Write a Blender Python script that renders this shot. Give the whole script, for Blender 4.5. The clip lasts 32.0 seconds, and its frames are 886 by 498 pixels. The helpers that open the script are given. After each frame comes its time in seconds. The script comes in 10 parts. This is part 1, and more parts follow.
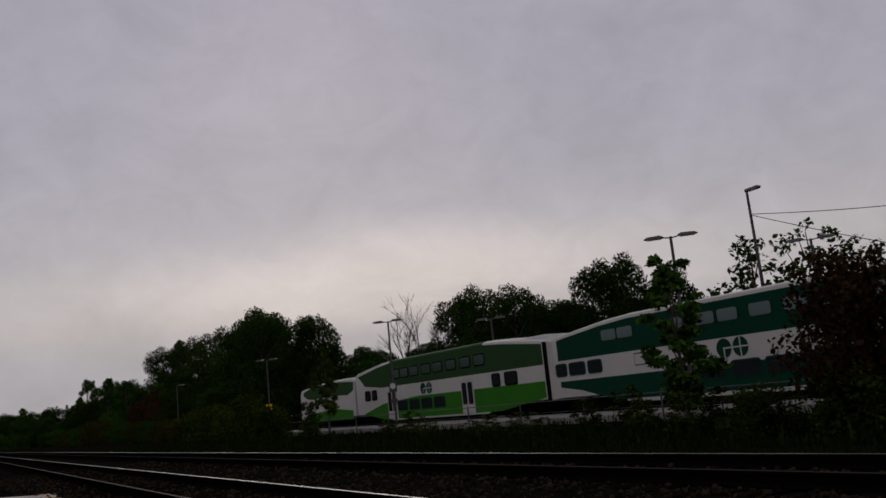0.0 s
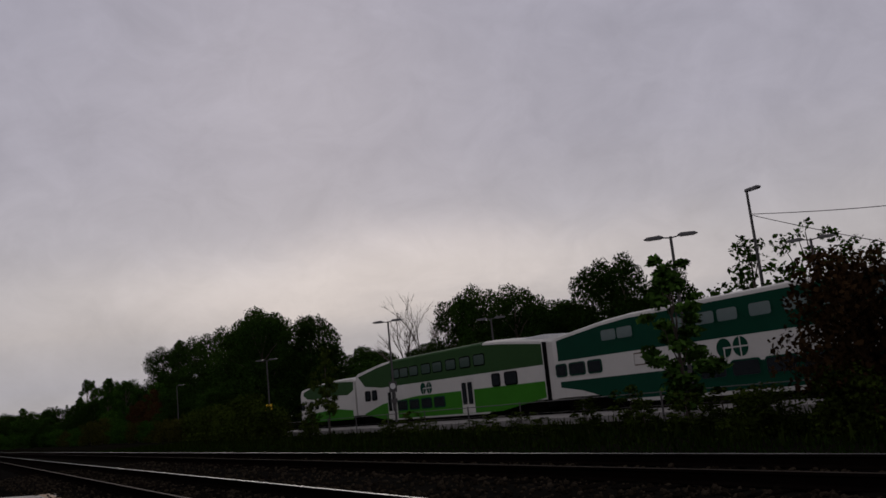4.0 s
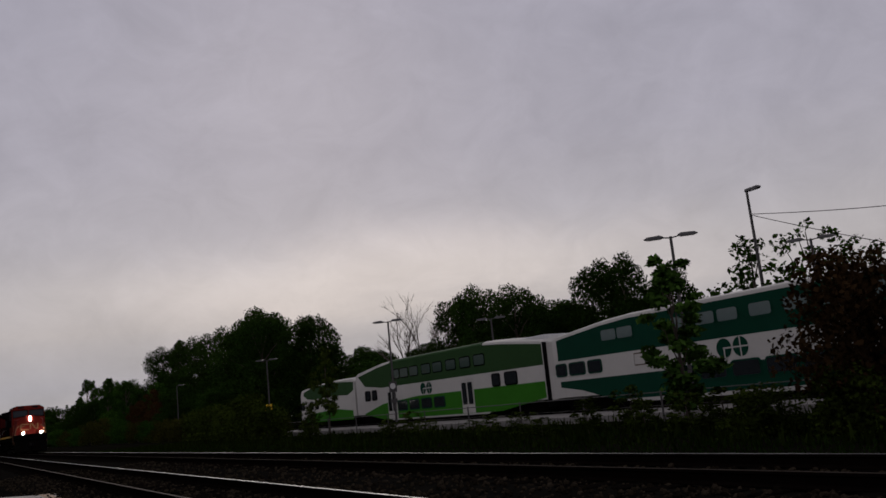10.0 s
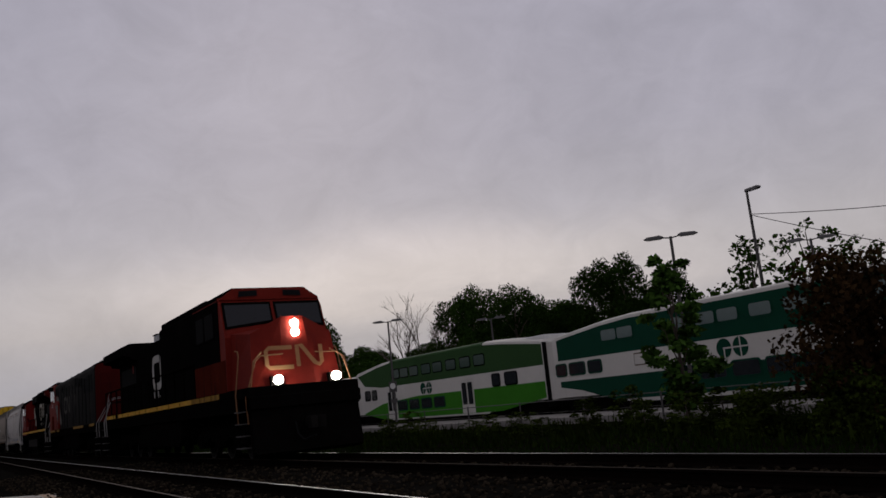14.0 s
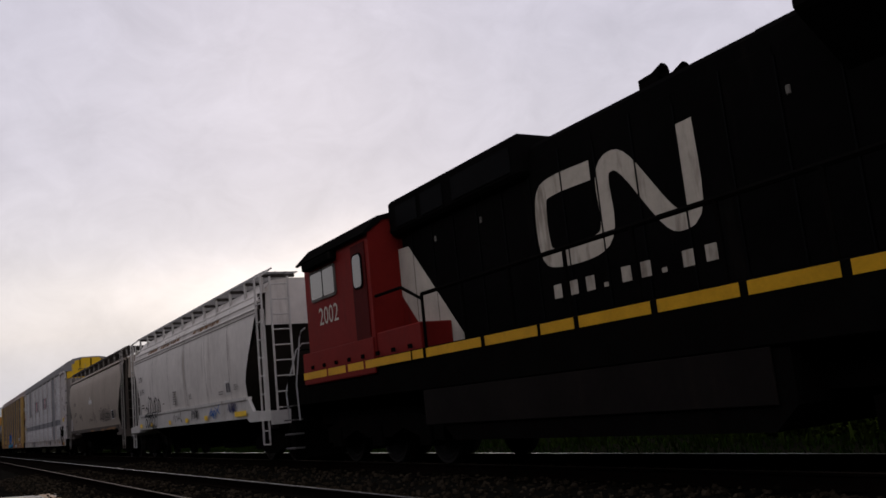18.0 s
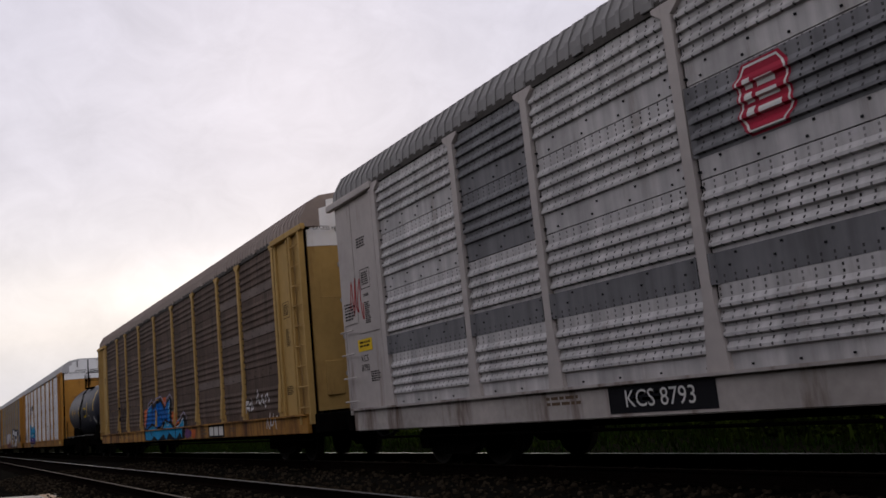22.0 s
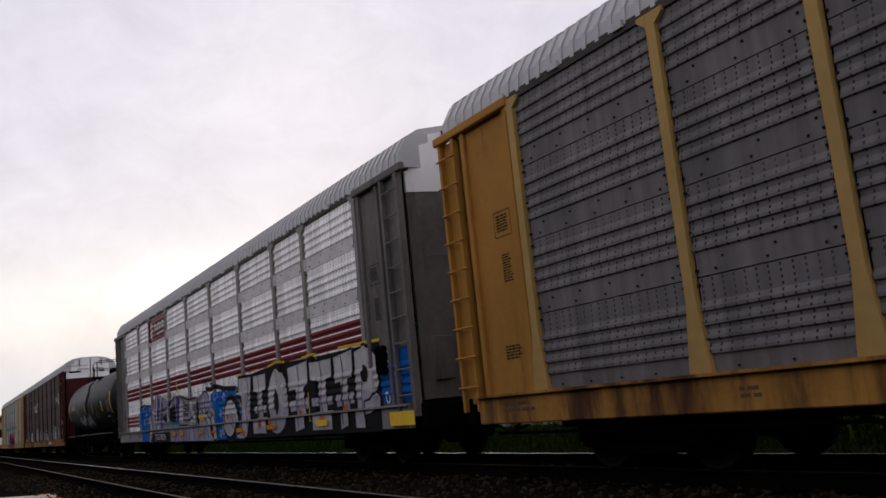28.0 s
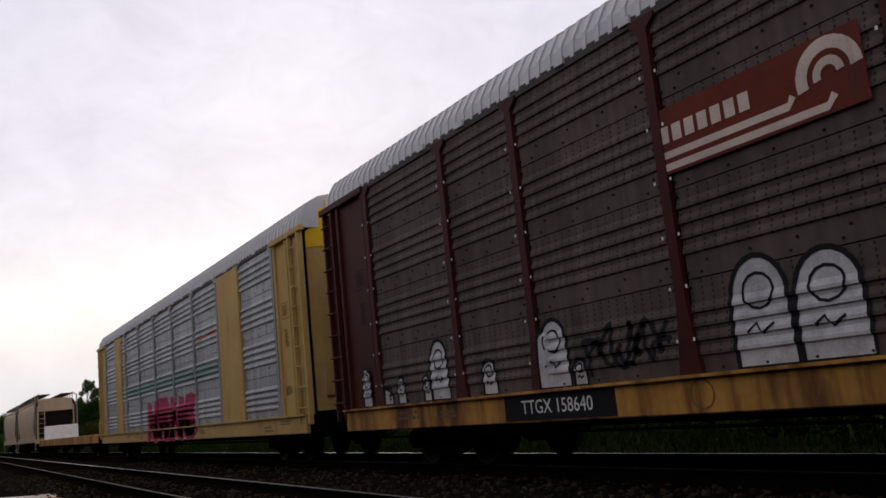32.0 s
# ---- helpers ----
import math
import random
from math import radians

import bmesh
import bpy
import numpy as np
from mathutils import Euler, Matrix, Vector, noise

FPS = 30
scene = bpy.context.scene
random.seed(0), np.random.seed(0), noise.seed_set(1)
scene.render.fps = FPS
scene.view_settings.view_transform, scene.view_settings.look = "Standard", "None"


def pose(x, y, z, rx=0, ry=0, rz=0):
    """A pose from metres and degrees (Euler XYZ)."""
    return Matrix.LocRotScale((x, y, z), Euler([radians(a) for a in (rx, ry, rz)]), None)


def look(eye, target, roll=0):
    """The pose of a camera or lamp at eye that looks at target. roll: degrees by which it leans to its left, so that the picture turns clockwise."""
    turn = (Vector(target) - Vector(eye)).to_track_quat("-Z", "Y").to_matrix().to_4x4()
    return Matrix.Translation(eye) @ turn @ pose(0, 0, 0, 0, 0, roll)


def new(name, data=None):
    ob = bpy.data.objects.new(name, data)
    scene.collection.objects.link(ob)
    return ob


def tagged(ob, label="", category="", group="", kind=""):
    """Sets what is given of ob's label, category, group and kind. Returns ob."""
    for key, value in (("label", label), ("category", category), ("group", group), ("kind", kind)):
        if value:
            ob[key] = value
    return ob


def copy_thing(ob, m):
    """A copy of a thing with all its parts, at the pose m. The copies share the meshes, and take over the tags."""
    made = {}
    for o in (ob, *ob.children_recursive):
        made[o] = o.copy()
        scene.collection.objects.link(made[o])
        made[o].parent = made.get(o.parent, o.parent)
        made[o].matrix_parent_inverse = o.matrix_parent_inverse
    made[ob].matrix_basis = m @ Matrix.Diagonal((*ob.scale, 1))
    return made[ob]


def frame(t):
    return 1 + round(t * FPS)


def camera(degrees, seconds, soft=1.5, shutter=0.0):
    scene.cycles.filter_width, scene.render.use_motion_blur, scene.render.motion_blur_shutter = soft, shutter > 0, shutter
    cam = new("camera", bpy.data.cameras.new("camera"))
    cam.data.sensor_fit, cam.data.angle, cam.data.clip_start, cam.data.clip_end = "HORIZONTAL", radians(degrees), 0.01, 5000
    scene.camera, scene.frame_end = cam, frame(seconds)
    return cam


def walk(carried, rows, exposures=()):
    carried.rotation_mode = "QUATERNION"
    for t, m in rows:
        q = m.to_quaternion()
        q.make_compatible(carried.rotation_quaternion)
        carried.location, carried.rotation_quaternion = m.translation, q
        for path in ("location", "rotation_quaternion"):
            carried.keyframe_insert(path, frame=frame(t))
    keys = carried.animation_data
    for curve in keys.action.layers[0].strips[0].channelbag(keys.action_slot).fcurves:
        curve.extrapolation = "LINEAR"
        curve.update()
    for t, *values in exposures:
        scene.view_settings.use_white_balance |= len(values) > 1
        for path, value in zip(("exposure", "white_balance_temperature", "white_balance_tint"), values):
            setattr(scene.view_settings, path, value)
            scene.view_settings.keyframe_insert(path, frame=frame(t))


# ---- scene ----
# The frame of the place: x runs along the freight line the way the train goes, y across the tracks, z up; rail tops at z = 0.
CAM_Z = 1.057
cam = camera(53.36, 32.0, soft=1.6)
SPEED = 17.09
TRACK_Y = 8.307          # middle of the freight track
GO_Y = 30.7              # middle of the commuter track
GO_Z = -0.5              # its rail tops
walk(cam, [(0, pose(0, 0, CAM_Z, 99.75, 5.71, 60.41)), (32, pose(0, 0, CAM_Z, 99.75, 5.71, 60.41))],
     exposures=[(0, 0.0, 6500, 10), (13.4, 0.0, 6500, 10), (14.6, 0.1, 6500, 10), (15.5, 0.2, 6500, 10), (16, 0.27, 6500, 10), (17, 0.52, 6550, 9), (18, 0.78, 6620, 8), (19, 0.9, 6680, 7), (20, 0.95, 6700, 7), (27, 1.0, 6700, 7), (29, 1.1, 6700, 7), (30, 1.07, 6700, 7), (31, 1.01, 6650, 7), (32, 1.13, 6650, 7)])

# ---- light: an overcast evening sky, brightest low down where the sun stands behind the clouds
world = bpy.data.worlds.new("overcast_sky")
scene.world = world
world.use_nodes = True
wt = world.node_tree
wt.nodes.clear()


def wnode(kind, **values):
    n = wt.nodes.new(kind)
    for k, v in values.items():
        if k in n.inputs:
            n.inputs[k].default_value = v
    return n


SUN_TURN = 68.0          # degrees left of +y
w_coord = wnode("ShaderNodeTexCoord")
w_sky = wnode("ShaderNodeTexSky")
w_sky.sky_type = "NISHITA"
w_sky.sun_disc = False
w_sky.sun_elevation = radians(24)
w_sky.sun_rotation = radians(-SUN_TURN)
w_map = wnode("ShaderNodeMapping")
w_map.inputs["Scale"].default_value = (1.0, 1.0, 1.5)
w_map.inputs["Rotation"].default_value = (radians(10), radians(-8), radians(25))
w_n1 = wnode("ShaderNodeTexNoise", Scale=3.2, Detail=9.0, Roughness=0.6, Distortion=0.9)
w_n2 = wnode("ShaderNodeTexNoise", Scale=13.0, Detail=8.0, Roughness=0.65, Distortion=0.6)
w_sep = wnode("ShaderNodeSeparateXYZ")
w_ramp = wnode("ShaderNodeValToRGB")
el = w_ramp.color_ramp.elements
el[0].position, el[0].color = 0.0, (0.345, 0.34, 0.358, 1)
el[1].position, el[1].color = 1.0, (0.3, 0.288, 0.335, 1)
for pos, col in ((0.05, (0.35, 0.34, 0.383, 1)), (0.105, (0.44, 0.405, 0.412, 1)), (0.15, (0.46, 0.428, 0.442, 1)), (0.2, (0.425, 0.4, 0.435, 1)), (0.28, (0.39, 0.37, 0.425, 1)), (0.45, (0.37, 0.355, 0.425, 1))):
    e = el.new(pos)
    e.color = col
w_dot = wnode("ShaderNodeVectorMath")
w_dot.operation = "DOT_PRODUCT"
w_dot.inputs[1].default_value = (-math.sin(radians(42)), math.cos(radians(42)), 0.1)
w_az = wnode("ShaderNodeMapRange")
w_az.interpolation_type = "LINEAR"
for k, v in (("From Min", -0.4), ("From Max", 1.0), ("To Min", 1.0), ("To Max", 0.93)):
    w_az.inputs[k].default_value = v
w_c1 = wnode("ShaderNodeMapRange")
for k, v in (("From Min", 0.3), ("From Max", 0.7), ("To Min", 0.94), ("To Max", 1.06)):
    w_c1.inputs[k].default_value = v
w_c2 = wnode("ShaderNodeMapRange")
for k, v in (("From Min", 0.3), ("From Max", 0.7), ("To Min", 0.935), ("To Max", 1.065)):
    w_c2.inputs[k].default_value = v
# a long bright break in the cloud: how far a direction lies along it and across it
w_along, w_across, w_len = (wnode("ShaderNodeVectorMath") for _ in range(3))
w_along.operation = w_across.operation = "DOT_PRODUCT"
w_len.operation = "LENGTH"
w_along.inputs[1].default_value = tuple(c / 0.54 for c in (-0.4488, -0.8936, -0.0087))
w_across.inputs[1].default_value = tuple(c / 0.09 for c in (0.1276, -0.0737, 0.9891))
w_wave = wnode("ShaderNodeMath")
w_wave.operation = "MULTIPLY_ADD"
w_wave.inputs[1].default_value, w_wave.inputs[2].default_value = 1.5, -0.75
w_sum = wnode("ShaderNodeMath")
w_comb = wnode("ShaderNodeCombineXYZ")
w_warm = wnode("ShaderNodeMapRange")
w_warm.interpolation_type = "SMOOTHERSTEP"
for k, v in (("From Min", 0.0), ("From Max", 1.05), ("To Min", 1.0), ("To Max", 0.0)):
    w_warm.inputs[k].default_value = v
w_tint = wnode("ShaderNodeMix")
w_tint.data_type = "RGBA"
w_tint.blend_type = "MULTIPLY"
w_tint.inputs["B"].default_value = (1.03, 0.995, 0.935, 1)
w_gl = wnode("ShaderNodeMapRange")
w_gl.interpolation_type = "SMOOTHERSTEP"
for k, v in (("From Min", 0.0), ("From Max", 1.0), ("To Min", 1.38), ("To Max", 1.0)):
    w_gl.inputs[k].default_value = v
w_m3 = wnode("ShaderNodeMath")
w_m3.operation = "MULTIPLY"
w_m1, w_m2 = wnode("ShaderNodeMath"), wnode("ShaderNodeMath")
w_m1.operation = w_m2.operation = "MULTIPLY"
w_mul = wnode("ShaderNodeVectorMath")
w_mul.operation = "SCALE"
w_bg = wnode("ShaderNodeBackground", Strength=1.0)
w_bs = wnode("ShaderNodeBackground", Strength=0.003)
w_add = wnode("ShaderNodeAddShader")
w_out = wnode("ShaderNodeOutputWorld")
for a, b in ((w_coord.outputs["Generated"], w_map.inputs["Vector"]), (w_map.outputs[0], w_n1.inputs["Vector"]),
             (w_map.outputs[0], w_n2.inputs["Vector"]), (w_coord.outputs["Generated"], w_sep.inputs[0]),
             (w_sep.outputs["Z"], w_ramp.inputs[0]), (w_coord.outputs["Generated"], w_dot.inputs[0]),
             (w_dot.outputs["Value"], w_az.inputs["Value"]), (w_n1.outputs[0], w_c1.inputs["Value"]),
             (w_n2.outputs[0], w_c2.inputs["Value"]), (w_c1.outputs[0], w_m1.inputs[0]), (w_c2.outputs[0], w_m1.inputs[1]),
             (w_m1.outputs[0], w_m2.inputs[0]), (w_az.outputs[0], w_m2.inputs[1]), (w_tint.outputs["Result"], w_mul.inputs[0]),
             (w_coord.outputs["Generated"], w_along.inputs[0]), (w_coord.outputs["Generated"], w_across.inputs[0]),
             (w_n1.outputs[0], w_wave.inputs[0]), (w_wave.outputs[0], w_sum.inputs[0]), (w_across.outputs["Value"], w_sum.inputs[1]),
             (w_along.outputs["Value"], w_comb.inputs[0]), (w_sum.outputs[0], w_comb.inputs[1]), (w_comb.outputs[0], w_len.inputs[0]),
             (w_len.outputs["Value"], w_warm.inputs["Value"]), (w_warm.outputs[0], w_tint.inputs["Factor"]), (w_ramp.outputs[0], w_tint.inputs["A"]),
             (w_len.outputs["Value"], w_gl.inputs["Value"]), (w_m2.outputs[0], w_m3.inputs[0]),
             (w_gl.outputs[0], w_m3.inputs[1]), (w_m3.outputs[0], w_mul.inputs["Scale"]), (w_mul.outputs[0], w_bg.inputs["Color"]),
             (w_sky.outputs[0], w_bs.inputs["Color"]), (w_bg.outputs[0], w_add.inputs[0]), (w_bs.outputs[0], w_add.inputs[1]),
             (w_add.outputs[0], w_out.inputs["Surface"])):
    wt.links.new(a, b)
sun = new("sun", bpy.data.lights.new("sun", "SUN"))
sun.data.energy, sun.data.angle, sun.data.color = 0.5, radians(30), (1.0, 0.93, 0.85)
sun.matrix_world = look((0, 0, 50), (50 * math.sin(radians(SUN_TURN)), -50 * math.cos(radians(SUN_TURN)), 50 - 22))

# ---- materials
def mat(name, color, rough=0.6, metal=0.0, var=0.15, scale=3.0, dirt=None, dirt_amount=0.0, bump=0.0, bump_scale=40.0, spec=0.1, stretch=(1, 1, 1), dirt_scale=1.2, isle=0.0, rnd=0.0, glow=0.0):
    """Base colour with cloudy variation, grain, streaked dirt and fine relief, in object space."""
    m = bpy.data.materials.new(name)
    m.use_nodes = True
    nt = m.node_tree
    b = nt.nodes["Principled BSDF"]
    b.inputs["Roughness"].default_value, b.inputs["Metallic"].default_value = rough, metal
    b.inputs["Specular IOR Level"].default_value = spec

    def node(kind):
        return nt.nodes.new(kind)
    tc, mp = node("ShaderNodeTexCoord"), node("ShaderNodeMapping")
    mp.inputs["Scale"].default_value = stretch
    nt.links.new(tc.outputs["Object"], mp.inputs["Vector"])
    n1, n2 = node("ShaderNodeTexNoise"), node("ShaderNodeTexNoise")
    n1.inputs["Scale"].default_value, n1.inputs["Detail"].default_value = scale, 5
    n2.inputs["Scale"].default_value, n2.inputs["Detail"].default_value = scale * 9, 3
    nt.links.new(mp.outputs[0], n1.inputs["Vector"])
    nt.links.new(mp.outputs[0], n2.inputs["Vector"])
    add = node("ShaderNodeMath")
    add.operation = "MULTIPLY_ADD"
    nt.links.new(n2.outputs[0], add.inputs[0])
    add.inputs[1].default_value = 0.5
    nt.links.new(n1.outputs[0], add.inputs[2])
    rng = node("ShaderNodeMapRange")
    for k, v in (("From Min", 0.45), ("From Max", 1.05), ("To Min", 1 - var), ("To Max", 1 + var)):
        rng.inputs[k].default_value = v
    nt.links.new(add.outputs[0], rng.inputs["Value"])
    last = rng.outputs[0]
    for amount, source in ((isle, "geo"), (rnd, "info")):
        if amount:
            src = node("ShaderNodeNewGeometry") if source == "geo" else node("ShaderNodeObjectInfo")
            r2 = node("ShaderNodeMapRange")
            r2.inputs["To Min"].default_value, r2.inputs["To Max"].default_value = 1 - amount, 1 + amount
            nt.links.new(src.outputs["Random Per Island" if source == "geo" else "Random"], r2.inputs["Value"])
            mm = node("ShaderNodeMath")
            mm.operation = "MULTIPLY"
            nt.links.new(last, mm.inputs[0])
            nt.links.new(r2.outputs[0], mm.inputs[1])
            last = mm.outputs[0]
    vm = node("ShaderNodeVectorMath")
    vm.operation = "SCALE"
    vm.inputs[0].default_value = color[:3]
    nt.links.new(last, vm.inputs["Scale"])
    colour = vm.outputs[0]
    if dirt is not None:
        md = node("ShaderNodeMapping")
        md.inputs["Scale"].default_value = (2.2, 2.2, 0.35)
        nt.links.new(tc.outputs["Object"], md.inputs["Vector"])
        nd = node("ShaderNodeTexNoise")
        nd.inputs["Scale"].default_value, nd.inputs["Detail"].default_value, nd.inputs["Roughness"].default_value = dirt_scale, 8, 0.65
        nt.links.new(md.outputs[0], nd.inputs["Vector"])
        rd = node("ShaderNodeMapRange")
        rd.interpolation_type = "SMOOTHSTEP"
        for k, v in (("From Min", 0.62 - 0.3 * dirt_amount), ("From Max", 0.78 - 0.15 * dirt_amount), ("To Max", min(1.0, 0.35 + dirt_amount))):
            rd.inputs[k].default_value = v
        nt.links.new(nd.outputs[0], rd.inputs["Value"])
        mx = node("ShaderNodeMix")
        mx.data_type = "RGBA"
        nt.links.new(rd.outputs[0], mx.inputs["Factor"])
        nt.links.new(colour, mx.inputs["A"])
        mx.inputs["B"].default_value = (*dirt[:3], 1)
        colour = mx.outputs["Result"]
    nt.links.new(colour, b.inputs["Base Color"])
    if bump:
        nb, bp = node("ShaderNodeTexNoise"), node("ShaderNodeBump")
        nb.inputs["Scale"].default_value, nb.inputs["Detail"].default_value = bump_scale, 4
        nt.links.new(tc.outputs["Object"], nb.inputs["Vector"])
        bp.inputs["Strength"].default_value, bp.inputs["Distance"].default_value = bump, 0.02
        nt.links.new(nb.outputs[0], bp.inputs["Height"])
        nt.links.new(bp.outputs[0], b.inputs["Normal"])
    if glow:
        b.inputs["Emission Color"].default_value, b.inputs["Emission Strength"].default_value = (*color[:3], 1), glow
    return m


GRIME = (0.05, 0.042, 0.036)
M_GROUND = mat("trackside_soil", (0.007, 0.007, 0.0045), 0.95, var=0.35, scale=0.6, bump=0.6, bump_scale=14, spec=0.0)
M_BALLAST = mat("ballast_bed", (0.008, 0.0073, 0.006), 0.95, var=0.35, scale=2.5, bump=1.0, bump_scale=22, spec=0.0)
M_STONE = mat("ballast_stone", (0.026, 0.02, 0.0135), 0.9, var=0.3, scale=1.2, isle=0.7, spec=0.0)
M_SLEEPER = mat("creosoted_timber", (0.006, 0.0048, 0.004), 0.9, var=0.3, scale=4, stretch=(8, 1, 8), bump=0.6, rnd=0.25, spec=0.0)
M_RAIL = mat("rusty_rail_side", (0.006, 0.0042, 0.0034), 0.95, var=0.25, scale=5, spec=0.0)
M_RAILTOP = mat("polished_rail_head", (0.075, 0.072, 0.069), 0.34, 1.0, var=0.08, scale=3)
M_RAILBROWN = mat("brown_worn_rail_head", (0.095, 0.074, 0.058), 0.8, 0.0, var=0.2, scale=3, spec=0.15)
M_RAILDIM = mat("dim_rail_head", (0.035, 0.028, 0.022), 0.9, 0.0, var=0.2, scale=3, spec=0.02)
M_RAILTOP2 = mat("dull_rail_head", (0.15, 0.125, 0.105), 0.45, 0.8, var=0.15, scale=3)
M_CONCRETE = mat("weathered_concrete", (0.42, 0.39, 0.34), 0.9, var=0.15, scale=2, dirt=(0.16, 0.14, 0.11), dirt_amount=0.3, bump=0.3)
M_ORANGE = mat("faded_orange_paint", (0.42, 0.3, 0.2), 0.8, var=0.15)
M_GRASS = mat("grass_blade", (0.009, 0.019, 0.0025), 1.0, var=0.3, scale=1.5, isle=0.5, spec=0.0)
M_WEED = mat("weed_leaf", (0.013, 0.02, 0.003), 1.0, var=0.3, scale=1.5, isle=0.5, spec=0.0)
M_LEAF = mat("green_leaf", (0.026, 0.062, 0.008), 0.9, var=0.3, scale=1.0, isle=0.55, rnd=0.4, spec=0.0)
M_MAPLE = mat("maple_leaf", (0.04, 0.085, 0.014), 0.9, var=0.3, scale=1.0, isle=0.65, spec=0.0)
M_LEAF2 = mat("yellowish_leaf", (0.034, 0.05, 0.007), 0.9, var=0.3, scale=1.0, isle=0.5, rnd=0.4, spec=0.0)
M_LEAF3 = mat("dark_leaf", (0.019, 0.041, 0.0065), 0.9, var=0.3, scale=1.0, isle=0.5, rnd=0.4, spec=0.0)
M_LEAFRED = mat("reddish_leaf", (0.034, 0.019, 0.008), 0.9, var=0.3, scale=1.0, isle=0.5, rnd=0.4, spec=0.0)
M_LEAFCOPPER = mat("copper_brown_leaf", (0.042, 0.022, 0.008), 0.9, var=0.3, scale=1.0, isle=0.5, rnd=0.3, spec=0.0)
M_LEAFOLIVE = mat("olive_leaf", (0.04, 0.041, 0.008), 0.9, var=0.3, scale=1.0, isle=0.55, rnd=0.35, spec=0.0)
M_BARK = mat("grey_brown_bark", (0.075, 0.06, 0.048), 0.95, var=0.3, scale=3, stretch=(1, 1, 0.3), bump=0.7)
M_TWIG = mat("bare_twig", (0.11, 0.09, 0.075), 0.95, var=0.25)
M_STEEL = mat("galvanised_steel", (0.085, 0.08, 0.077), 0.7, 0.2, var=0.12)
M_LAMP = mat("grey_lamp_head", (0.13, 0.125, 0.125), 0.5, 0.2, var=0.08)
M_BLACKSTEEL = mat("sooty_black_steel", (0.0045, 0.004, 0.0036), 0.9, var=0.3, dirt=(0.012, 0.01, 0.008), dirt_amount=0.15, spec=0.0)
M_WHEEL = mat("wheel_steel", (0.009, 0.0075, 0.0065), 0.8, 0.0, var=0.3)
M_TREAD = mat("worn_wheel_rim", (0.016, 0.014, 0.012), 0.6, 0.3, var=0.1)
M_RUBBER = mat("black_rubber", (0.006, 0.006, 0.006), 0.85, var=0.2)
M_GLASS = mat("dark_window_glass", (0.02, 0.024, 0.026), 0.08, 0.0, var=0.1, spec=0.8)
M_DARKGLASS = mat("dark_cab_glass", (0.008, 0.009, 0.011), 0.12, 0.0, var=0.1, spec=0.3)
M_PALEGLASS = mat("green_tinted_window", (0.13, 0.17, 0.16), 0.1, 0.0, var=0.08, spec=0.8)
M_WHITEPAINT = mat("white_lettering", (0.62, 0.61, 0.58), 0.8, var=0.1, scale=8)
M_BLACKPAINT = mat("black_lettering", (0.012, 0.012, 0.013), 0.9, var=0.15, scale=8, spec=0.05)
M_YELLOWPAINT = mat("yellow_stripe_paint", (0.6, 0.32, 0.015), 0.5, var=0.15, dirt=GRIME, dirt_amount=0.1)
M_YELLOWTAPE = mat("reflective_yellow_tape", (0.8, 0.52, 0.04), 0.45, var=0.1)
M_HANDRAIL = mat("white_painted_handrail", (0.36, 0.35, 0.335), 0.6, var=0.15)
M_HEADLIGHT = mat("lit_headlight_lens", (1.0, 0.95, 0.85), 0.2, glow=70.0, var=0.0)
M_TAILLENS = mat("unlit_lamp_lens", (0.5, 0.5, 0.5), 0.1, 0.3, var=0.05)


# ---- building helpers
def box(bm, x0, x1, y0, y1, z0, z1, bevel=0.0):
    vs = [bm.verts.new((x, y, z)) for x in (x0, x1) for y in (y0, y1) for z in (z0, z1)]
    fs = [bm.faces.new([vs[i] for i in f]) for f in ((0, 1, 3, 2), (4, 6, 7, 5), (0, 4, 5, 1), (2, 3, 7, 6), (0, 2, 6, 4), (1, 5, 7, 3))]
    if bevel:
        edges = list({e for f in fs for e in f.edges})
        bmesh.ops.bevel(bm, geom=edges, offset=bevel, segments=1, affect="EDGES")


def prism(bm, profile, a0, a1, axis="y"):
    """A closed profile swept straight along one axis. profile: (x, z) for axis y, (y, z) for axis x, (x, y) for axis z."""
    def at(p, a):
        return {"y": (p[0], a, p[1]), "x": (a, p[0], p[1]), "z": (p[0], p[1], a)}[axis]
    lo, hi = [bm.verts.new(at(p, a0)) for p in profile], [bm.verts.new(at(p, a1)) for p in profile]
    n = len(profile)
    for i in range(n):
        bm.faces.new((lo[i], lo[(i + 1) % n], hi[(i + 1) % n], hi[i]))
    bm.faces.new(lo)
    bm.faces.new(list(reversed(hi)))


def tube(bm, points, r, seg=6, r_end=None):
    """A round bar along points, closed at its ends."""
    pts = [Vector(p) for p in points]
    rings = []
    for i, p in enumerate(pts):
        d = (pts[min(i + 1, len(pts) - 1)] - pts[max(i - 1, 0)]).normalized()
        side = d.cross(Vector((0, 0, 1)) if abs(d.z) < 0.9 else Vector((1, 0, 0))).normalized()
        up = side.cross(d)
        rr = r if r_end is None else r + (r_end - r) * i / (len(pts) - 1)
        rings.append([bm.verts.new(p + (side * math.cos(a) + up * math.sin(a)) * rr) for a in (2 * math.pi * k / seg for k in range(seg))])
    for a, b in zip(rings, rings[1:]):
        for k in range(seg):
            bm.faces.new((a[k], a[(k + 1) % seg], b[(k + 1) % seg], b[k]))
    bm.faces.new(list(reversed(rings[0])))
    bm.faces.new(rings[-1])


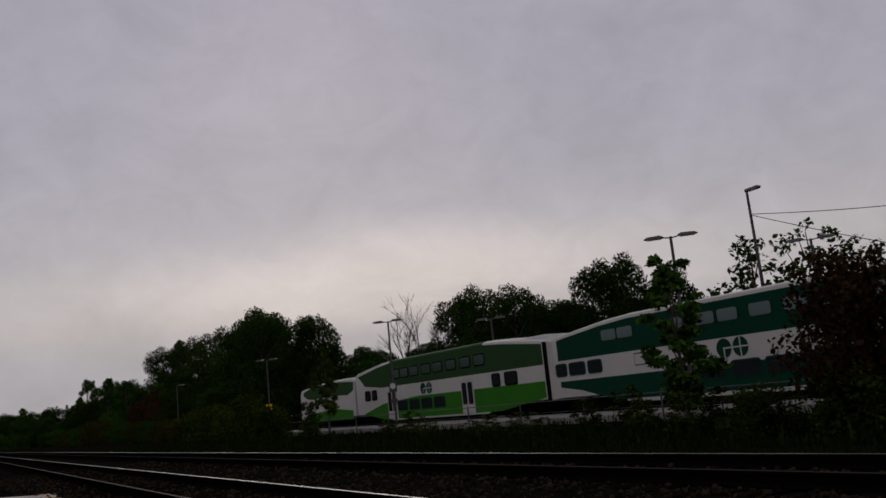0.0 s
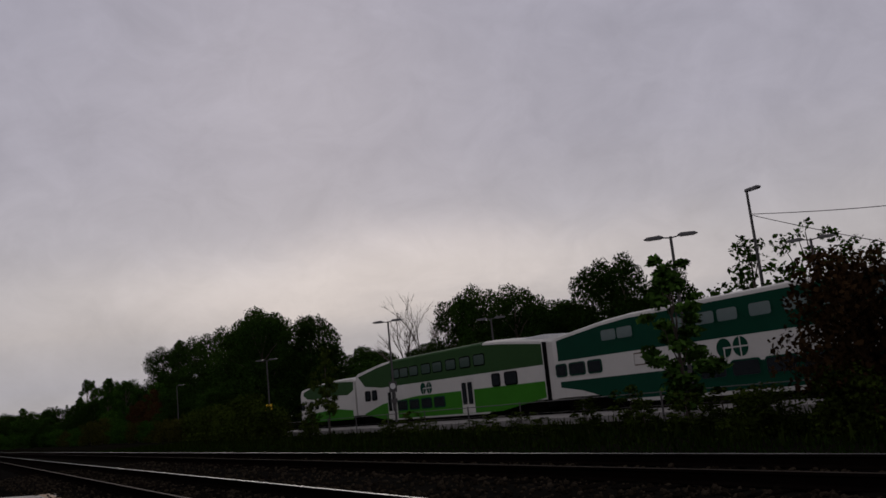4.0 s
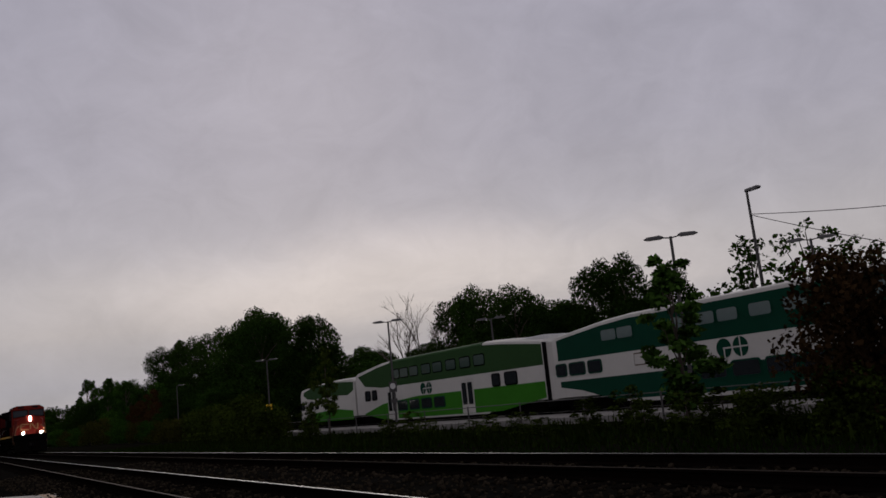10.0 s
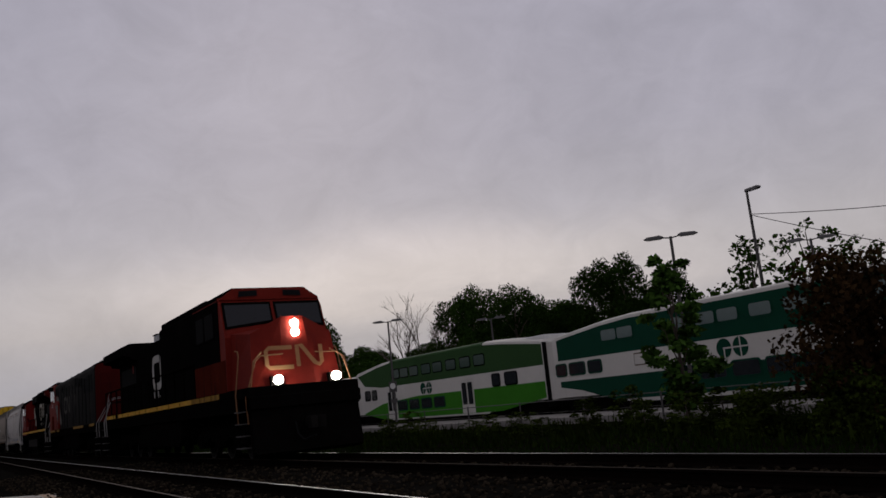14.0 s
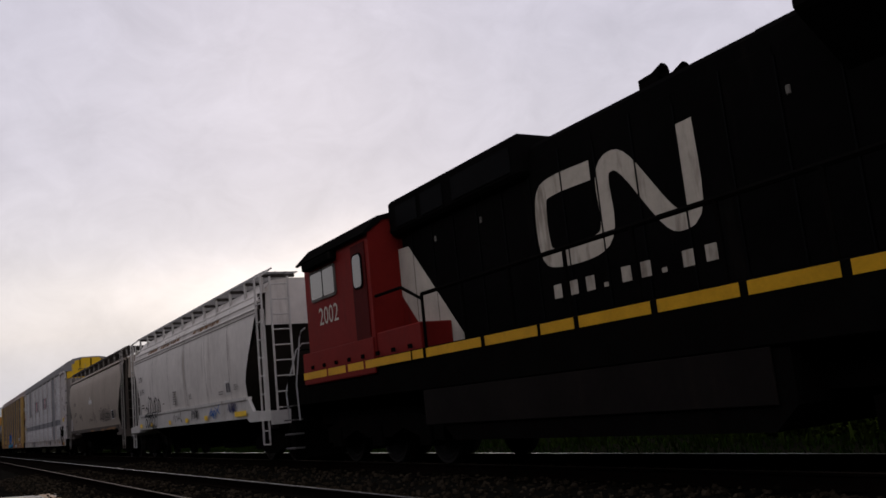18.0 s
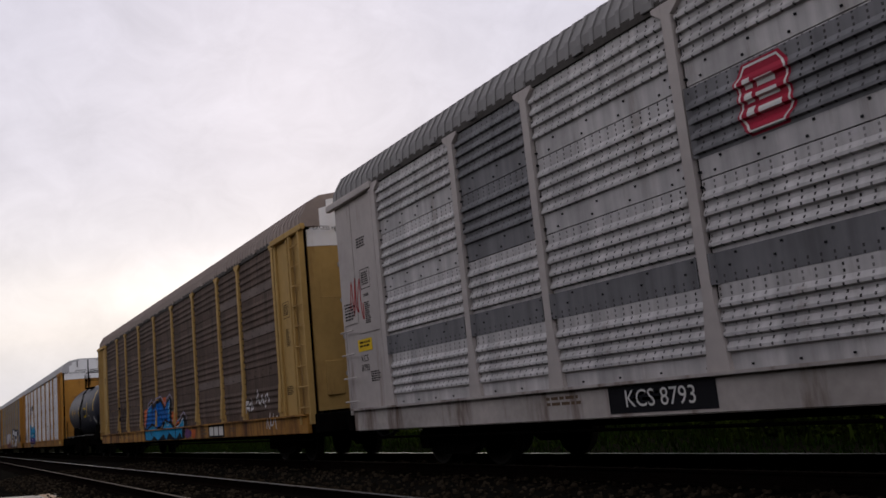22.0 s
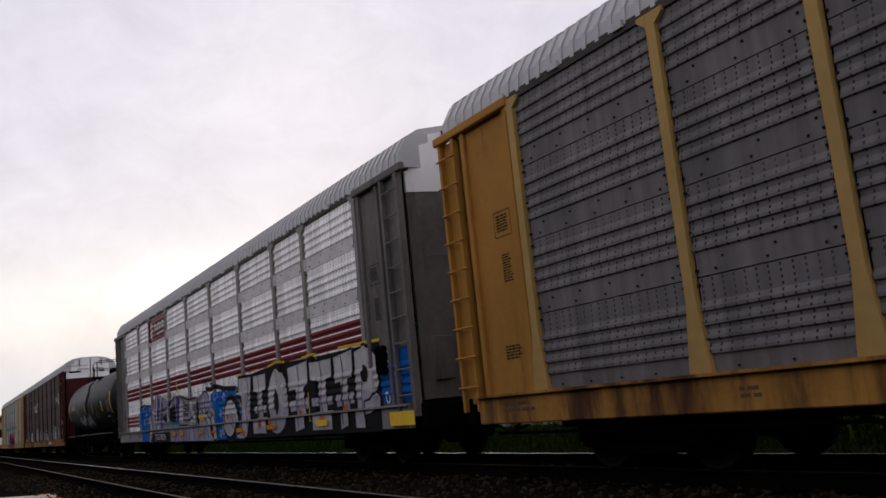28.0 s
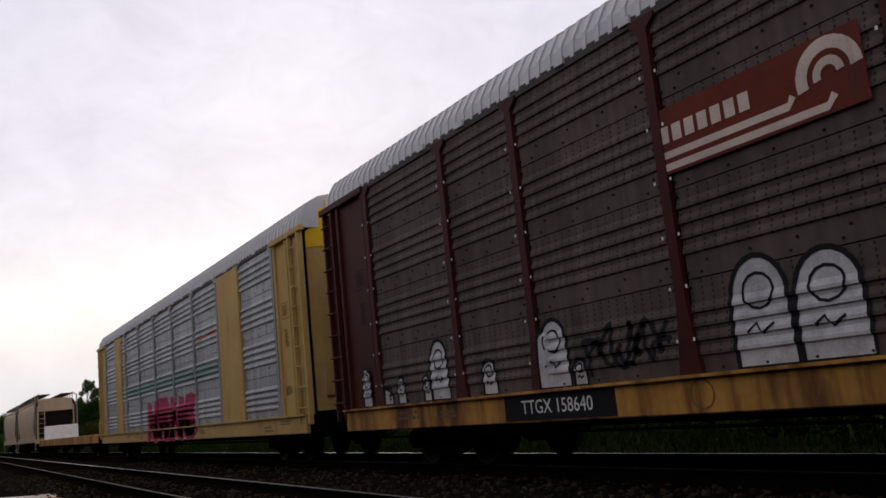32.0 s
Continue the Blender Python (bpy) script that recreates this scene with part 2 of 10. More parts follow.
def lathe(bm, profile, axis_point, direction, seg=24):
    """Turns a profile of (distance along the axis, radius) about an axis."""
    o, d = Vector(axis_point), Vector(direction).normalized()
    side = d.cross(Vector((0, 0, 1)) if abs(d.z) < 0.9 else Vector((1, 0, 0))).normalized()
    up = side.cross(d)
    rings = []
    for s, r in profile:
        c = o + d * s
        rings.append([bm.verts.new(c)] if r < 1e-5 else [bm.verts.new(c + (side * math.cos(a) + up * math.sin(a)) * r) for a in (2 * math.pi * k / seg for k in range(seg))])
    for a, b in zip(rings, rings[1:]):
        for k in range(seg):
            q = [a[k % len(a)], a[(k + 1) % len(a)], b[(k + 1) % len(b)], b[k % len(b)]]
            q = [v for i, v in enumerate(q) if v not in q[:i]]
            if len(q) > 2:
                bm.faces.new(q)


def mesh_from(bm, name, material, smooth=False):
    bmesh.ops.recalc_face_normals(bm, faces=bm.faces)
    me = bpy.data.meshes.new(name)
    bm.to_mesh(me)
    bm.free()
    me.materials.append(material)
    if smooth:
        me.shade_smooth()
        me.set_sharp_from_angle(angle=radians(35))
    return me


def part(name, bm, material, parent=None, label="", smooth=False, m=None):
    """Links a bmesh as one mesh object, under a thing or a part."""
    ob = new(name, mesh_from(bm, name, material, smooth))
    if m is not None:
        ob.matrix_basis = m
    ob.parent = parent
    if label:
        ob["label"] = label
    return ob


def shared(name, me, parent, m):
    ob = new(name, me)
    ob.matrix_basis = m
    ob.parent = parent
    return ob


def boxes(name, material, parent, *bs, label="", bevel=0.0):
    bm = bmesh.new()
    for b in bs:
        box(bm, *b, bevel=bevel)
    return part(name, bm, material, parent, label)


def thing(name, label, category, m=None, group="", kind=""):
    ob = new(name)
    ob.empty_display_size = 0.2
    if m is not None:
        ob.matrix_basis = m
    return tagged(ob, label, category, group, kind)


def ribbon(bm, pts, width, y, closed=False, thick=0.006):
    """A flat painted stroke along (x, z) points on a wall that faces -y, standing a little proud of it."""
    n = len(pts)
    P = [Vector((p[0], p[1])) for p in pts]
    left, right = [], []
    for i in range(n):
        a, b = (P[(i - 1) % n], P[(i + 1) % n]) if closed else (P[max(i - 1, 0)], P[min(i + 1, n - 1)])
        d = (b - a).normalized()
        nrm = Vector((-d.y, d.x)) * width / 2
        l, r = P[i] + nrm, P[i] - nrm
        left.append(bm.verts.new((l.x, y, l.y)))
        right.append(bm.verts.new((r.x, y, r.y)))
    for i in range(n if closed else n - 1):
        j = (i + 1) % n
        bm.faces.new((left[i], left[j], right[j], right[i]))


def patch(bm, pts, y):
    """A flat painted area with a given (x, z) outline on a wall that faces -y."""
    vs = [bm.verts.new((p[0], y, p[1])) for p in pts]
    bm.faces.new(vs)


def blob(cx_, cz_, rx, rz, n=18, wob=0.0, seed=0, power=2.0):
    rr = random.Random(seed)
    out = []
    for i in range(n):
        a = 2 * math.pi * i / n
        c, s = math.cos(a), math.sin(a)
        k = 1 + wob * (rr.random() - 0.5)
        out.append((cx_ + rx * k * math.copysign(abs(c) ** (2 / power), c), cz_ + rz * k * math.copysign(abs(s) ** (2 / power), s)))
    return out


def lettering(name, words, x, z, size, y, material, parent, turn=0.0, spread=1.0, face=-1):
    """Words in the built-in font, as a thin mesh on a side wall; x, z: middle of the words."""
    cu = bpy.data.curves.new(name, "FONT")
    cu.body, cu.size, cu.align_x, cu.align_y, cu.space_character = words, size, "CENTER", "CENTER", spread
    cu.resolution_u = 3
    tmp = bpy.data.objects.new(name, cu)
    scene.collection.objects.link(tmp)
    me = bpy.data.meshes.new_from_object(tmp.evaluated_get(bpy.context.evaluated_depsgraph_get()))
    bpy.data.objects.remove(tmp)
    me.name = name
    me.materials.clear()
    me.materials.append(material)
    ob = new(name, me)
    ob.matrix_basis = pose(x, y, z, 90, 0, turn)
    ob.parent = parent
    return ob


def bars(bm, x0, z0, w, h, lines, y, seed=0, gap=0.45):
    """Rows of small bars for lettering that is too small to read; x0, z0: upper left corner."""
    rr = random.Random(seed)
    step = h / lines
    for i in range(lines):
        z = z0 - i * step
        x, end = x0, x0 + w * rr.uniform(0.7, 1.0)
        while x < end:
            l = rr.uniform(0.8, 2.6) * step
            patch(bm, [(x, z - step * (1 - gap)), (min(x + l, end), z - step * (1 - gap)), (min(x + l, end), z), (x, z)], y)
            x += l + step * 0.45


def joined(name, verts, faces, material, parent=None, kind="", label="", category="", smooth=False):
    me = bpy.data.meshes.new(name)
    me.from_pydata(verts, [], faces)
    me.materials.append(material)
    if smooth:
        me.shade_smooth()
    ob = new(name, me)
    ob.parent = parent
    return tagged(ob, label, category, "", kind)


# ---- ground
def axis(*spans):
    out = []
    for a, b, step in spans:
        out += list(np.arange(a, b, step))
    return np.array(out + [spans[-1][1]])


def sheet(name, xs, ys, height, material, label, category, kind="structure", smooth=True):
    X, Y = np.meshgrid(xs, ys, indexing="ij")
    Z = height(X, Y)
    verts = np.stack([X.ravel(), Y.ravel(), Z.ravel()], 1)
    nx, ny = len(xs), len(ys)
    i = (np.arange(nx - 1)[:, None] * ny + np.arange(ny - 1)[None, :]).ravel()
    faces = np.stack([i, i + ny, i + ny + 1, i + 1], 1)
    return joined(name, verts.tolist(), faces.tolist(), material, None, kind, label, category, smooth)


rng = np.random.default_rng(7)


def lumpy(X, Y, amount):
    return amount * (np.sin(X * 1.7 + 3 * np.sin(Y * 0.9)) * np.sin(Y * 2.3 + 1.3) + 0.6 * np.sin(X * 4.1 + Y * 3.3))


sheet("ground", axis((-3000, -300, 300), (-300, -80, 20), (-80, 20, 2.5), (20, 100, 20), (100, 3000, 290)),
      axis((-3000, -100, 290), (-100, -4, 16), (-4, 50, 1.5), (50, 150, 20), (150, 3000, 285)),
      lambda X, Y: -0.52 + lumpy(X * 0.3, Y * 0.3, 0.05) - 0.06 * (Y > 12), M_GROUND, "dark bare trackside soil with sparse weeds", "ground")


def bed(X, Y):
    """Crushed stone: level under the two tracks, a shallow hollow between them, sloping off outside."""
    Yr = np.where(Y < 6.2, Y + 0.00933 * X, Y)
    z = np.full_like(Yr, -0.19)
    z = np.where((Yr > 5.35) & (Yr < 6.9), -0.19 - 0.09 * np.sin((Yr - 5.35) / 1.55 * math.pi), z)
    z = np.where(Yr > 9.75, -0.19 - (Yr - 9.75) * 0.32, z)
    z = np.where(Yr < 2.4, -0.19 - (2.4 - Yr) * 0.12, z)
    return z + lumpy(X * 2, Y * 2, 0.010) + 0.012 * (rng.random(X.shape) - 0.5)


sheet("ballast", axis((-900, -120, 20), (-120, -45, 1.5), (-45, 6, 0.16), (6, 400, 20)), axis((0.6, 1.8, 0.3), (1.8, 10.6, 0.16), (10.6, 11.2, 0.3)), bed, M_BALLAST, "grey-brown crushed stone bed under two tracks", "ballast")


def stones(n, seed):
    r = np.random.default_rng(seed)
    t = (1 + 5 ** 0.5) / 2
    ico = np.array([(-1, t, 0), (1, t, 0), (-1, -t, 0), (1, -t, 0), (0, -1, t), (0, 1, t), (0, -1, -t), (0, 1, -t), (t, 0, -1), (t, 0, 1), (-t, 0, -1), (-t, 0, 1)]) / 1.9
    tri = np.array([(0, 11, 5), (0, 5, 1), (0, 1, 7), (0, 7, 10), (0, 10, 11), (1, 5, 9), (5, 11, 4), (11, 10, 2), (10, 7, 6), (7, 1, 8), (3, 9, 4), (3, 4, 2), (3, 2, 6), (3, 6, 8), (3, 8, 9), (4, 9, 5), (2, 4, 11), (6, 2, 10), (8, 6, 7), (9, 8, 1)])
    x = -4 - 34 * r.random(n) ** 1.5
    y = 1.9 + 8.3 * r.random(n)
    keep = np.ones(n, bool)
    yr = y + 0.00933 * x
    for rail in (3.186, 4.691):
        keep &= abs(yr - rail) > 0.09
    for rail in (7.555, 9.06):
        keep &= abs(y - rail) > 0.09
    x, y = x[keep], y[keep]
    n = len(x)
    z = bed(x[:, None], y[:, None])[:, 0]
    s = 0.018 + 0.03 * r.random(n) ** 2
    jig = ico[None] * (1 + 0.5 * (r.random((n, 12, 1)) - 0.5)) * s[:, None, None] * (0.7 + 0.6 * r.random((n, 1, 3)))
    v = jig + np.stack([x, y, z + 0.3 * s], 1)[:, None, :]
    f = tri[None] + 12 * np.arange(n)[:, None, None]
    joined("ballast_stones", v.reshape(-1, 3).tolist(), f.reshape(-1, 3).tolist(), M_STONE, None, "stuff", "loose grey crushed stones on the track bed", "ballast")


stones(15000, 3)


# ---- tracks
RAIL_PROFILE = [(-0.07, -0.17), (0.07, -0.17), (0.07, -0.155), (0.012, -0.13), (0.012, -0.045), (0.035, -0.032), (0.035, -0.004), (-0.035, -0.004), (-0.035, -0.032), (-0.012, -0.045), (-0.012, -0.13), (-0.07, -0.155)]
_bm = bmesh.new()
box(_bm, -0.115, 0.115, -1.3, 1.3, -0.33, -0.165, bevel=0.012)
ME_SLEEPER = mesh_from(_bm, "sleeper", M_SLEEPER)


def track(name, label, m, head, x_from, x_to, reach=-1200, near_head=None):
    t = thing(name, label, "railway track", m, kind="structure")
    for s in (-0.7525, 0.7525):
        bm = bmesh.new()
        prism(bm, [(p[0] + s, p[1]) for p in RAIL_PROFILE], min(reach, x_from), 600, "x")
        r = part("rail", bm, M_RAIL, t)
        bm = bmesh.new()
        prism(bm, [(s - 0.024, -0.0035), (s + 0.024, -0.0035), (s + 0.02, 0.001), (s - 0.02, 0.001)], min(reach, x_from), 600, "x")
        part("rail_head", bm, near_head if near_head and s < 0 else head, r, "worn running surface")
    rr = random.Random(len(name))
    n = int((x_to - x_from) / 0.53)
    for i in range(n):
        shared("sleeper", ME_SLEEPER, t, pose(x_from + 0.53 * i + rr.uniform(-0.03, 0.03), rr.uniform(-0.04, 0.04), rr.uniform(-0.012, 0.006), 0, 0, rr.uniform(-1, 1)))
    bm = bmesh.new()
    for i in range(250):
        box(bm, x_from - 0.53 * (i + 1) - 0.115, x_from - 0.53 * (i + 1) + 0.115, -1.3, 1.3, -0.33, -0.165)
    tagged(part("distant_sleepers", bm, M_SLEEPER, t), kind="stuff")
    return t


PSI = -0.5344
track("near_track", "nearer track with dull rails on dark sleepers", pose(-3.94 * math.sin(radians(PSI)), 3.94 * math.cos(radians(PSI)), 0, 0, 0, PSI), M_RAILTOP, -62, 4, near_head=M_RAILBROWN)
track("freight_track", "freight track with shiny rails on dark sleepers", pose(0, TRACK_Y, 0), M_RAILTOP, -62, 4, near_head=M_RAILDIM)
track("commuter_track", "commuter track beside the station platform", pose(0, GO_Y, GO_Z), M_RAILTOP2, -100, -8, -130)

# plain dark wall added behind the viewer, out of sight, to block low sky light
wall = thing("wall_south", "plain dark unseen wall added to block low sky light", "wall", kind="structure")
boxes("wall_panel", M_GROUND, wall, (-420, 120, -10.6, -10.2, -0.6, 7.5))

# concrete crossing pad beside the nearer track
pad = thing("crossing_pad", "pale concrete crossing pad with a faded orange line", "pavement", kind="structure")
bm = bmesh.new()
prism(bm, [(-25.4, 1.2), (-24.0, 2.1), (-23.8, 2.75), (-19.0, 2.75), (-19.0, -1.5), (-25.4, -1.5)], -0.5, -0.205, "z")
part("slab", bm, M_CONCRETE, pad)
bm = bmesh.new()
prism(bm, [(-23.95, 2.2), (-23.9, 2.42), (-19.2, 2.42), (-19.2, 2.2)], -0.203, -0.199, "z")
part("painted_line", bm, M_ORANGE, pad, "faded orange line")


# ---- plants
def grass(name, n, x0, x1, y0, y1, h0, h1, material, label, seed, base=-0.55, bias=1.0, width=0.02):
    r = np.random.default_rng(seed)
    x = x1 - (x1 - x0) * r.random(n) ** bias
    y = y0 + (y1 - y0) * r.random(n)
    clump = 0.45 + 0.55 * (np.sin(x * 0.9 + 2 * np.sin(y * 0.7)) * np.sin(y * 1.1 + x * 0.35) + 1) / 1.6
    h = (h0 + (h1 - h0) * r.random(n) ** 2) * clump
    a = r.random(n) * 2 * math.pi
    w = width * (0.6 + r.random(n))
    dx, dy = np.cos(a) * w, np.sin(a) * w
    lean = (r.random((n, 2)) - 0.5) * h[:, None] * 0.8
    z = np.full(n, base)
    v = np.stack([np.stack([x - dx, y - dy, z], 1), np.stack([x + dx, y + dy, z], 1),
                  np.stack([x + dx * 0.7 + lean[:, 0] * 0.4, y + dy * 0.7 + lean[:, 1] * 0.4, z + h * 0.6], 1),
                  np.stack([x + lean[:, 0], y + lean[:, 1], z + h], 1)], 1)
    f = np.array([(0, 1, 2), (0, 2, 3)])[None] + 4 * np.arange(n)[:, None, None]
    joined(name, v.reshape(-1, 3).tolist(), f.reshape(-1, 3).tolist(), material, None, "stuff", label, "grass")


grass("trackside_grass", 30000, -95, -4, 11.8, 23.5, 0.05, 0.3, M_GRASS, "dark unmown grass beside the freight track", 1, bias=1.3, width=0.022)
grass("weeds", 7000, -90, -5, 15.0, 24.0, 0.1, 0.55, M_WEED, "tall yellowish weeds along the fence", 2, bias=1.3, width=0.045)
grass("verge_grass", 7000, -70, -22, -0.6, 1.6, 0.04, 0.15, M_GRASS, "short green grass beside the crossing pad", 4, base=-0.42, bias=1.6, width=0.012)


def leaf_cloud(clumps, n, size, seed, flat=0.5, hollow=0.35):
    """Leaves as small bent diamonds, thick on the outside of overlapping clumps."""
    r = np.random.default_rng(seed)
    vol = np.array([c[3] * c[4] * c[5] for c in clumps]) ** 0.67
    which = r.choice(len(clumps), n, p=vol / vol.sum())
    C = np.array(clumps)[which]
    d = r.normal(size=(n, 3))
    d /= np.linalg.norm(d, axis=1)[:, None]
    rad = hollow + (1.06 - hollow) * r.random(n) ** 0.5
    rad *= 1 + 0.16 * np.sin(d[:, 0] * 7 + which) * np.sin(d[:, 2] * 8 + which * 2)
    P = C[:, :3] + d * rad[:, None] * C[:, 3:6]
    u = r.normal(size=(n, 3))
    u /= np.linalg.norm(u, axis=1)[:, None]
    w = np.cross(u, d + 0.6 * r.normal(size=(n, 3)))
    w /= np.linalg.norm(w, axis=1)[:, None] + 1e-9
    s = size * (0.55 + 0.9 * r.random(n))[:, None]
    v = np.stack([P - u * s * 0.5, P - w * s * 0.32, P + u * s * 0.5 - np.array([0, 0, 1]) * s * 0.12, P + w * s * 0.32], 1)
    f = np.arange(4 * n).reshape(n, 4)
    return v.reshape(-1, 3).tolist(), f.tolist()


def tree(name, label, seed, height, spread, leaves, size, leaf_mat, trunk=0.28, base=0.3, clump_n=16, sparse=1.0, hollow=0.35, lean=0.0):
    """A tapered trunk with limbs that reach into the clumps of an uneven crown."""
    r = random.Random(seed)
    t = thing(name, label, "tree" if "tree" in name else "bush")
    clumps = []
    for i in range(clump_n):
        k = (i + 0.5) / clump_n
        z = height * (base + (0.93 - base) * k)
        env = spread * (math.sin(math.pi * (0.18 + 0.74 * k)) ** 0.7)
        a = i * 2.4 + r.uniform(-0.5, 0.5)
        d = env * r.uniform(0.15, 0.72)
        s = spread * r.uniform(0.26, 0.44) * sparse * (1.12 - 0.45 * k)
        clumps.append((math.cos(a) * d + lean * z, math.sin(a) * d, z, s * r.uniform(0.9, 1.25), s * r.uniform(0.9, 1.25), s * r.uniform(0.65, 0.95)))
    bm = bmesh.new()
    tube(bm, [(0, 0, -0.3), (lean * height * 0.3, 0.03 * spread, height * 0.3), (lean * height * 0.6, -0.04 * spread, height * 0.6), (lean * height * 0.9, 0, height * 0.88)], trunk, 8, trunk * 0.15)
    tr = part("trunk", bm, M_BARK, t)
    for c in clumps[::2]:
        bm = bmesh.new()
        z0 = max(0.1, c[2] - height * r.uniform(0.15, 0.3))
        mid = ((c[0] + lean * z0) * 0.5, c[1] * 0.5 + r.uniform(-0.1, 0.1) * spread, (z0 + c[2]) * 0.5)
        tube(bm, [(lean * z0, 0, z0), mid, (c[0], c[1], c[2])], trunk * 0.35, 5, trunk * 0.08)
        part("limb", bm, M_BARK, tr)
    v, f = leaf_cloud(clumps, leaves, size, seed, hollow=hollow)
    joined("crown", v, f, leaf_mat, t)
    return t


def bare_tree(name, label, seed, height):
    r = random.Random(seed)
    t = thing(name, label, "tree")
    bm = bmesh.new()
    trunk_bm = bmesh.new()

    def grow(p, d, length, rad, level):
        q = p + d * length
        mid = p + d * length * 0.5 + Vector((r.uniform(-1, 1), r.uniform(-1, 1), 0)) * length * 0.05
        tube(trunk_bm if level < 2 else bm, [p, mid, q], rad, 5 if level < 3 else 3, rad * 0.62)
        if level >= 5:
            return
        for _ in range(3 if level else 5):
            a = Vector((r.uniform(-1, 1), r.uniform(-1, 1), r.uniform(0.0, 0.9)))
            grow(p + d * length * r.uniform(0.55, 1.0), (d + a * 0.62).normalized(), length * r.uniform(0.55, 0.78), rad * 0.55, level + 1)
    grow(Vector((0, 0, -0.3)), Vector((0.05, 0, 1)), height * 0.36, 0.2, 0)
    part("trunk", trunk_bm, M_TWIG, t)
    tagged(part("twig", bm, M_TWIG, t), kind="stuff")
    return t


def put(ob, x, y, z, turn=0, s=1.0, sz=None):
    ob.matrix_basis = pose(x, y, z, 0, 0, turn) @ Matrix.Diagonal((s, s, sz or s, 1))
    return ob


def again(ob, x, y, z, turn, s, sz=None, label=""):
    c = copy_thing(ob, pose(x, y, z, 0, 0, turn))
    put(c, x, y, z, turn, s, sz)
    return tagged(c, label, group="trees behind the station")


oak = tree("broadleaf_tree", "tall full green broadleaf tree behind the station", 11, 14.0, 6.5, 30000, 0.27, M_LEAF3, 0.35, 0.12, 34, 0.85)
elm = tree("broadleaf_tree", "dark green broadleaf tree with an uneven crown", 12, 12.0, 5.0, 24000, 0.25, M_LEAF3, 0.3, 0.15, 28, 0.88)
ash = tree("broadleaf_tree", "slender green tree with a loose open crown", 13, 12.0, 3.6, 12000, 0.23, M_LEAF, 0.22, 0.22, 26, 0.68)
put(oak, -126, 42, -0.55, 0, 1.12, 1.27)
put(elm, -60, 47, -0.55, 30, 0.8, 0.74)
put(ash, -113, 44, -0.55, 0, 1.0, 1.2)
G = -0.55
for i, (ob, x, y, s, sz) in enumerate([
        (oak, -137, 44, 1.1, 1.25), (oak, -117, 39, 1.0, 1.16), (elm, -107, 42, 1.1, 1.2), (oak, -150, 46, 1.05, 1.25), (oak, -163, 46, 1.1, 1.36), (oak, -176, 44, 1.05, 1.34), (ash, -185, 44, 1.3, 1.7), (oak, -200, 44, 1.1, 1.38),
        (elm, -135, 31, 0.75, 0.62), (ash, -168, 36, 1.0, 0.9), (elm, -120, 33, 0.7, 0.55), (elm, -220, 40, 1.1, 1.0), (oak, -250, 46, 1.1, 1.1), (oak, -290, 48, 1.2, 1.25), (ash, -310, 50, 1.6, 1.75), (ash, -355, 50, 1.7, 2.0),
        (oak, -330, 45, 1.1, 1.0), (oak, -375, 40, 1.3, 1.0), (oak, -410, 36, 1.3, 1.0), (oak, -450, 34, 1.4, 1.05), (oak, -500, 33, 1.5, 1.15), (oak, -560, 30, 1.6, 1.2), (oak, -640, 28, 1.7, 1.3), (elm, -280, 28, 1.1, 0.7), (elm, -340, 26, 1.2, 0.75), (elm, -420, 24, 1.3, 0.8), (elm, -520, 22, 1.4, 0.85),
        (elm, -98, 46, 0.85, 0.62), (elm, -91, 49, 0.8, 0.6), (oak, -79, 48, 0.72, 0.88), (oak, -74, 47, 0.7, 0.9), (oak, -69, 48, 0.74, 0.84), (elm, -72, 52, 0.9, 0.88), (elm, -67, 52, 0.9, 0.85), (elm, -63, 50, 0.75, 0.72), (oak, -55.5, 47, 0.58, 0.83), (oak, -52.5, 47, 0.58, 0.83), (elm, -48.5, 48, 0.66, 0.82),
        (elm, -85, 47, 0.8, 0.68), (elm, -57, 52, 0.8, 0.72), (elm, -44, 50, 0.6, 0.5), (elm, -38, 52, 0.8, 0.5), (elm, -104, 50, 0.9, 0.75), (elm, -112, 52, 1.0, 0.85), (elm, -128, 54, 1.1, 0.95), (elm, -145, 56, 1.2, 1.0)]):
    again(ob, x, y, G, i * 47, s, sz)

lace = tree("small_tree", "loose half-open leafy tree beside a tall street light", 21, 9.0, 3.6, 1150, 0.27, M_LEAF3, 0.14, 0.35, 18, 0.5, 0.2)
put(lace, -34.6, 41, G, 0, 1.15, 1.1)
tagged(lace, group="trees behind the station")
again(lace, -30.4, 40.5, G, 120, 1.1, 1.08)
again(lace, -26.8, 39, G, 220, 0.9, 0.9)
bare = put(bare_tree("bare_tree", "leafless pale tree with thin spreading twigs", 5, 15.5), -90.5, 48, G, 0, 1.15, 1.0)
for bx, by, bturn, bs in ((-85.5, 50, 130, 0.93), (-76, 50, 70, 0.9), (-118, 46, 200, 1.12)):
    put(copy_thing(bare, pose(bx, by, G)), bx, by, G, bturn, bs)

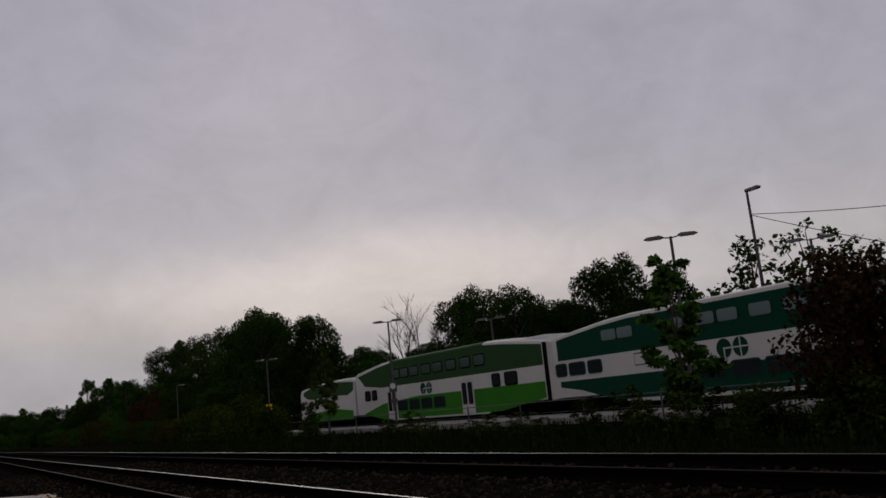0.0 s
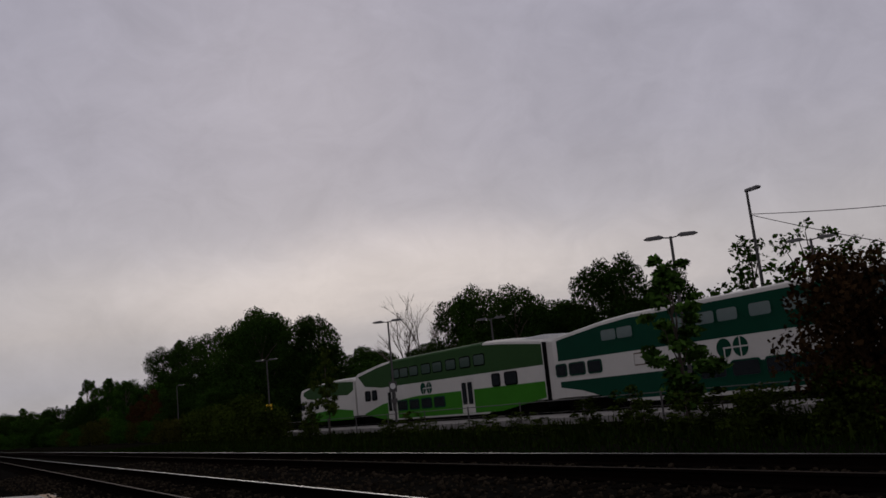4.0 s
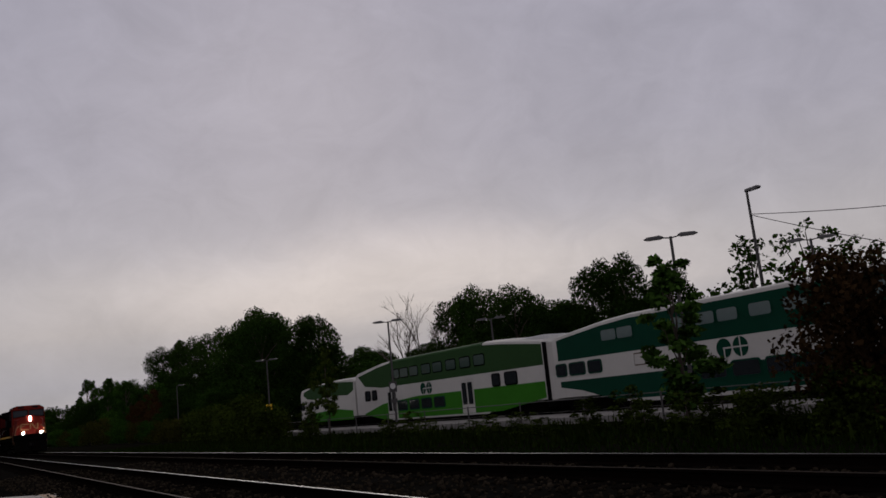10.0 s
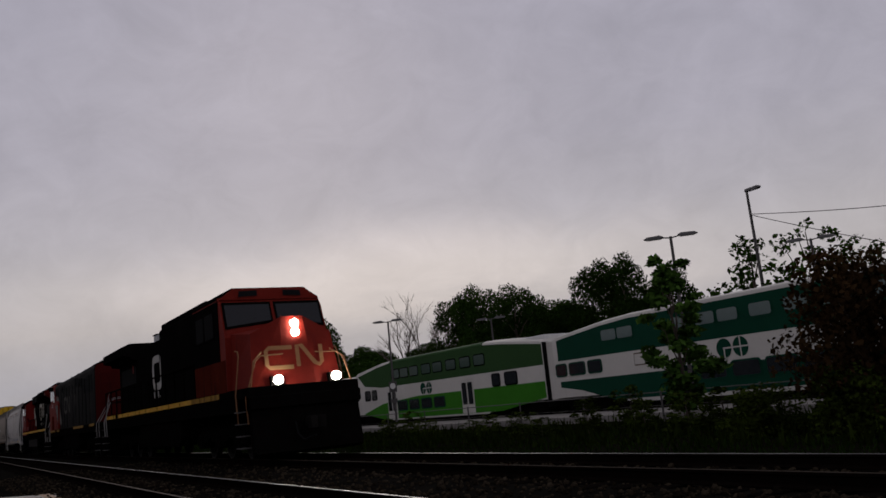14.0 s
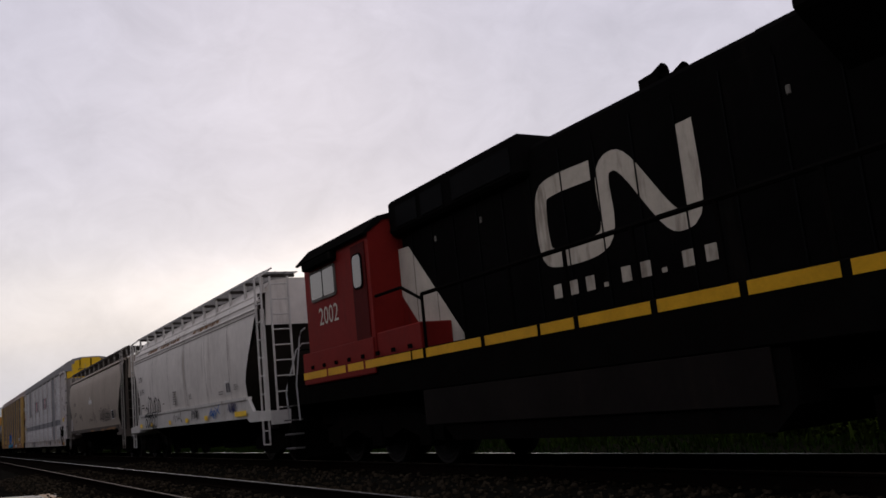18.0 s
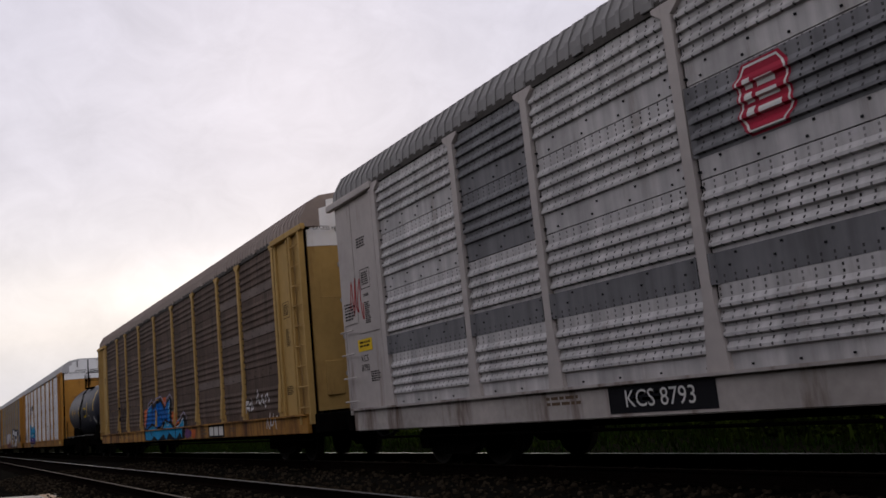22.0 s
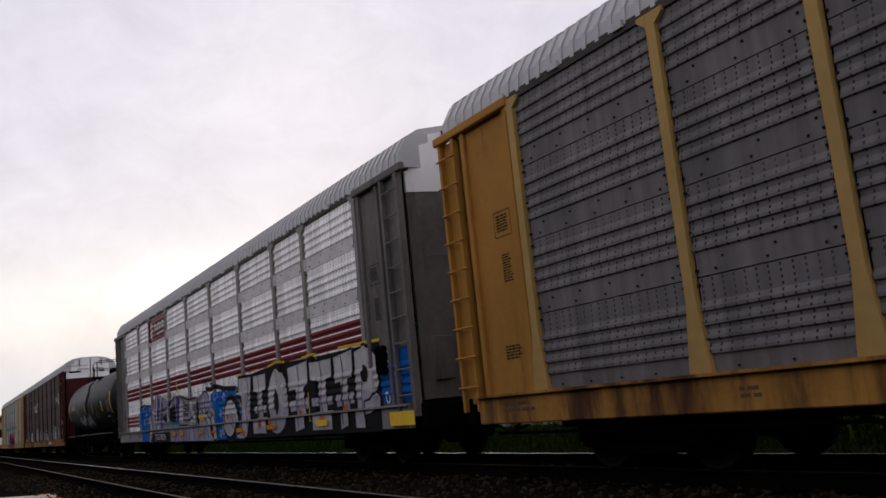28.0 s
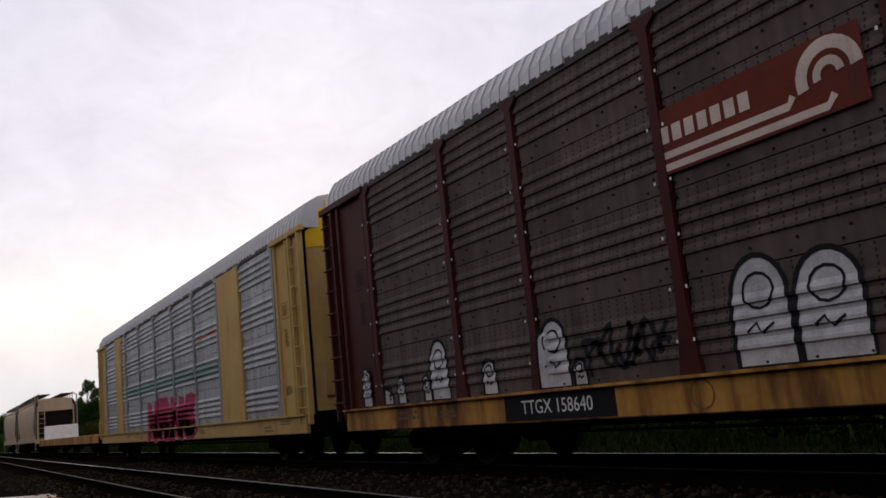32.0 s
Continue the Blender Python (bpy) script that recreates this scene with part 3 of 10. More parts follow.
sapling = tree("young_maple", "slender young maple with large green leaves by the fence", 31, 5.75, 1.2, 3000, 0.19, M_MAPLE, 0.06, 0.12, 34, 0.6, 0.05, lean=-0.004)
put(sapling, -20.2, 20, G, 0, 1.3, 1.0)
shrub_red = tree("round_bush", "large dense bush with dark reddish leaves", 32, 4.15, 2.25, 9000, 0.15, M_LEAFRED, 0.1, 0.08, 26, 1.0, 0.3)
put(shrub_red, -12.6, 18.2, G)
shrub = tree("hedge_bush", "rounded dark green bush in the trackside hedge", 33, 3.2, 2.6, 5000, 0.2, M_LEAF2, 0.08, 0.05, 18, 1.05, 0.3)
put(shrub, -72, 22.5, G, 0, 1.15, 1.1)
thin = tree("thin_shrub", "thin upright shrub growing through the fence", 34, 2.6, 1.0, 900, 0.15, M_LEAF2, 0.03, 0.1, 14, 0.8, 0.1)
put(thin, -42.5, 22, G, 0, 1, 0.5)
sap2 = tree("young_tree", "young open-crowned tree in front of the coach", 35, 6.8, 1.5, 1300, 0.25, M_LEAF2, 0.06, 0.25, 18, 0.75, 0.1)
put(sap2, -61, 25.0, G)
for i, (ob, x, y, s, sz) in enumerate([(shrub, -79, 23, 1.0, 0.8), (shrub, -86, 24, 1.2, 1.0), (shrub, -96, 24.5, 1.2, 0.95), (shrub, -66, 22, 1.0, 0.75), (thin, -57, 22, 1.2, 1.0), (thin, -54, 21, 1.1, 0.7), (thin, -47.5, 23.0, 0.81, 0.36), (thin, -40.6, 20, 0.81, 0.32), (thin, -37.6, 20.4, 0.9, 0.32), (thin, -34.5, 21, 0.72, 0.25), (thin, -31.5, 20, 0.81, 0.36),
        (thin, -29.2, 20, 0.99, 0.37), (thin, -26.5, 19, 0.81, 0.27), (thin, -24.6, 19.6, 0.9, 0.5), (thin, -23.2, 20.4, 0.99, 0.61), (thin, -21.7, 19.6, 0.9, 0.43), (thin, -19.0, 18.8, 1.08, 0.48), (thin, -17.8, 19, 1.08, 0.5), (thin, -16.7, 18.6, 1.08, 0.43), (shrub_red, -10.9, 18.8, 0.95, 0.97), (shrub, -12.6, 17.2, 0.55, 0.45), (shrub, -15.2, 17.4, 0.5, 0.36)]):
    c = copy_thing(ob, pose(x, y, G, 0, 0, i * 61))
    put(c, x, y, G, i * 61, s, sz)
    tagged(c, group="bushes beside the tracks")


# mixed young trees and scrub along the far end of the line
copper = tree("copper_tree", "small tree with dark copper-brown leaves", 41, 9.0, 3.0, 6000, 0.26, M_LEAFCOPPER, 0.16, 0.1, 18, 1.0, 0.3)
put(copper, -159, 33, G)
fir = tree("conifer_tree", "slim dark pointed conifer", 42, 13.0, 1.5, 3500, 0.26, M_LEAF3, 0.16, 0.05, 22, 0.8, 0.1)
put(fir, -323.6, 36, G, 0, 1.0, 1.04)
olive = tree("olive_bush", "low olive-green bush beside the platform end", 43, 3.2, 2.3, 3600, 0.17, M_LEAFOLIVE, 0.06, 0.05, 16, 0.95, 0.3)
put(olive, -103, 25, G, 0, 1.0, 0.9)
bush = tree("green_bush", "dense fresh green bush in the trackside scrub", 44, 4.5, 2.6, 4200, 0.22, M_LEAF, 0.07, 0.05, 18, 1.0, 0.3)
put(bush, -176, 29, G, 0, 1.1, 1.35)
for i, (ob, x, y, s, sz) in enumerate([
        (ash, -189, 34, 1.15, 1.06), (ash, -205, 33, 0.95, 0.93), (ash, -221.5, 38, 0.7, 1.2), (ash, -214, 35, 0.9, 0.95), (ash, -238, 39, 0.6, 1.38), (ash, -252, 37, 0.6, 1.42),
        (copper, -163, 31, 0.75, 0.8), (copper, -150, 31.5, 0.7, 0.72), (elm, -268, 34, 0.8, 0.9), (elm, -232, 34, 0.8, 0.86), (elm, -246, 31, 0.75, 0.62), (elm, -322, 33, 1.0, 0.98), (elm, -296, 31, 0.8, 0.78), (ash, -417, 33, 1.6, 1.42), (ash, -440, 34, 1.5, 1.2), (oak, -472, 30, 1.2, 1.15),
        (elm, -175, 37, 0.75, 0.86), (elm, -155, 37, 0.7, 0.78), (elm, -144, 38, 0.68, 0.73), (elm, -200, 39, 0.8, 0.92), (fir, -296, 36, 1.2, 0.97), (fir, -270.6, 36, 1.2, 0.88), (fir, -284, 38, 1.1, 0.9),
        (olive, -96, 25.5, 1.05, 0.95), (olive, -89, 25.2, 0.95, 0.92), (olive, -109, 25.5, 1.0, 0.8), (olive, -115, 25.5, 1.05, 0.88), (olive, -122, 26, 1.1, 0.75), (bush, -131, 26.5, 0.9, 0.68), (olive, -142, 27, 1.2, 0.95), (bush, -155, 27, 1.0, 0.75), (bush, -165, 28, 1.0, 0.9), (olive, -172, 26.5, 1.3, 1.45), (olive, -182, 26, 1.4, 1.3),
        (bush, -190, 25, 1.2, 0.8), (olive, -205, 24.5, 1.3, 1.0), (bush, -225, 25, 1.3, 0.9), (bush, -250, 25, 1.4, 0.9), (bush, -285, 25, 1.6, 1.0), (bush, -330, 24, 1.8, 1.1), (bush, -390, 23, 2.0, 1.3), (olive, -69.5, 24, 0.75, 0.52), (olive, -82, 24, 0.9, 0.8)]):
    again(ob, x, y, G, i * 53, s, sz)


# ---- station
def lamp_post(x, y, top, label, double=True, sign=None):
    t = thing("platform_lamp", label, "street lamp", pose(x, y, G, 0, 0, 42), group="platform lamps")
    h = top - G
    bm = bmesh.new()
    tube(bm, [(0, 0, 0), (0, 0, h * 0.5), (0, 0, h)], 0.085, 8, 0.06)
    part("pole", bm, M_STEEL, t)
    boxes("base_plate", M_CONCRETE, t, (-0.22, 0.22, -0.22, 0.22, 0, 0.28), bevel=0.03)
    for s in (-1, 1) if double else (1,):
        bm = bmesh.new()
        tube(bm, [(0, 0, h - 0.06), (s * 0.45, 0, h)], 0.03)
        part("arm", bm, M_STEEL, t)
        bm = bmesh.new()
        prism(bm, [(s * 0.3, h + 0.02), (s * 0.45, h + 0.09), (s * 0.95, h + 0.07), (s * 1.12, h + 0.0), (s * 0.95, h - 0.05), (s * 0.4, h - 0.05)], -0.17, 0.17, "y")
        part("lamp_head", bm, M_LAMP, t)
    if sign:
        mt, kind = sign
        bm = bmesh.new()
        if kind == "square":
            box(bm, -0.32, 0.32, -0.13, -0.10, 2.2, 2.85, bevel=0.01)
        else:
            box(bm, -0.28, 0.28, -0.13, -0.10, 2.5, 3.2, bevel=0.01)
        s = part("sign_plate", bm, mt, t)
        bm = bmesh.new()
        patch(bm, blob(0, 2.52 if kind == "square" else 2.9, 0.2, 0.2), -0.134)
        part("sign_symbol", bm, M_BLACKPAINT if kind == "square" else M_WHITEPAINT, s)
        boxes("lower_plate", M_STEEL, t, (-0.25, 0.25, -0.13, -0.10, 1.75, 2.05))
    return t


lamp_post(-80, 27, 6.4, "grey double-headed platform lamp with a yellow sign", sign=(M_YELLOWTAPE, "square"))
lamp_post(-54.1, 27, 6.75, "grey double-headed platform lamp with small signs", sign=(M_STEEL, "tall"))
lamp_post(-26.8, 27, 6.9, "grey double-headed platform lamp behind a young maple")
lamp_post(-55.0, 36, 6.7, "grey double-headed lamp beyond the commuter train")
lamp_post(-26.8, 36, 6.85, "grey double-headed lamp beyond the dark green coach")
lamp_post(-115.7, 27, 6.3, "small grey platform lamp among the bushes", double=False)

WIRE1, WIRE2 = (-22.8, 42.0, 8.0), (-23.4, 42.0, 5.4)
street = thing("street_light", "tall single-arm street light beside the leafy trees", "street lamp", pose(-33.6, 40.4, G))
bm = bmesh.new()
tube(bm, [(0, 0, 0), (-0.02, 0, 6), (-0.1, 0, 11.7)], 0.13, 8, 0.07)
part("pole", bm, M_STEEL, street)
bm = bmesh.new()
prism(bm, [(-0.15, 11.6), (-0.1, 11.75), (0.75, 11.78), (0.85, 11.68), (0.7, 11.6)], -0.14, 0.14, "y")
part("lamp_head", bm, M_LAMP, street)
for k, (a, b) in enumerate((((-33.6, 40.4, 9.72), WIRE1), ((-33.6, 40.4, 9.66), WIRE2))):
    w = thing("overhead_wire", "thin dark wire strung from the street light", "cable")
    bm = bmesh.new()
    p, q = Vector(a), Vector(b)
    tube(bm, [p.lerp(q, i / 14) - Vector((0, 0, 0.12 * math.sin(math.pi * i / 14))) for i in range(15)], 0.02, 4)
    part("wire", bm, M_RUBBER, w)

sign = thing("warning_sign", "round white sign with a red ring on a post", "sign", pose(-25.8, 26, G))
bm = bmesh.new()
tube(bm, [(0, 0, 0), (0, 0, 2.95)], 0.035, 6)
part("post", bm, M_STEEL, sign)
bm = bmesh.new()
lathe(bm, [(-0.02, 0.0), (-0.02, 0.3), (0.0, 0.3), (0.0, 0.0)], (0, -0.05, 2.65), (0, -1, 0), 20)
part("disc", bm, M_WHITEPAINT, sign)
bm = bmesh.new()
ribbon(bm, blob(0, 2.65, 0.25, 0.25, 24), 0.07, -0.056, True)
ribbon(bm, [(-0.17, 2.82), (0.17, 2.48)], 0.06, -0.058)
part("red_ring", bm, mat("sign_red", (0.5, 0.05, 0.05), 0.6), sign)

bm = bmesh.new()
box(bm, -92, 30, 25.4, 28.95, -0.6, -0.27, bevel=0.02)
tagged(part("platform", bm, mat("dull_platform_concrete", (0.24, 0.225, 0.205), 0.9, var=0.2, scale=1.2, dirt=(0.09, 0.08, 0.065), dirt_amount=0.35)), "long pale concrete station platform edge", "platform", "", "structure")

fence = thing("fence", "low dark steel rail fence in front of the platform", "fence")
for i in range(16):
    x = -16 - 4.75 * i
    bm = bmesh.new()
    tube(bm, [(x, 24, G - 0.1), (x, 24, 0.62)], 0.04, 6)
    part("post", bm, M_STEEL, fence)
for z in (0.55, 0.05, -0.4):
    bm = bmesh.new()
    tube(bm, [(-16, 24, z), (-88, 24, z)], 0.022 if z > 0.5 else 0.008, 5)
    part("top_rail" if z > 0.5 else "wire", bm, M_STEEL, fence)


# ---- commuter train
M_GOWHITE = mat("off_white_coach_paint", (0.5, 0.48, 0.435), 0.7, var=0.06, scale=1.0, dirt=(0.3, 0.27, 0.22), dirt_amount=0.08)
M_GODARK = mat("dark_green_coach_paint", (0.0015, 0.04, 0.021), 0.8, var=0.1, scale=1.0)
M_GOMID = mat("dull_green_coach_paint", (0.024, 0.065, 0.018), 0.8, var=0.1, scale=1.0)
M_GOBRIGHT = mat("bright_green_coach_paint", (0.032, 0.165, 0.009), 0.8, var=0.1, scale=1.0)
M_GREENGLASS = mat("dark_green_window", (0.045, 0.075, 0.06), 0.12, 0.0, var=0.08, spec=0.5)
M_GOROOF = mat("pale_grey_coach_roof", (0.6, 0.6, 0.58), 0.6, var=0.08)


def rounded(x0, x1, z0, z1, r=0.12, n=4):
    out = []
    for cx_, cz_, a0 in ((x1 - r, z0 + r, -90), (x1 - r, z1 - r, 0), (x0 + r, z1 - r, 90), (x0 + r, z0 + r, 180)):
        for k in range(n + 1):
            a = radians(a0 + 90 * k / n)
            out.append((cx_ + r * math.cos(a), cz_ + r * math.sin(a)))
    return out


def pane(parent, name, x0, x1, z0, z1, y, frame_mat, glass, r=0.12, border=0.07):
    bm = bmesh.new()
    prism(bm, rounded(x0 - border, x1 + border, z0 - border, z1 + border, r + border * 0.6), y - 0.02, y + 0.02, "y")
    w = part(name, bm, frame_mat, parent)
    bm = bmesh.new()
    prism(bm, rounded(x0, x1, z0, z1, r), y - 0.026, y, "y")
    part("pane", bm, glass, w)
    return w


def coach(label, m, half, upper, lower, stations, livery):
    """stations: (x, roof height) along the coach; livery: the outlines of the upper and the lower painted band."""
    t = thing("commuter_coach", label, "train coach", m, group="commuter train")
    y = -1.48
    bm = bmesh.new()
    rings = []
    for x, zt in stations:
        zb = 1.05 if abs(x) > half - 4.2 else 0.5
        sec = [(-1.48, zb), (-1.48, zt - 0.2), (-1.42, zt - 0.09), (-1.15, zt + 0.0), (-0.5, zt + 0.06), (0.5, zt + 0.06), (1.15, zt + 0.0), (1.42, zt - 0.09), (1.48, zt - 0.2), (1.48, zb)]
        rings.append([bm.verts.new((x, a, b)) for a, b in sec])
    for a, b in zip(rings, rings[1:]):
        for k in range(10):
            bm.faces.new((a[k], a[(k + 1) % 10], b[(k + 1) % 10], b[k]))
    bm.faces.new(rings[0])
    bm.faces.new(list(reversed(rings[-1])))
    part("body", bm, M_GOWHITE, t, smooth=True)
    for name, pts, mt in livery:
        bm = bmesh.new()
        prism(bm, pts, y - 0.006, y + 0.02, "y")
        part(name, bm, mt, t)
    boxes("underframe", M_BLACKSTEEL, t, (-half + 0.6, half - 0.6, -1.2, 1.2, 0.3, 0.95))
    for s in (-1, 1):
        boxes("truck", M_BLACKSTEEL, t, (s * (half - 2.4) - 1.6, s * (half - 2.4) + 1.6, -1.15, 1.15, 0.25, 0.9), bevel=0.05)
        for k in (-1.3, 1.3):
            bm = bmesh.new()
            for yy in (-0.82, 0.68):
                lathe(bm, [(0, 0), (0, 0.42), (0.14, 0.42), (0.14, 0)], (s * (half - 2.4) + k, yy, 0.42), (0, 1, 0), 18)
            part("wheelset", bm, M_WHEEL, t)
        boxes("gangway", M_RUBBER, t, (s * half - 0.05 if s > 0 else -half - 0.22, half + 0.22 if s > 0 else -half + 0.05, -0.6, 0.6, 1.2, 3.3))
    return t


def disc_mark(parent, x, z, r, mt, cut):
    """The operator's mark: two plain discs side by side with pale cuts."""
    bm = bmesh.new()
    for s in (-1, 1):
        patch(bm, blob(x + s * r * 1.08, z, r, r, 24), -1.492)
    mark = part("round_mark", bm, mt, parent)
    bm = bmesh.new()
    patch(bm, [(x - r * 1.2, z - r * 0.08), (x + r * 2.1, z - r * 0.08), (x + r * 2.1, z + r * 0.08), (x - r * 1.2, z + r * 0.08)], -1.496)
    patch(bm, [(x - r * 1.15, z - r), (x - r * 1.0, z - r), (x - r * 1.0, z), (x - r * 1.15, z)], -1.4965)
    patch(bm, [(x + r * 1.0, z - r), (x + r * 1.15, z - r), (x + r * 1.15, z + r), (x + r * 1.0, z + r)], -1.4965)
    part("mark_cut", bm, cut, mark)


HALF = 12.7
ST = [(-12.7, 4.2), (-12.4, 4.35), (-8.6, 4.74), (-6.5, 4.85), (6.5, 4.85), (8.6, 4.74), (12.4, 4.35), (12.7, 4.2)]
roofline = [(12.3, 4.1), (8.6, 4.48), (6.5, 4.6), (-6.5, 4.6), (-8.6, 4.48), (-12.3, 4.1)]
c1 = coach("white coach with dark green bands and rounded windows", pose(-26.2, GO_Y, GO_Z), HALF, M_GODARK, M_GODARK, ST, [
    ("upper_band", [(-12.3, 3.0), (12.3, 3.0)] + roofline, M_GODARK),
    ("lower_band", [(-12.3, 1.6), (-10.5, 1.35), (-8, 0.75), (8, 0.75), (10.5, 1.35), (12.3, 1.6), (12.3, 1.9), (-12.3, 1.9)], M_GODARK),
    ("skirt_line", [(-8, 0.5), (8, 0.5), (8, 0.58), (-8, 0.58)], M_BLACKSTEEL)])
for x in (-7.95, -6.75, -3.0, -1.5, -0.2, 1.55, 3.3, 5.0, 6.8):
    pane(c1, "upper_window", x - 0.55, x + 0.55, 3.7, 4.22, -1.49, M_GODARK, M_PALEGLASS)
for x, w in ((-12.1, 0.42), (-10.75, 0.62), (-9.3, 0.5), (9.3, 0.5), (10.75, 0.6)):
    pane(c1, "window", x - w, x + w, 2.22, 2.78, -1.49, M_GODARK, M_GLASS)
for x in (-3.2, -1.4, 0.4, 2.2, 4.0):
    pane(c1, "lower_window", x - 0.72, x + 0.72, 1.35, 1.95, -1.492, M_GODARK, M_GLASS)
bm = bmesh.new()
ribbon(bm, [(-6.3, 2.3), (-5.2, 2.3), (-5.2, 2.85), (-6.3, 2.85)], 0.06, -1.49, True)
part("panel_outline", bm, mat("brown_panel_outline", (0.12, 0.09, 0.06), 0.8), c1)
boxes("vestibule", M_GOWHITE, c1, (-13.3, -12.68, -1.46, 1.46, 0.95, 4.16), bevel=0.05)
disc_mark(c1, -0.2, 2.55, 0.42, M_GODARK, M_GOWHITE)

c2 = coach("white and two-tone green coach with grey roof end", pose(-52.5, GO_Y, GO_Z), HALF, M_GOMID, M_GOBRIGHT, ST, [
    ("upper_band", [(-8.0, 2.95), (12.6, 2.95), (12.6, 4.1), (8.6, 4.5), (6.5, 4.64), (-6.5, 4.64), (-8.6, 4.48), (-12.2, 4.02), (-11.0, 3.2)], M_GOMID),
    ("lower_band", [(-11.5, 1.1), (-8, 0.6), (8, 0.6), (12.6, 1.15), (12.6, 2.05), (-2.5, 2.05), (-8, 1.75)], M_GOBRIGHT)])
bm = bmesh.new()
prism(bm, [(-1.49, 4.62), (-1.485, 4.67), (-1.43, 4.775), (-1.16, 4.865), (-1.1, 4.86), (-1.4, 4.7)], -6.5, 6.5, "x")
part("roof_edge", bm, M_GOMID, c2)
boxes("end_roof_panel", M_GOROOF, c2, (7.8, 12.3, -1.0, 1.0, 4.3, 4.64), bevel=0.04)
boxes("end_wall", M_RUBBER, c2, (12.69, 12.73, -1.49, 1.49, 0.6, 4.2))
for x in (-5.6, -4.2, -2.7, -0.9, 0.7, 2.5, 4.3, 6.0):
    pane(c2, "upper_window", x - 0.58, x + 0.6, 3.5, 4.1, -1.49, M_BLACKSTEEL, M_GREENGLASS)
for x, w in ((7.7, 0.4), (9.3, 0.62), (-10.6, 0.45), (-9.4, 0.4)):
    pane(c2, "window", x - w, x + w, 2.12, 2.78, -1.49, M_BLACKSTEEL, M_GLASS)
for x in (-4.8, -3.0, -1.2, 0.6):
    pane(c2, "lower_window", x - 0.7, x + 0.7, 1.2, 1.8, -1.492, M_GODARK, M_GLASS)
for x in (-6.4, 4.3):
    bm = bmesh.new()
    box(bm, x - 0.75, x + 0.75, -1.51, -1.48, 0.62, 2.75)
    d = part("door", bm, M_GOWHITE, c2)
    for s in (-0.36, 0.36):
        pane(d, "door_window", x + s - 0.24, x + s + 0.24, 1.2, 2.5, -1.51, M_BLACKSTEEL, M_GLASS, 0.06, 0.03)
disc_mark(c2, -1.1, 2.5, 0.4, M_GODARK, M_GOWHITE)

c3 = coach("low white and green end coach with sloping roof", pose(-71.6, GO_Y, GO_Z), 6.1, M_GOMID, M_GOBRIGHT,
           [(-6.1, 3.3), (-5.8, 3.75), (-3.0, 4.0), (2.0, 4.12), (5.6, 4.1), (6.1, 3.9)], [
    ("upper_band", [(-5.4, 3.2), (-4.4, 2.85), (-3.0, 2.75), (2.0, 2.85), (4.6, 2.75), (5.8, 3.1), (5.9, 3.75), (2.0, 3.95), (-3.0, 3.83), (-5.2, 3.5)], M_GOMID),
    ("lower_band", [(-5.0, 0.8), (5.5, 0.8), (5.5, 1.5), (2.0, 1.75), (-2.0, 1.6), (-5.0, 1.3)], M_GOBRIGHT)])
for x in (-5.6, -3.4, -2.2):
    pane(c3, "window", x - 0.35, x + 0.35, 1.95, 2.55, -1.49, M_BLACKSTEEL, M_GLASS)


# ---- freight train: shared running gear
def side_frame_mesh():
    bm = bmesh.new()
    prism(bm, [(-1.15, 0.36), (-1.15, 0.56), (-0.55, 0.74), (0.55, 0.74), (1.15, 0.56), (1.15, 0.36), (0.75, 0.34), (0.45, 0.2), (-0.45, 0.2), (-0.75, 0.34)], -0.08, 0.08, "y")
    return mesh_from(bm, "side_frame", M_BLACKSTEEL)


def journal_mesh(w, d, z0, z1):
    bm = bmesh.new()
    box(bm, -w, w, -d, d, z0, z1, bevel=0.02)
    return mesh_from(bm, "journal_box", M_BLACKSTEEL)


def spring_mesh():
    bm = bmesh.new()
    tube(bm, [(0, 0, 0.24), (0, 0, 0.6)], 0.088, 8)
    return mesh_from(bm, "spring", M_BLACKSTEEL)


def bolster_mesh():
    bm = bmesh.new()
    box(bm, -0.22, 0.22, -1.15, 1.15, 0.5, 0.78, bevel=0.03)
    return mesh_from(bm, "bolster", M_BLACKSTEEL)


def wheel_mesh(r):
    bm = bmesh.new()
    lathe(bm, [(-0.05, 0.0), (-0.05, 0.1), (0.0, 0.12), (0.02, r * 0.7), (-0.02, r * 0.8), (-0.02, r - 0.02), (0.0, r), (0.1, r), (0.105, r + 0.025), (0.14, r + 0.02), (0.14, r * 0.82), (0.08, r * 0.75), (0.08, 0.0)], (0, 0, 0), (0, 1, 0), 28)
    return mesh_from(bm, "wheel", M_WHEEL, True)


def rim_mesh(r):
    bm = bmesh.new()
    ribbon(bm, blob(0, 0, r - 0.035, r - 0.035, 28), 0.045, -0.026, True)
    return mesh_from(bm, "rim", M_TREAD)


ME_BOLSTER, ME_SIDEFRAME, ME_JOURNAL, ME_LJOURNAL, ME_SPRING = bolster_mesh(), side_frame_mesh(), journal_mesh(0.16, 0.13, 0.3, 0.58), journal_mesh(0.2, 0.135, 0.34, 0.74), spring_mesh()
ME_WHEEL, ME_LWHEEL, ME_RIM, ME_LRIM = wheel_mesh(0.455), wheel_mesh(0.52), rim_mesh(0.455), rim_mesh(0.52)


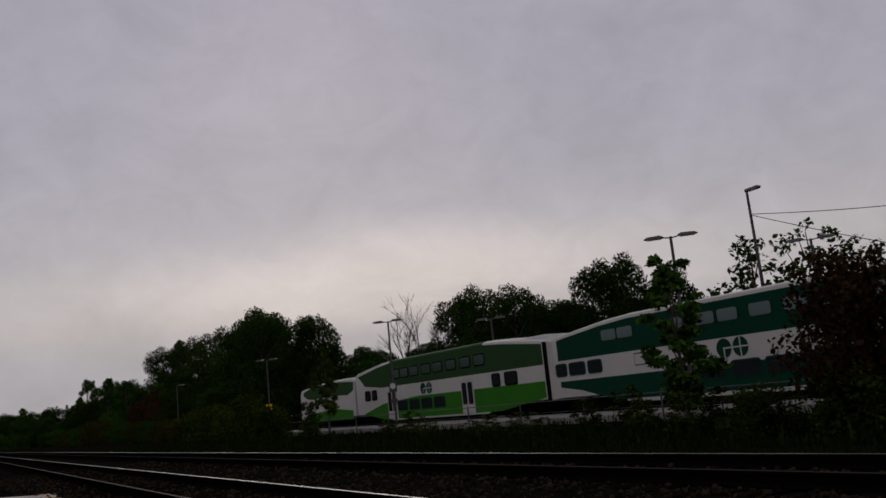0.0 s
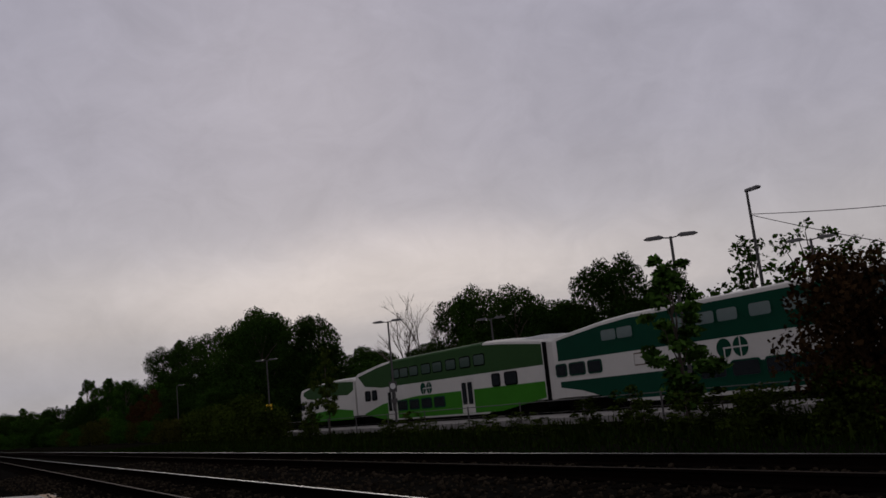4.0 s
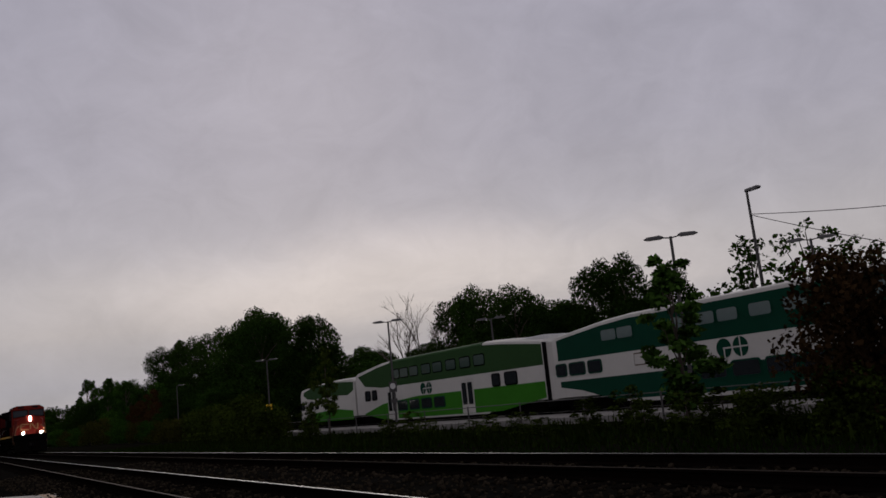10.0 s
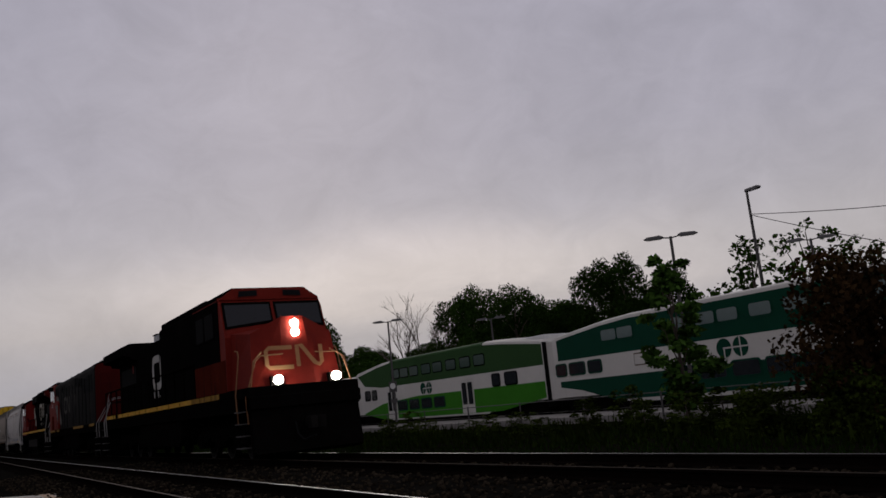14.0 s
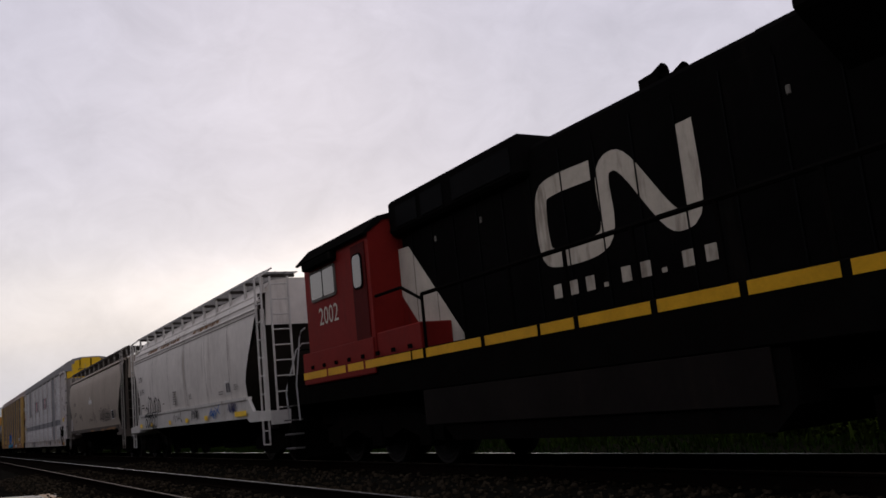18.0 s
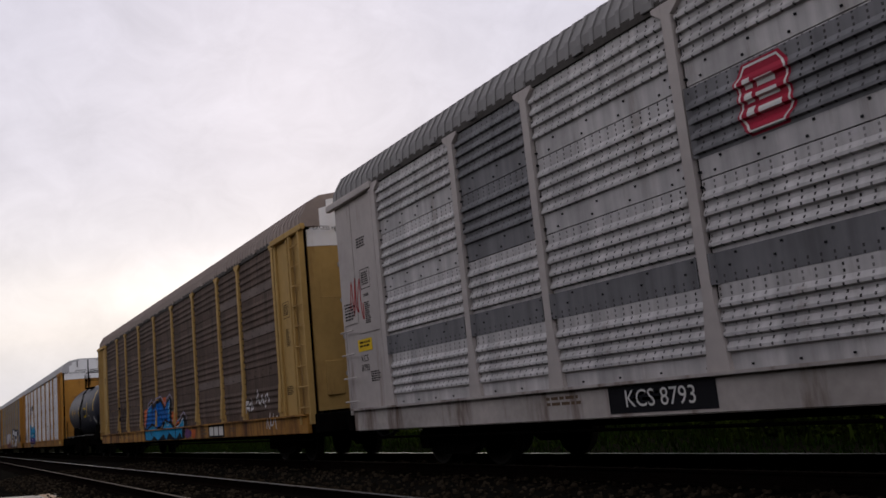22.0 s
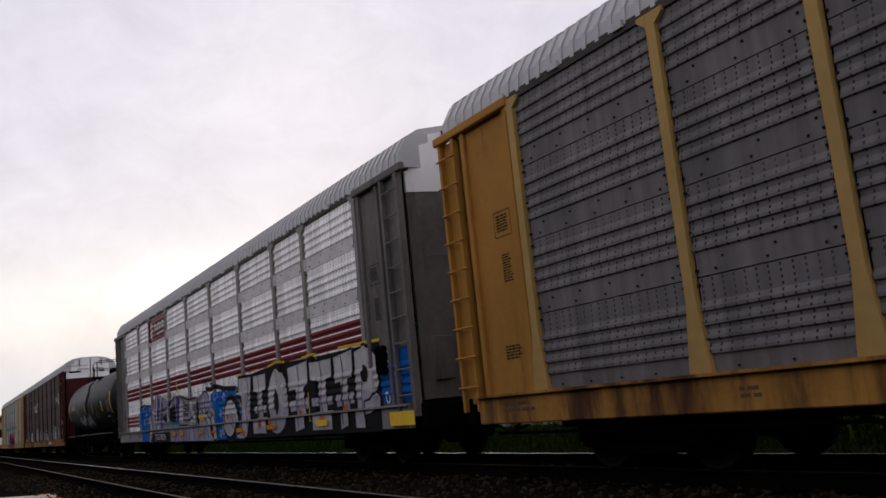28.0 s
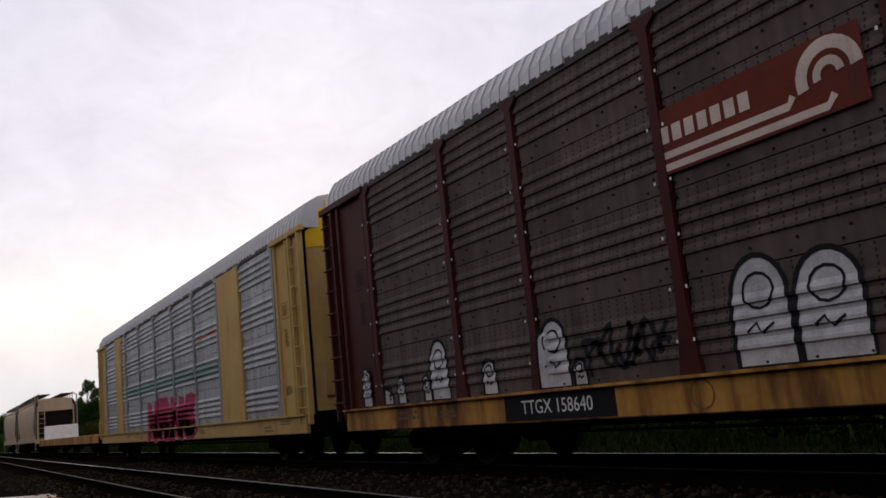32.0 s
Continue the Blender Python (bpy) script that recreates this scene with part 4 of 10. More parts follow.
def truck(parent, x):
    t = shared("truck", ME_BOLSTER, parent, pose(x, 0, 0))
    for s in (-1, 1):
        shared("side_frame", ME_SIDEFRAME, t, pose(0, s, 0))
        for dx in (-0.22, 0, 0.22):
            shared("spring", ME_SPRING, t, pose(dx, s, 0))
    for dx in (-0.89, 0.89):
        for s in (-1, 1):
            shared("journal_box", ME_JOURNAL, t, pose(dx, s, 0))
            w = shared("wheel", ME_WHEEL, t, pose(dx, s * 0.79, 0.455, 0, 0, 0 if s < 0 else 180))
            if s < 0:
                shared("rim", ME_RIM, w, pose(0, 0, 0))
    return t


def coupler(parent, x, s):
    bm = bmesh.new()
    box(bm, min(x, x + s * 0.55), max(x, x + s * 0.55), -0.09, 0.09, 0.78, 0.98, bevel=0.02)
    prism(bm, [(x + s * 0.5, -0.17), (x + s * 0.85, -0.2), (x + s * 0.8, -0.02), (x + s * 0.68, 0.03), (x + s * 0.82, 0.2), (x + s * 0.6, 0.22), (x + s * 0.48, 0.12)], 0.72, 1.02, "z")
    part("coupler", bm, M_WHEEL, parent)
    bm = bmesh.new()
    tube(bm, [(x + s * 0.1, -0.35, 0.9), (x + s * 0.35, -0.38, 0.6), (x + s * 0.6, -0.32, 0.45), (x + s * 0.85, -0.1, 0.55)], 0.025, 6)
    part("air_hose", bm, M_RUBBER, parent)


def ladder(parent, mt, x0, x1, y, z0, z1, rungs, r=0.018, name="ladder", axis="x"):
    bm = bmesh.new()
    def at(u, z):
        return (u, y, z) if axis == "x" else (y, u, z)
    for u in (x0, x1):
        tube(bm, [at(u, z0), at(u, z1)], r * 1.5, 5)
    for i in range(rungs):
        z = z0 + (z1 - z0) * (i + 0.5) / rungs
        tube(bm, [at(x0, z), at(x1, z)], r, 5)
    return part(name, bm, mt, parent)


# ---- auto racks
POSTS = [-11.5, -8.74, -6.8, -4.12, -1.37, 1.37, 4.12, 6.8, 8.74, 11.5]
PANEL_Y, POST_Y, SILL_Y = -1.5, -1.56, -1.56
Z_SILL, Z_TOP = 1.05, 4.95


SEAMS = [Z_SILL, 2.03, 3.0, 4.0, Z_TOP]


def ridge_profile():
    """Heights and depths of a corrugated screen: four sheets, each a plain band below four overhanging ridges."""
    pts = []
    for s0, s1 in zip(SEAMS, SEAMS[1:]):
        pts.append((s0, 0.0))
        first, step = (s0 + 0.19, 0.145) if s0 == Z_SILL else (s0 + 0.26, 0.16)
        for k in range(4):
            z = first + step * k
            pts += [(z, 0.0), (z + 0.012, 0.042), (z + 0.045, 0.042), (z + 0.105, 0.0)]
        pts.append((s1 - 0.001, 0.0))
    return pts


RIDGES = ridge_profile()


RELIEF = [1.0]  # depth of the ridges on the rack under work


def skin(x, z):
    """How far out the side of a rack stands at a place."""
    if z <= Z_SILL + 1e-4:
        return SILL_Y
    for p in POSTS:
        if abs(x - p) < (0.1 if z > 1.75 else 0.23) + 1e-4:
            return POST_Y
    return PANEL_Y - RELIEF[0] * float(np.interp(z, [a for a, _ in RIDGES], [b for _, b in RIDGES]))


def conform(bm, lift):
    """Bends flat painted shapes over the ridges, posts and sill of a rack's side."""
    zs = [v.co.z for v in bm.verts]
    xs = [v.co.x for v in bm.verts]
    cuts = [((0, 0, z), (0, 0, 1)) for z in sorted({round(a, 4) for a, _ in RIDGES} | {Z_SILL - 0.004, Z_SILL + 0.004}) if min(zs) < z < max(zs)]
    for p in POSTS:
        for d in (-0.26, -0.23, -0.13, -0.1, 0.1, 0.13, 0.23, 0.26):
            if min(xs) < p + d < max(xs):
                cuts.append(((p + d, 0, 0), (1, 0, 0)))
    for co, no in cuts:
        bmesh.ops.bisect_plane(bm, geom=bm.verts[:] + bm.edges[:] + bm.faces[:], plane_co=co, plane_no=no, dist=1e-5)
    for v in bm.verts:
        v.co.y = skin(v.co.x, v.co.z) - lift


def panel_mesh(w, mt, k=None, deep=1.0):
    """One sheet between two seams, or the whole height of a bay."""
    z0, z1 = (SEAMS[0], SEAMS[4]) if k is None else (SEAMS[k] + 0.007, SEAMS[k + 1] - 0.007)
    bm = bmesh.new()
    prism(bm, [(PANEL_Y, z0)] + [(PANEL_Y - d * deep, z) for z, d in RIDGES if z0 < z < z1] + [(PANEL_Y, z1), (PANEL_Y + 0.03, z1), (PANEL_Y + 0.03, z0)], -w / 2, w / 2, "x")
    return mesh_from(bm, "side_panel", mt)


def post_mesh(mt):
    bm = bmesh.new()
    h = 0.068
    prism(bm, [(-h - 0.09, Z_SILL), (h + 0.09, Z_SILL), (h, 1.8), (h, Z_TOP - 0.12), (h + 0.13, Z_TOP - 0.02), (h + 0.13, Z_TOP + 0.03), (-h - 0.13, Z_TOP + 0.03), (-h - 0.13, Z_TOP - 0.02), (-h, Z_TOP - 0.12), (-h, 1.8)], POST_Y, PANEL_Y + 0.02, "y")
    return mesh_from(bm, "side_post", mt)


def perforated(name, color, rough=0.55, metal=0.0, dirt=None, amount=0.2, var=0.14, hole=0.62, rnd=0.07, streak=0.22):
    """Painted or bare screen with columns of small dark slots and upright weather streaks."""
    m = mat(name, color, rough, metal, var, 0.9, dirt, amount, rnd=rnd)
    nt = m.node_tree
    b = nt.nodes["Principled BSDF"]
    src = b.inputs["Base Color"].links[0].from_socket
    tc, sep = nt.nodes.new("ShaderNodeTexCoord"), nt.nodes.new("ShaderNodeSeparateXYZ")
    nt.links.new(tc.outputs["Object"], sep.inputs[0])

    sm, sn, sr, sv = (nt.nodes.new("ShaderNode" + k) for k in ("Mapping", "TexNoise", "MapRange", "VectorMath"))
    sm.inputs["Scale"].default_value = (6.0, 1.0, 0.35)
    sn.inputs["Scale"].default_value, sn.inputs["Detail"].default_value = 1.0, 4
    for k, v in (("From Min", 0.3), ("From Max", 0.7), ("To Min", 1 - streak), ("To Max", 1 + streak)):
        sr.inputs[k].default_value = v
    sv.operation = "SCALE"
    for a, b2 in ((tc.outputs["Object"], sm.inputs[0]), (sm.outputs[0], sn.inputs["Vector"]), (sn.outputs[0], sr.inputs["Value"]), (src, sv.inputs[0]), (sr.outputs[0], sv.inputs["Scale"])):
        nt.links.new(a, b2)
    src = sv.outputs[0]

    def grid(axis, step, share):
        a, f, c = nt.nodes.new("ShaderNodeMath"), nt.nodes.new("ShaderNodeMath"), nt.nodes.new("ShaderNodeMath")
        a.operation, f.operation, c.operation = "MULTIPLY", "FRACT", "LESS_THAN"
        a.inputs[1].default_value, c.inputs[1].default_value = 1 / step, share
        nt.links.new(sep.outputs[axis], a.inputs[0])
        nt.links.new(a.outputs[0], f.inputs[0])
        nt.links.new(f.outputs[0], c.inputs[0])
        return c.outputs[0]
    noise_n = nt.nodes.new("ShaderNodeTexNoise")
    noise_n.inputs["Scale"].default_value = 1.7
    nt.links.new(tc.outputs["Object"], noise_n.inputs["Vector"])
    val = noise_n.outputs[0]
    zr, band = nt.nodes.new("ShaderNodeMapRange"), nt.nodes.new("ShaderNodeValToRGB")
    zr.inputs["From Min"].default_value, zr.inputs["From Max"].default_value = Z_SILL, Z_TOP
    nt.links.new(sep.outputs["Z"], zr.inputs["Value"])
    nt.links.new(zr.outputs[0], band.inputs[0])
    band.color_ramp.interpolation = "CONSTANT"
    stops = band.color_ramp.elements
    stops[0].position, stops[0].color = 0.0, (0, 0, 0, 1)
    stops[1].position, stops[1].color = 0.045, (1, 1, 1, 1)
    for s0 in SEAMS[1:4]:
        for z, v in ((s0, 0), (s0 + 0.25, 1)):
            stop = stops.new((z - Z_SILL) / (Z_TOP - Z_SILL))
            stop.color = (v, v, v, 1)
    for g in (grid("X", 0.14, 0.16), grid("Z", 0.06, 0.5), band.outputs[0]):
        mm = nt.nodes.new("ShaderNodeMath")
        mm.operation = "MULTIPLY"
        nt.links.new(val, mm.inputs[0])
        nt.links.new(g, mm.inputs[1])
        val = mm.outputs[0]
    sc = nt.nodes.new("ShaderNodeMath")
    sc.operation = "MULTIPLY"
    sc.inputs[1].default_value = hole * 2.6
    sc.use_clamp = True
    nt.links.new(val, sc.inputs[0])
    mx = nt.nodes.new("ShaderNodeMix")
    mx.data_type = "RGBA"
    nt.links.new(sc.outputs[0], mx.inputs["Factor"])
    nt.links.new(src, mx.inputs["A"])
    mx.inputs["B"].default_value = (0.02, 0.018, 0.016, 1)
    nt.links.new(mx.outputs["Result"], b.inputs["Base Color"])
    return m


# dark colour for the shade line under the rack roofs
M_EAVESHADE = mat("eave_shade", (0.06, 0.055, 0.05), 0.8, var=0.3, scale=2.0)


def roof_parts(t, mt):
    prof = [(-1.52, 5.0), (-1.5, 5.22), (-1.34, 5.5), (-1.0, 5.7), (-0.5, 5.8), (0.5, 5.8), (1.0, 5.7), (1.34, 5.5), (1.5, 5.22), (1.52, 5.0)]
    bm = bmesh.new()
    prism(bm, prof, -13.35, 13.35, "x")
    roof = part("roof", bm, mt, t)
    bm = bmesh.new()
    prism(bm, [(y * 1.01, z + 0.026) for y, z in prof], -0.035, 0.035, "x")
    rib = mesh_from(bm, "roof_rib", mt)
    for i in range(112):
        shared("roof_rib", rib, roof, pose(-13.2 + 0.238 * i, 0, 0))
    for s in (-1, 1):
        # dark strip that draws the shade below the roof edge
        boxes("top_rail", M_EAVESHADE, t, (-13.3, 13.3, s * 1.5 - 0.03, s * 1.5 + 0.03, 4.95, 5.06))
        for i in range(22):
            boxes("roof_clip", mt, roof, (-13.0 + 1.22 * i, -12.82 + 1.22 * i, s * 1.545 - 0.02, s * 1.545 + 0.02, 5.0, 5.09))


RUNGS = {}


def rung_mesh(mt):
    if mt.name not in RUNGS:
        bm = bmesh.new()
        tube(bm, [(-0.28, 0, 0), (0.28, 0, 0)], 0.016, 5)
        RUNGS[mt.name] = mesh_from(bm, "ladder_rung", mt)
    return RUNGS[mt.name]


def rack_end(t, s, mt, top_mt, gap_mt, rail_mt, ladder_style, gap):
    """One end: rounded clamshell doors with a painted top, side end panels, ladder and overhanging bracket."""
    xe = s * 13.42
    outline = [(-1.36, 1.1), (-1.36, 4.95), (-1.28, 5.25), (-0.95, 5.58), (-0.5, 5.74), (-0.03, 5.76)]
    for side in (-1, 1):
        lo = [(p[0] * -side, p[1]) for p in outline]
        def bend(y):
            return xe - s * 0.16 * (abs(y) / 1.36) ** 3
        for nm, z0, z1, m2, off in (("end_door", 1.1, 4.58, mt, 0.0), ("door_top", 4.58, 5.76, top_mt, 0.012)):
            bm = bmesh.new()
            ys = [0.03, 0.5, 0.9, 1.15, 1.3, 1.36]
            zs = [1.1, 2.7, 4.58] if nm == "end_door" else [4.58, 4.95, 5.25, 5.45, 5.58, 5.68, 5.75]
            def top_at(y):
                return float(np.interp(y, [0, 0.5, 0.95, 1.28, 1.36], [5.76, 5.74, 5.58, 5.25, 4.95]))
            g = [[(bend(y) + s * off, y * side, min(z, top_at(y))) for z in zs] for y in ys]
            fr = [[bm.verts.new(p) for p in row] for row in g]
            for a in range(len(ys) - 1):
                for b in range(len(zs) - 1):
                    q = [fr[a][b], fr[a + 1][b], fr[a + 1][b + 1], fr[a][b + 1]]
                    if len({tuple(round(c, 4) for c in v.co) for v in q}) == 4:
                        bm.faces.new(q)
            bmesh.ops.remove_doubles(bm, verts=bm.verts[:], dist=1e-4)
            ext = bmesh.ops.extrude_face_region(bm, geom=bm.faces[:])
            for v in ext["geom"]:
                if isinstance(v, bmesh.types.BMVert):
                    v.co.x -= s * 0.06
            part(nm, bm, m2, t)
        # side end panel with folded channels
        x0, x1 = s * 11.62, s * 13.25
        a, b = min(x0, x1), max(x0, x1)
        y = side * 1.46
        split = s < 0 and not ladder_style
        if split:
            boxes("corner_panel", mt, t, (-12.86, -11.62, y - 0.03, y + 0.03, Z_SILL, 4.95))
            boxes("edge_plate", mt, t, (-13.42, -13.02, y - 0.03, y + 0.03, 0.95, 4.9), bevel=0.012)
            boxes("gap_backing", gap_mt, t, (-13.1, -12.8, y * 0.94 - 0.02, y * 0.94 + 0.02, Z_SILL, 4.9))
        else:
            boxes("corner_panel", mt, t, (a, b, y - 0.03, y + 0.03, Z_SILL, 4.95))
        for xx in (11.66,) if ladder_style else (11.66, 12.8) if split else (11.66, 12.45, 13.2):
            boxes("channel", mt, t, (s * xx - 0.05, s * xx + 0.05, side * 1.5 - 0.05, side * 1.5 + 0.05, Z_SILL, 4.95), bevel=0.012)
        boxes("corner_bracket", mt, t, (min(s * 11.55, s * 13.55), max(s * 11.55, s * 13.55), side * 1.55 - 0.05, side * 1.55 + 0.05, 4.9, 5.03), bevel=0.015)
        if ladder_style:
            boxes("upper_panel", mt, t, (min(s * 11.75, s * 12.62), max(s * 11.75, s * 12.62), side * 1.495 - 0.012, side * 1.495 + 0.012, 2.4, 4.9), (min(s * 12.65, s * 13.28), max(s * 12.65, s * 13.28), side * 1.495 - 0.012, side * 1.495 + 0.012, 2.62, 4.9), bevel=0.006)
            boxes("corner_edge", mt, t, (s * 13.31 - 0.03, s * 13.31 + 0.03, side * 1.45 - 0.05, side * 1.45 + 0.05, 0.95, 4.95), bevel=0.01)
            for z in (1.7, 2.4, 3.1, 3.8, 4.5):
                boxes("door_hinge", M_RACKGREY, t, (s * 13.36 - 0.07, s * 13.36 + 0.07, side * 1.43 - 0.06, side * 1.43 + 0.06, z, z + 0.1), bevel=0.015)
        elif split:
            boxes("ladder_stile", mt, t, (-13.06, -13.0, side * 1.53 - 0.05, side * 1.53 + 0.05, 0.85, 4.92), (-13.46, -13.4, side * 1.51 - 0.06, side * 1.51 + 0.06, 0.85, 4.92))
        else:
            boxes("ladder_stile", mt, t, (s * 12.74 - 0.04, s * 12.74 + 0.04, side * 1.56 - 0.035, side * 1.56 + 0.035, 0.85, 4.9), (s * 13.3 - 0.05, s * 13.3 + 0.05, side * 1.53 - 0.06, side * 1.53 + 0.06, 0.85, 4.95))
        for i in range(4 if ladder_style else 9):
            shared("ladder_rung", rung_mesh(rail_mt), t, pose(-13.22 if split else s * 13.02, side * 1.585, 1.2 + 0.43 * i))
    boxes("door_gap", gap_mt, t, (xe - 0.02, xe + 0.02, -gap, gap, 1.1, 5.7))
    # hinge bars beside the gap, hooked grabs at the top, edge of the doors
    for y in (-0.09, 0.09):
        for z0, z1 in ((2.1, 2.75), (4.15, 4.75)):
            boxes("lock_rod", gap_mt, t, (xe + s * 0.02 - 0.02, xe + s * 0.02 + 0.02, y - 0.6 * gap, y + 0.6 * gap, z0, z1))
    for side in (-1, 1):
        bm = bmesh.new()
        tube(bm, [(xe + s * 0.02, side * 0.12, 5.05), (xe + s * 0.09, side * 0.12, 5.1), (xe + s * 0.09, side * 0.72, 5.1), (xe + s * 0.0, side * 0.72, 5.04)], 0.02, 5)
        part("door_grab", bm, M_STEEL, t)
        boxes("door_track", gap_mt, t, (min(xe - s * 0.02, xe + s * 0.07), max(xe - s * 0.02, xe + s * 0.07), side * 0.62 - 0.02, side * 0.62 + 0.02, 5.3, 5.66))
        bm = bmesh.new()
        tube(bm, [(xe - s * 0.02, side * 1.22, 3.46), (xe + s * 0.0, side * 0.6, 3.46), (xe + s * 0.01, side * 0.1, 3.46)], 0.008, 4)
        part("door_seam", bm, mt, t)
        boxes("door_hatch", mt, t, (min(xe - s * 0.08, xe - s * 0.02), max(xe - s * 0.08, xe - s * 0.02), side * 1.0 - 0.19, side * 1.0 + 0.19, 1.4, 2.12), bevel=0.012)


def on_end(ob, x):
    """Turns a flat form drawn for the side so that it lies on the +x end."""
    for v in ob.data.vertices:
        v.co = Vector((x + v.co.y, v.co.x, v.co.z))
    ob.matrix_basis = Matrix()
    return ob


def end_words(t, words, y, z, size, ink, x=13.45):
    w = lettering("lettering", words, y, z, size, 0, ink, t)
    w.matrix_basis = pose(x, y, z, 90, 0, 90)
    return w


def end_stencils(t, ink, spots, x=13.448):
    """Rows of unreadable stencilled data on the end doors: (y, z, width, height, rows)."""
    for k, (y, z, w, h, n) in enumerate(spots):
        bm = bmesh.new()
        bars(bm, y, z, w, h, 2 * n, 0, seed=k + 3)
        tagged(on_end(part("stencil", bm, ink, t), x - 0.16 * (abs(y + w / 2) / 1.36) ** 3), kind="stuff")


def rack_bolts(t, ink, size=0.011):
    """Rows of bolts along the flat bands and beside the posts."""
    bm = bmesh.new()
    for a, b in zip(POSTS, POSTS[1:]):
        n = max(3, int((b - a) / 0.55))
        for j, z in enumerate((1.11, 2.09, 2.2, 3.06, 3.19, 4.06, 4.19)):
            for k in range(n):
                x = a + (b - a) * (k + (0.55 if j % 2 else 0.72)) / n
                box(bm, x - size, x + size, PANEL_Y - 0.016, PANEL_Y, z - size, z + size)
        for z in (1.4, 1.95, 2.1, 2.5, 2.92, 3.08, 3.5, 3.92, 4.08, 4.5):
            for x in (a + 0.11, b - 0.11):
                box(bm, x - 1.2 * size, x + 1.2 * size, PANEL_Y - 0.03, PANEL_Y, z - 1.1 * size, z + 1.1 * size)
    tagged(part("bolt_head", bm, ink, t), kind="stuff")


M_STENCIL = mat("faded_stencil", (0.12, 0.08, 0.05), 0.7)


# black strip added behind each post to keep the panel gaps dark
_bm = bmesh.new()
box(_bm, -0.17, 0.17, PANEL_Y + 0.05, PANEL_Y + 0.09, Z_SILL, Z_TOP)
ME_POSTBACKING = mesh_from(_bm, "inner_post", M_BLACKSTEEL)


def autorack(label, panel_mt, post_mt, sill_mt, end_mt, top_mt, roof_mt, dark_mt=None, dark_bays=(), ladder_style=0, deep=1.0, gap=0.035):
    t = thing("autorack_car", label, "freight car", group="auto rack cars")
    RELIEF[0] = deep
    widths = {}
    for k in range(9):
        a, b = POSTS[k], POSTS[k + 1]
        w = round(b - a - 0.2, 2)
        for j in (0, 1, 2, 3, None):
            mt = dark_mt if (k, j) in dark_bays else panel_mt
            key = (w, j, mt.name)
            if key not in widths:
                widths[key] = panel_mesh(w, mt, j, deep)
            shared("side_panel", widths[key], t, pose((a + b) / 2, 0, 0, 0, 0, 180 if j is None else 0))
    pm = post_mesh(post_mt)
    for x in POSTS:
        shared("side_post", pm, t, pose(x, 0, 0))
        shared("side_post", pm, t, pose(x, 0, 0, 0, 0, 180))
        for turn in (0, 180):
            shared("inner_post", ME_POSTBACKING, t, pose(x, 0, 0, 0, 0, turn))
    for s in (-1, 1):
        y0, y1 = (SILL_Y, SILL_Y + 0.1) if s < 0 else (-SILL_Y - 0.1, -SILL_Y)
        bm = bmesh.new()
        box(bm, -13.05, 13.05, y0, y1, 0.66, 1.05, bevel=0.015)
        box(bm, -13.05, 13.05, y0 + 0.02 * s - 0.04, y1 + 0.02 * s + 0.02, 1.03, 1.065)
        part("side_sill", bm, sill_mt, t)
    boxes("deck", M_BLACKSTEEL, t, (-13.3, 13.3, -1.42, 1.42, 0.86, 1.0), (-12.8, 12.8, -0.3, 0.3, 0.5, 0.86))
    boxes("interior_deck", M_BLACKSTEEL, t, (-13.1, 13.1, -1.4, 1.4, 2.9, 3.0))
    roof_parts(t, roof_mt)
    rack_end(t, 1, end_mt, top_mt, M_BLACKSTEEL, end_mt, ladder_style, gap)
    rack_end(t, -1, end_mt, top_mt, M_BLACKSTEEL, end_mt, ladder_style, gap)
    for s in (-1, 1):
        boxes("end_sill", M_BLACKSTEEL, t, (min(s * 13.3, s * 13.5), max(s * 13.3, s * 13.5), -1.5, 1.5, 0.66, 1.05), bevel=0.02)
        truck(t, s * 10.3)
        coupler(t, s * 13.45, s)
    bm = bmesh.new()
    tube(bm, [(-12.9, -1.35, 0.52), (12.9, -1.35, 0.52)], 0.02, 5)
    part("brake_pipe", bm, M_BLACKSTEEL, t)
    # stencilled data on the corner panels and the small plates on the sill
    bm = bmesh.new()
    ys = -1.512 if ladder_style else -1.494
    for s in (-1, 1):
        x = s * (12.2 if ladder_style else 12.05)
        ribbon(bm, [(x - 0.2, 3.2), (x + 0.2, 3.2), (x + 0.2, 3.55), (x - 0.2, 3.55)], 0.015, ys, True)
        bars(bm, x - 0.15, 3.5, 0.3, 0.25, 6, ys, seed=5)
        bars(bm, x - 0.1, 2.95, 0.24, 0.4, 11, ys, seed=8)
        if ladder_style:
            bars(bm, x - 0.25, 4.15, 0.42, 0.2, 4, ys, seed=6)
            bars(bm, x - 0.12, 3.1, 0.28, 0.06, 2, ys, seed=7)
            bars(bm, s * 12.96 - 0.24, 3.02, 0.48, 0.34, 6, ys, seed=4)
        bars(bm, s * 12.05 - 0.25, 1.7, 0.4, 0.2, 5, -1.494, seed=9)
    tagged(part("stencil", bm, M_BLACKPAINT, t), kind="stuff")
    bm = bmesh.new()
    rr = random.Random(label)
    for _ in range(9):
        bars(bm, rr.uniform(-12.5, 12), rr.uniform(0.86, 0.97), rr.uniform(0.3, 0.8), rr.uniform(0.1, 0.2), 2, SILL_Y - 0.004, seed=rr.randint(0, 99))
    tagged(part("sill_stencil", bm, M_STENCIL, t), kind="stuff")
    return t


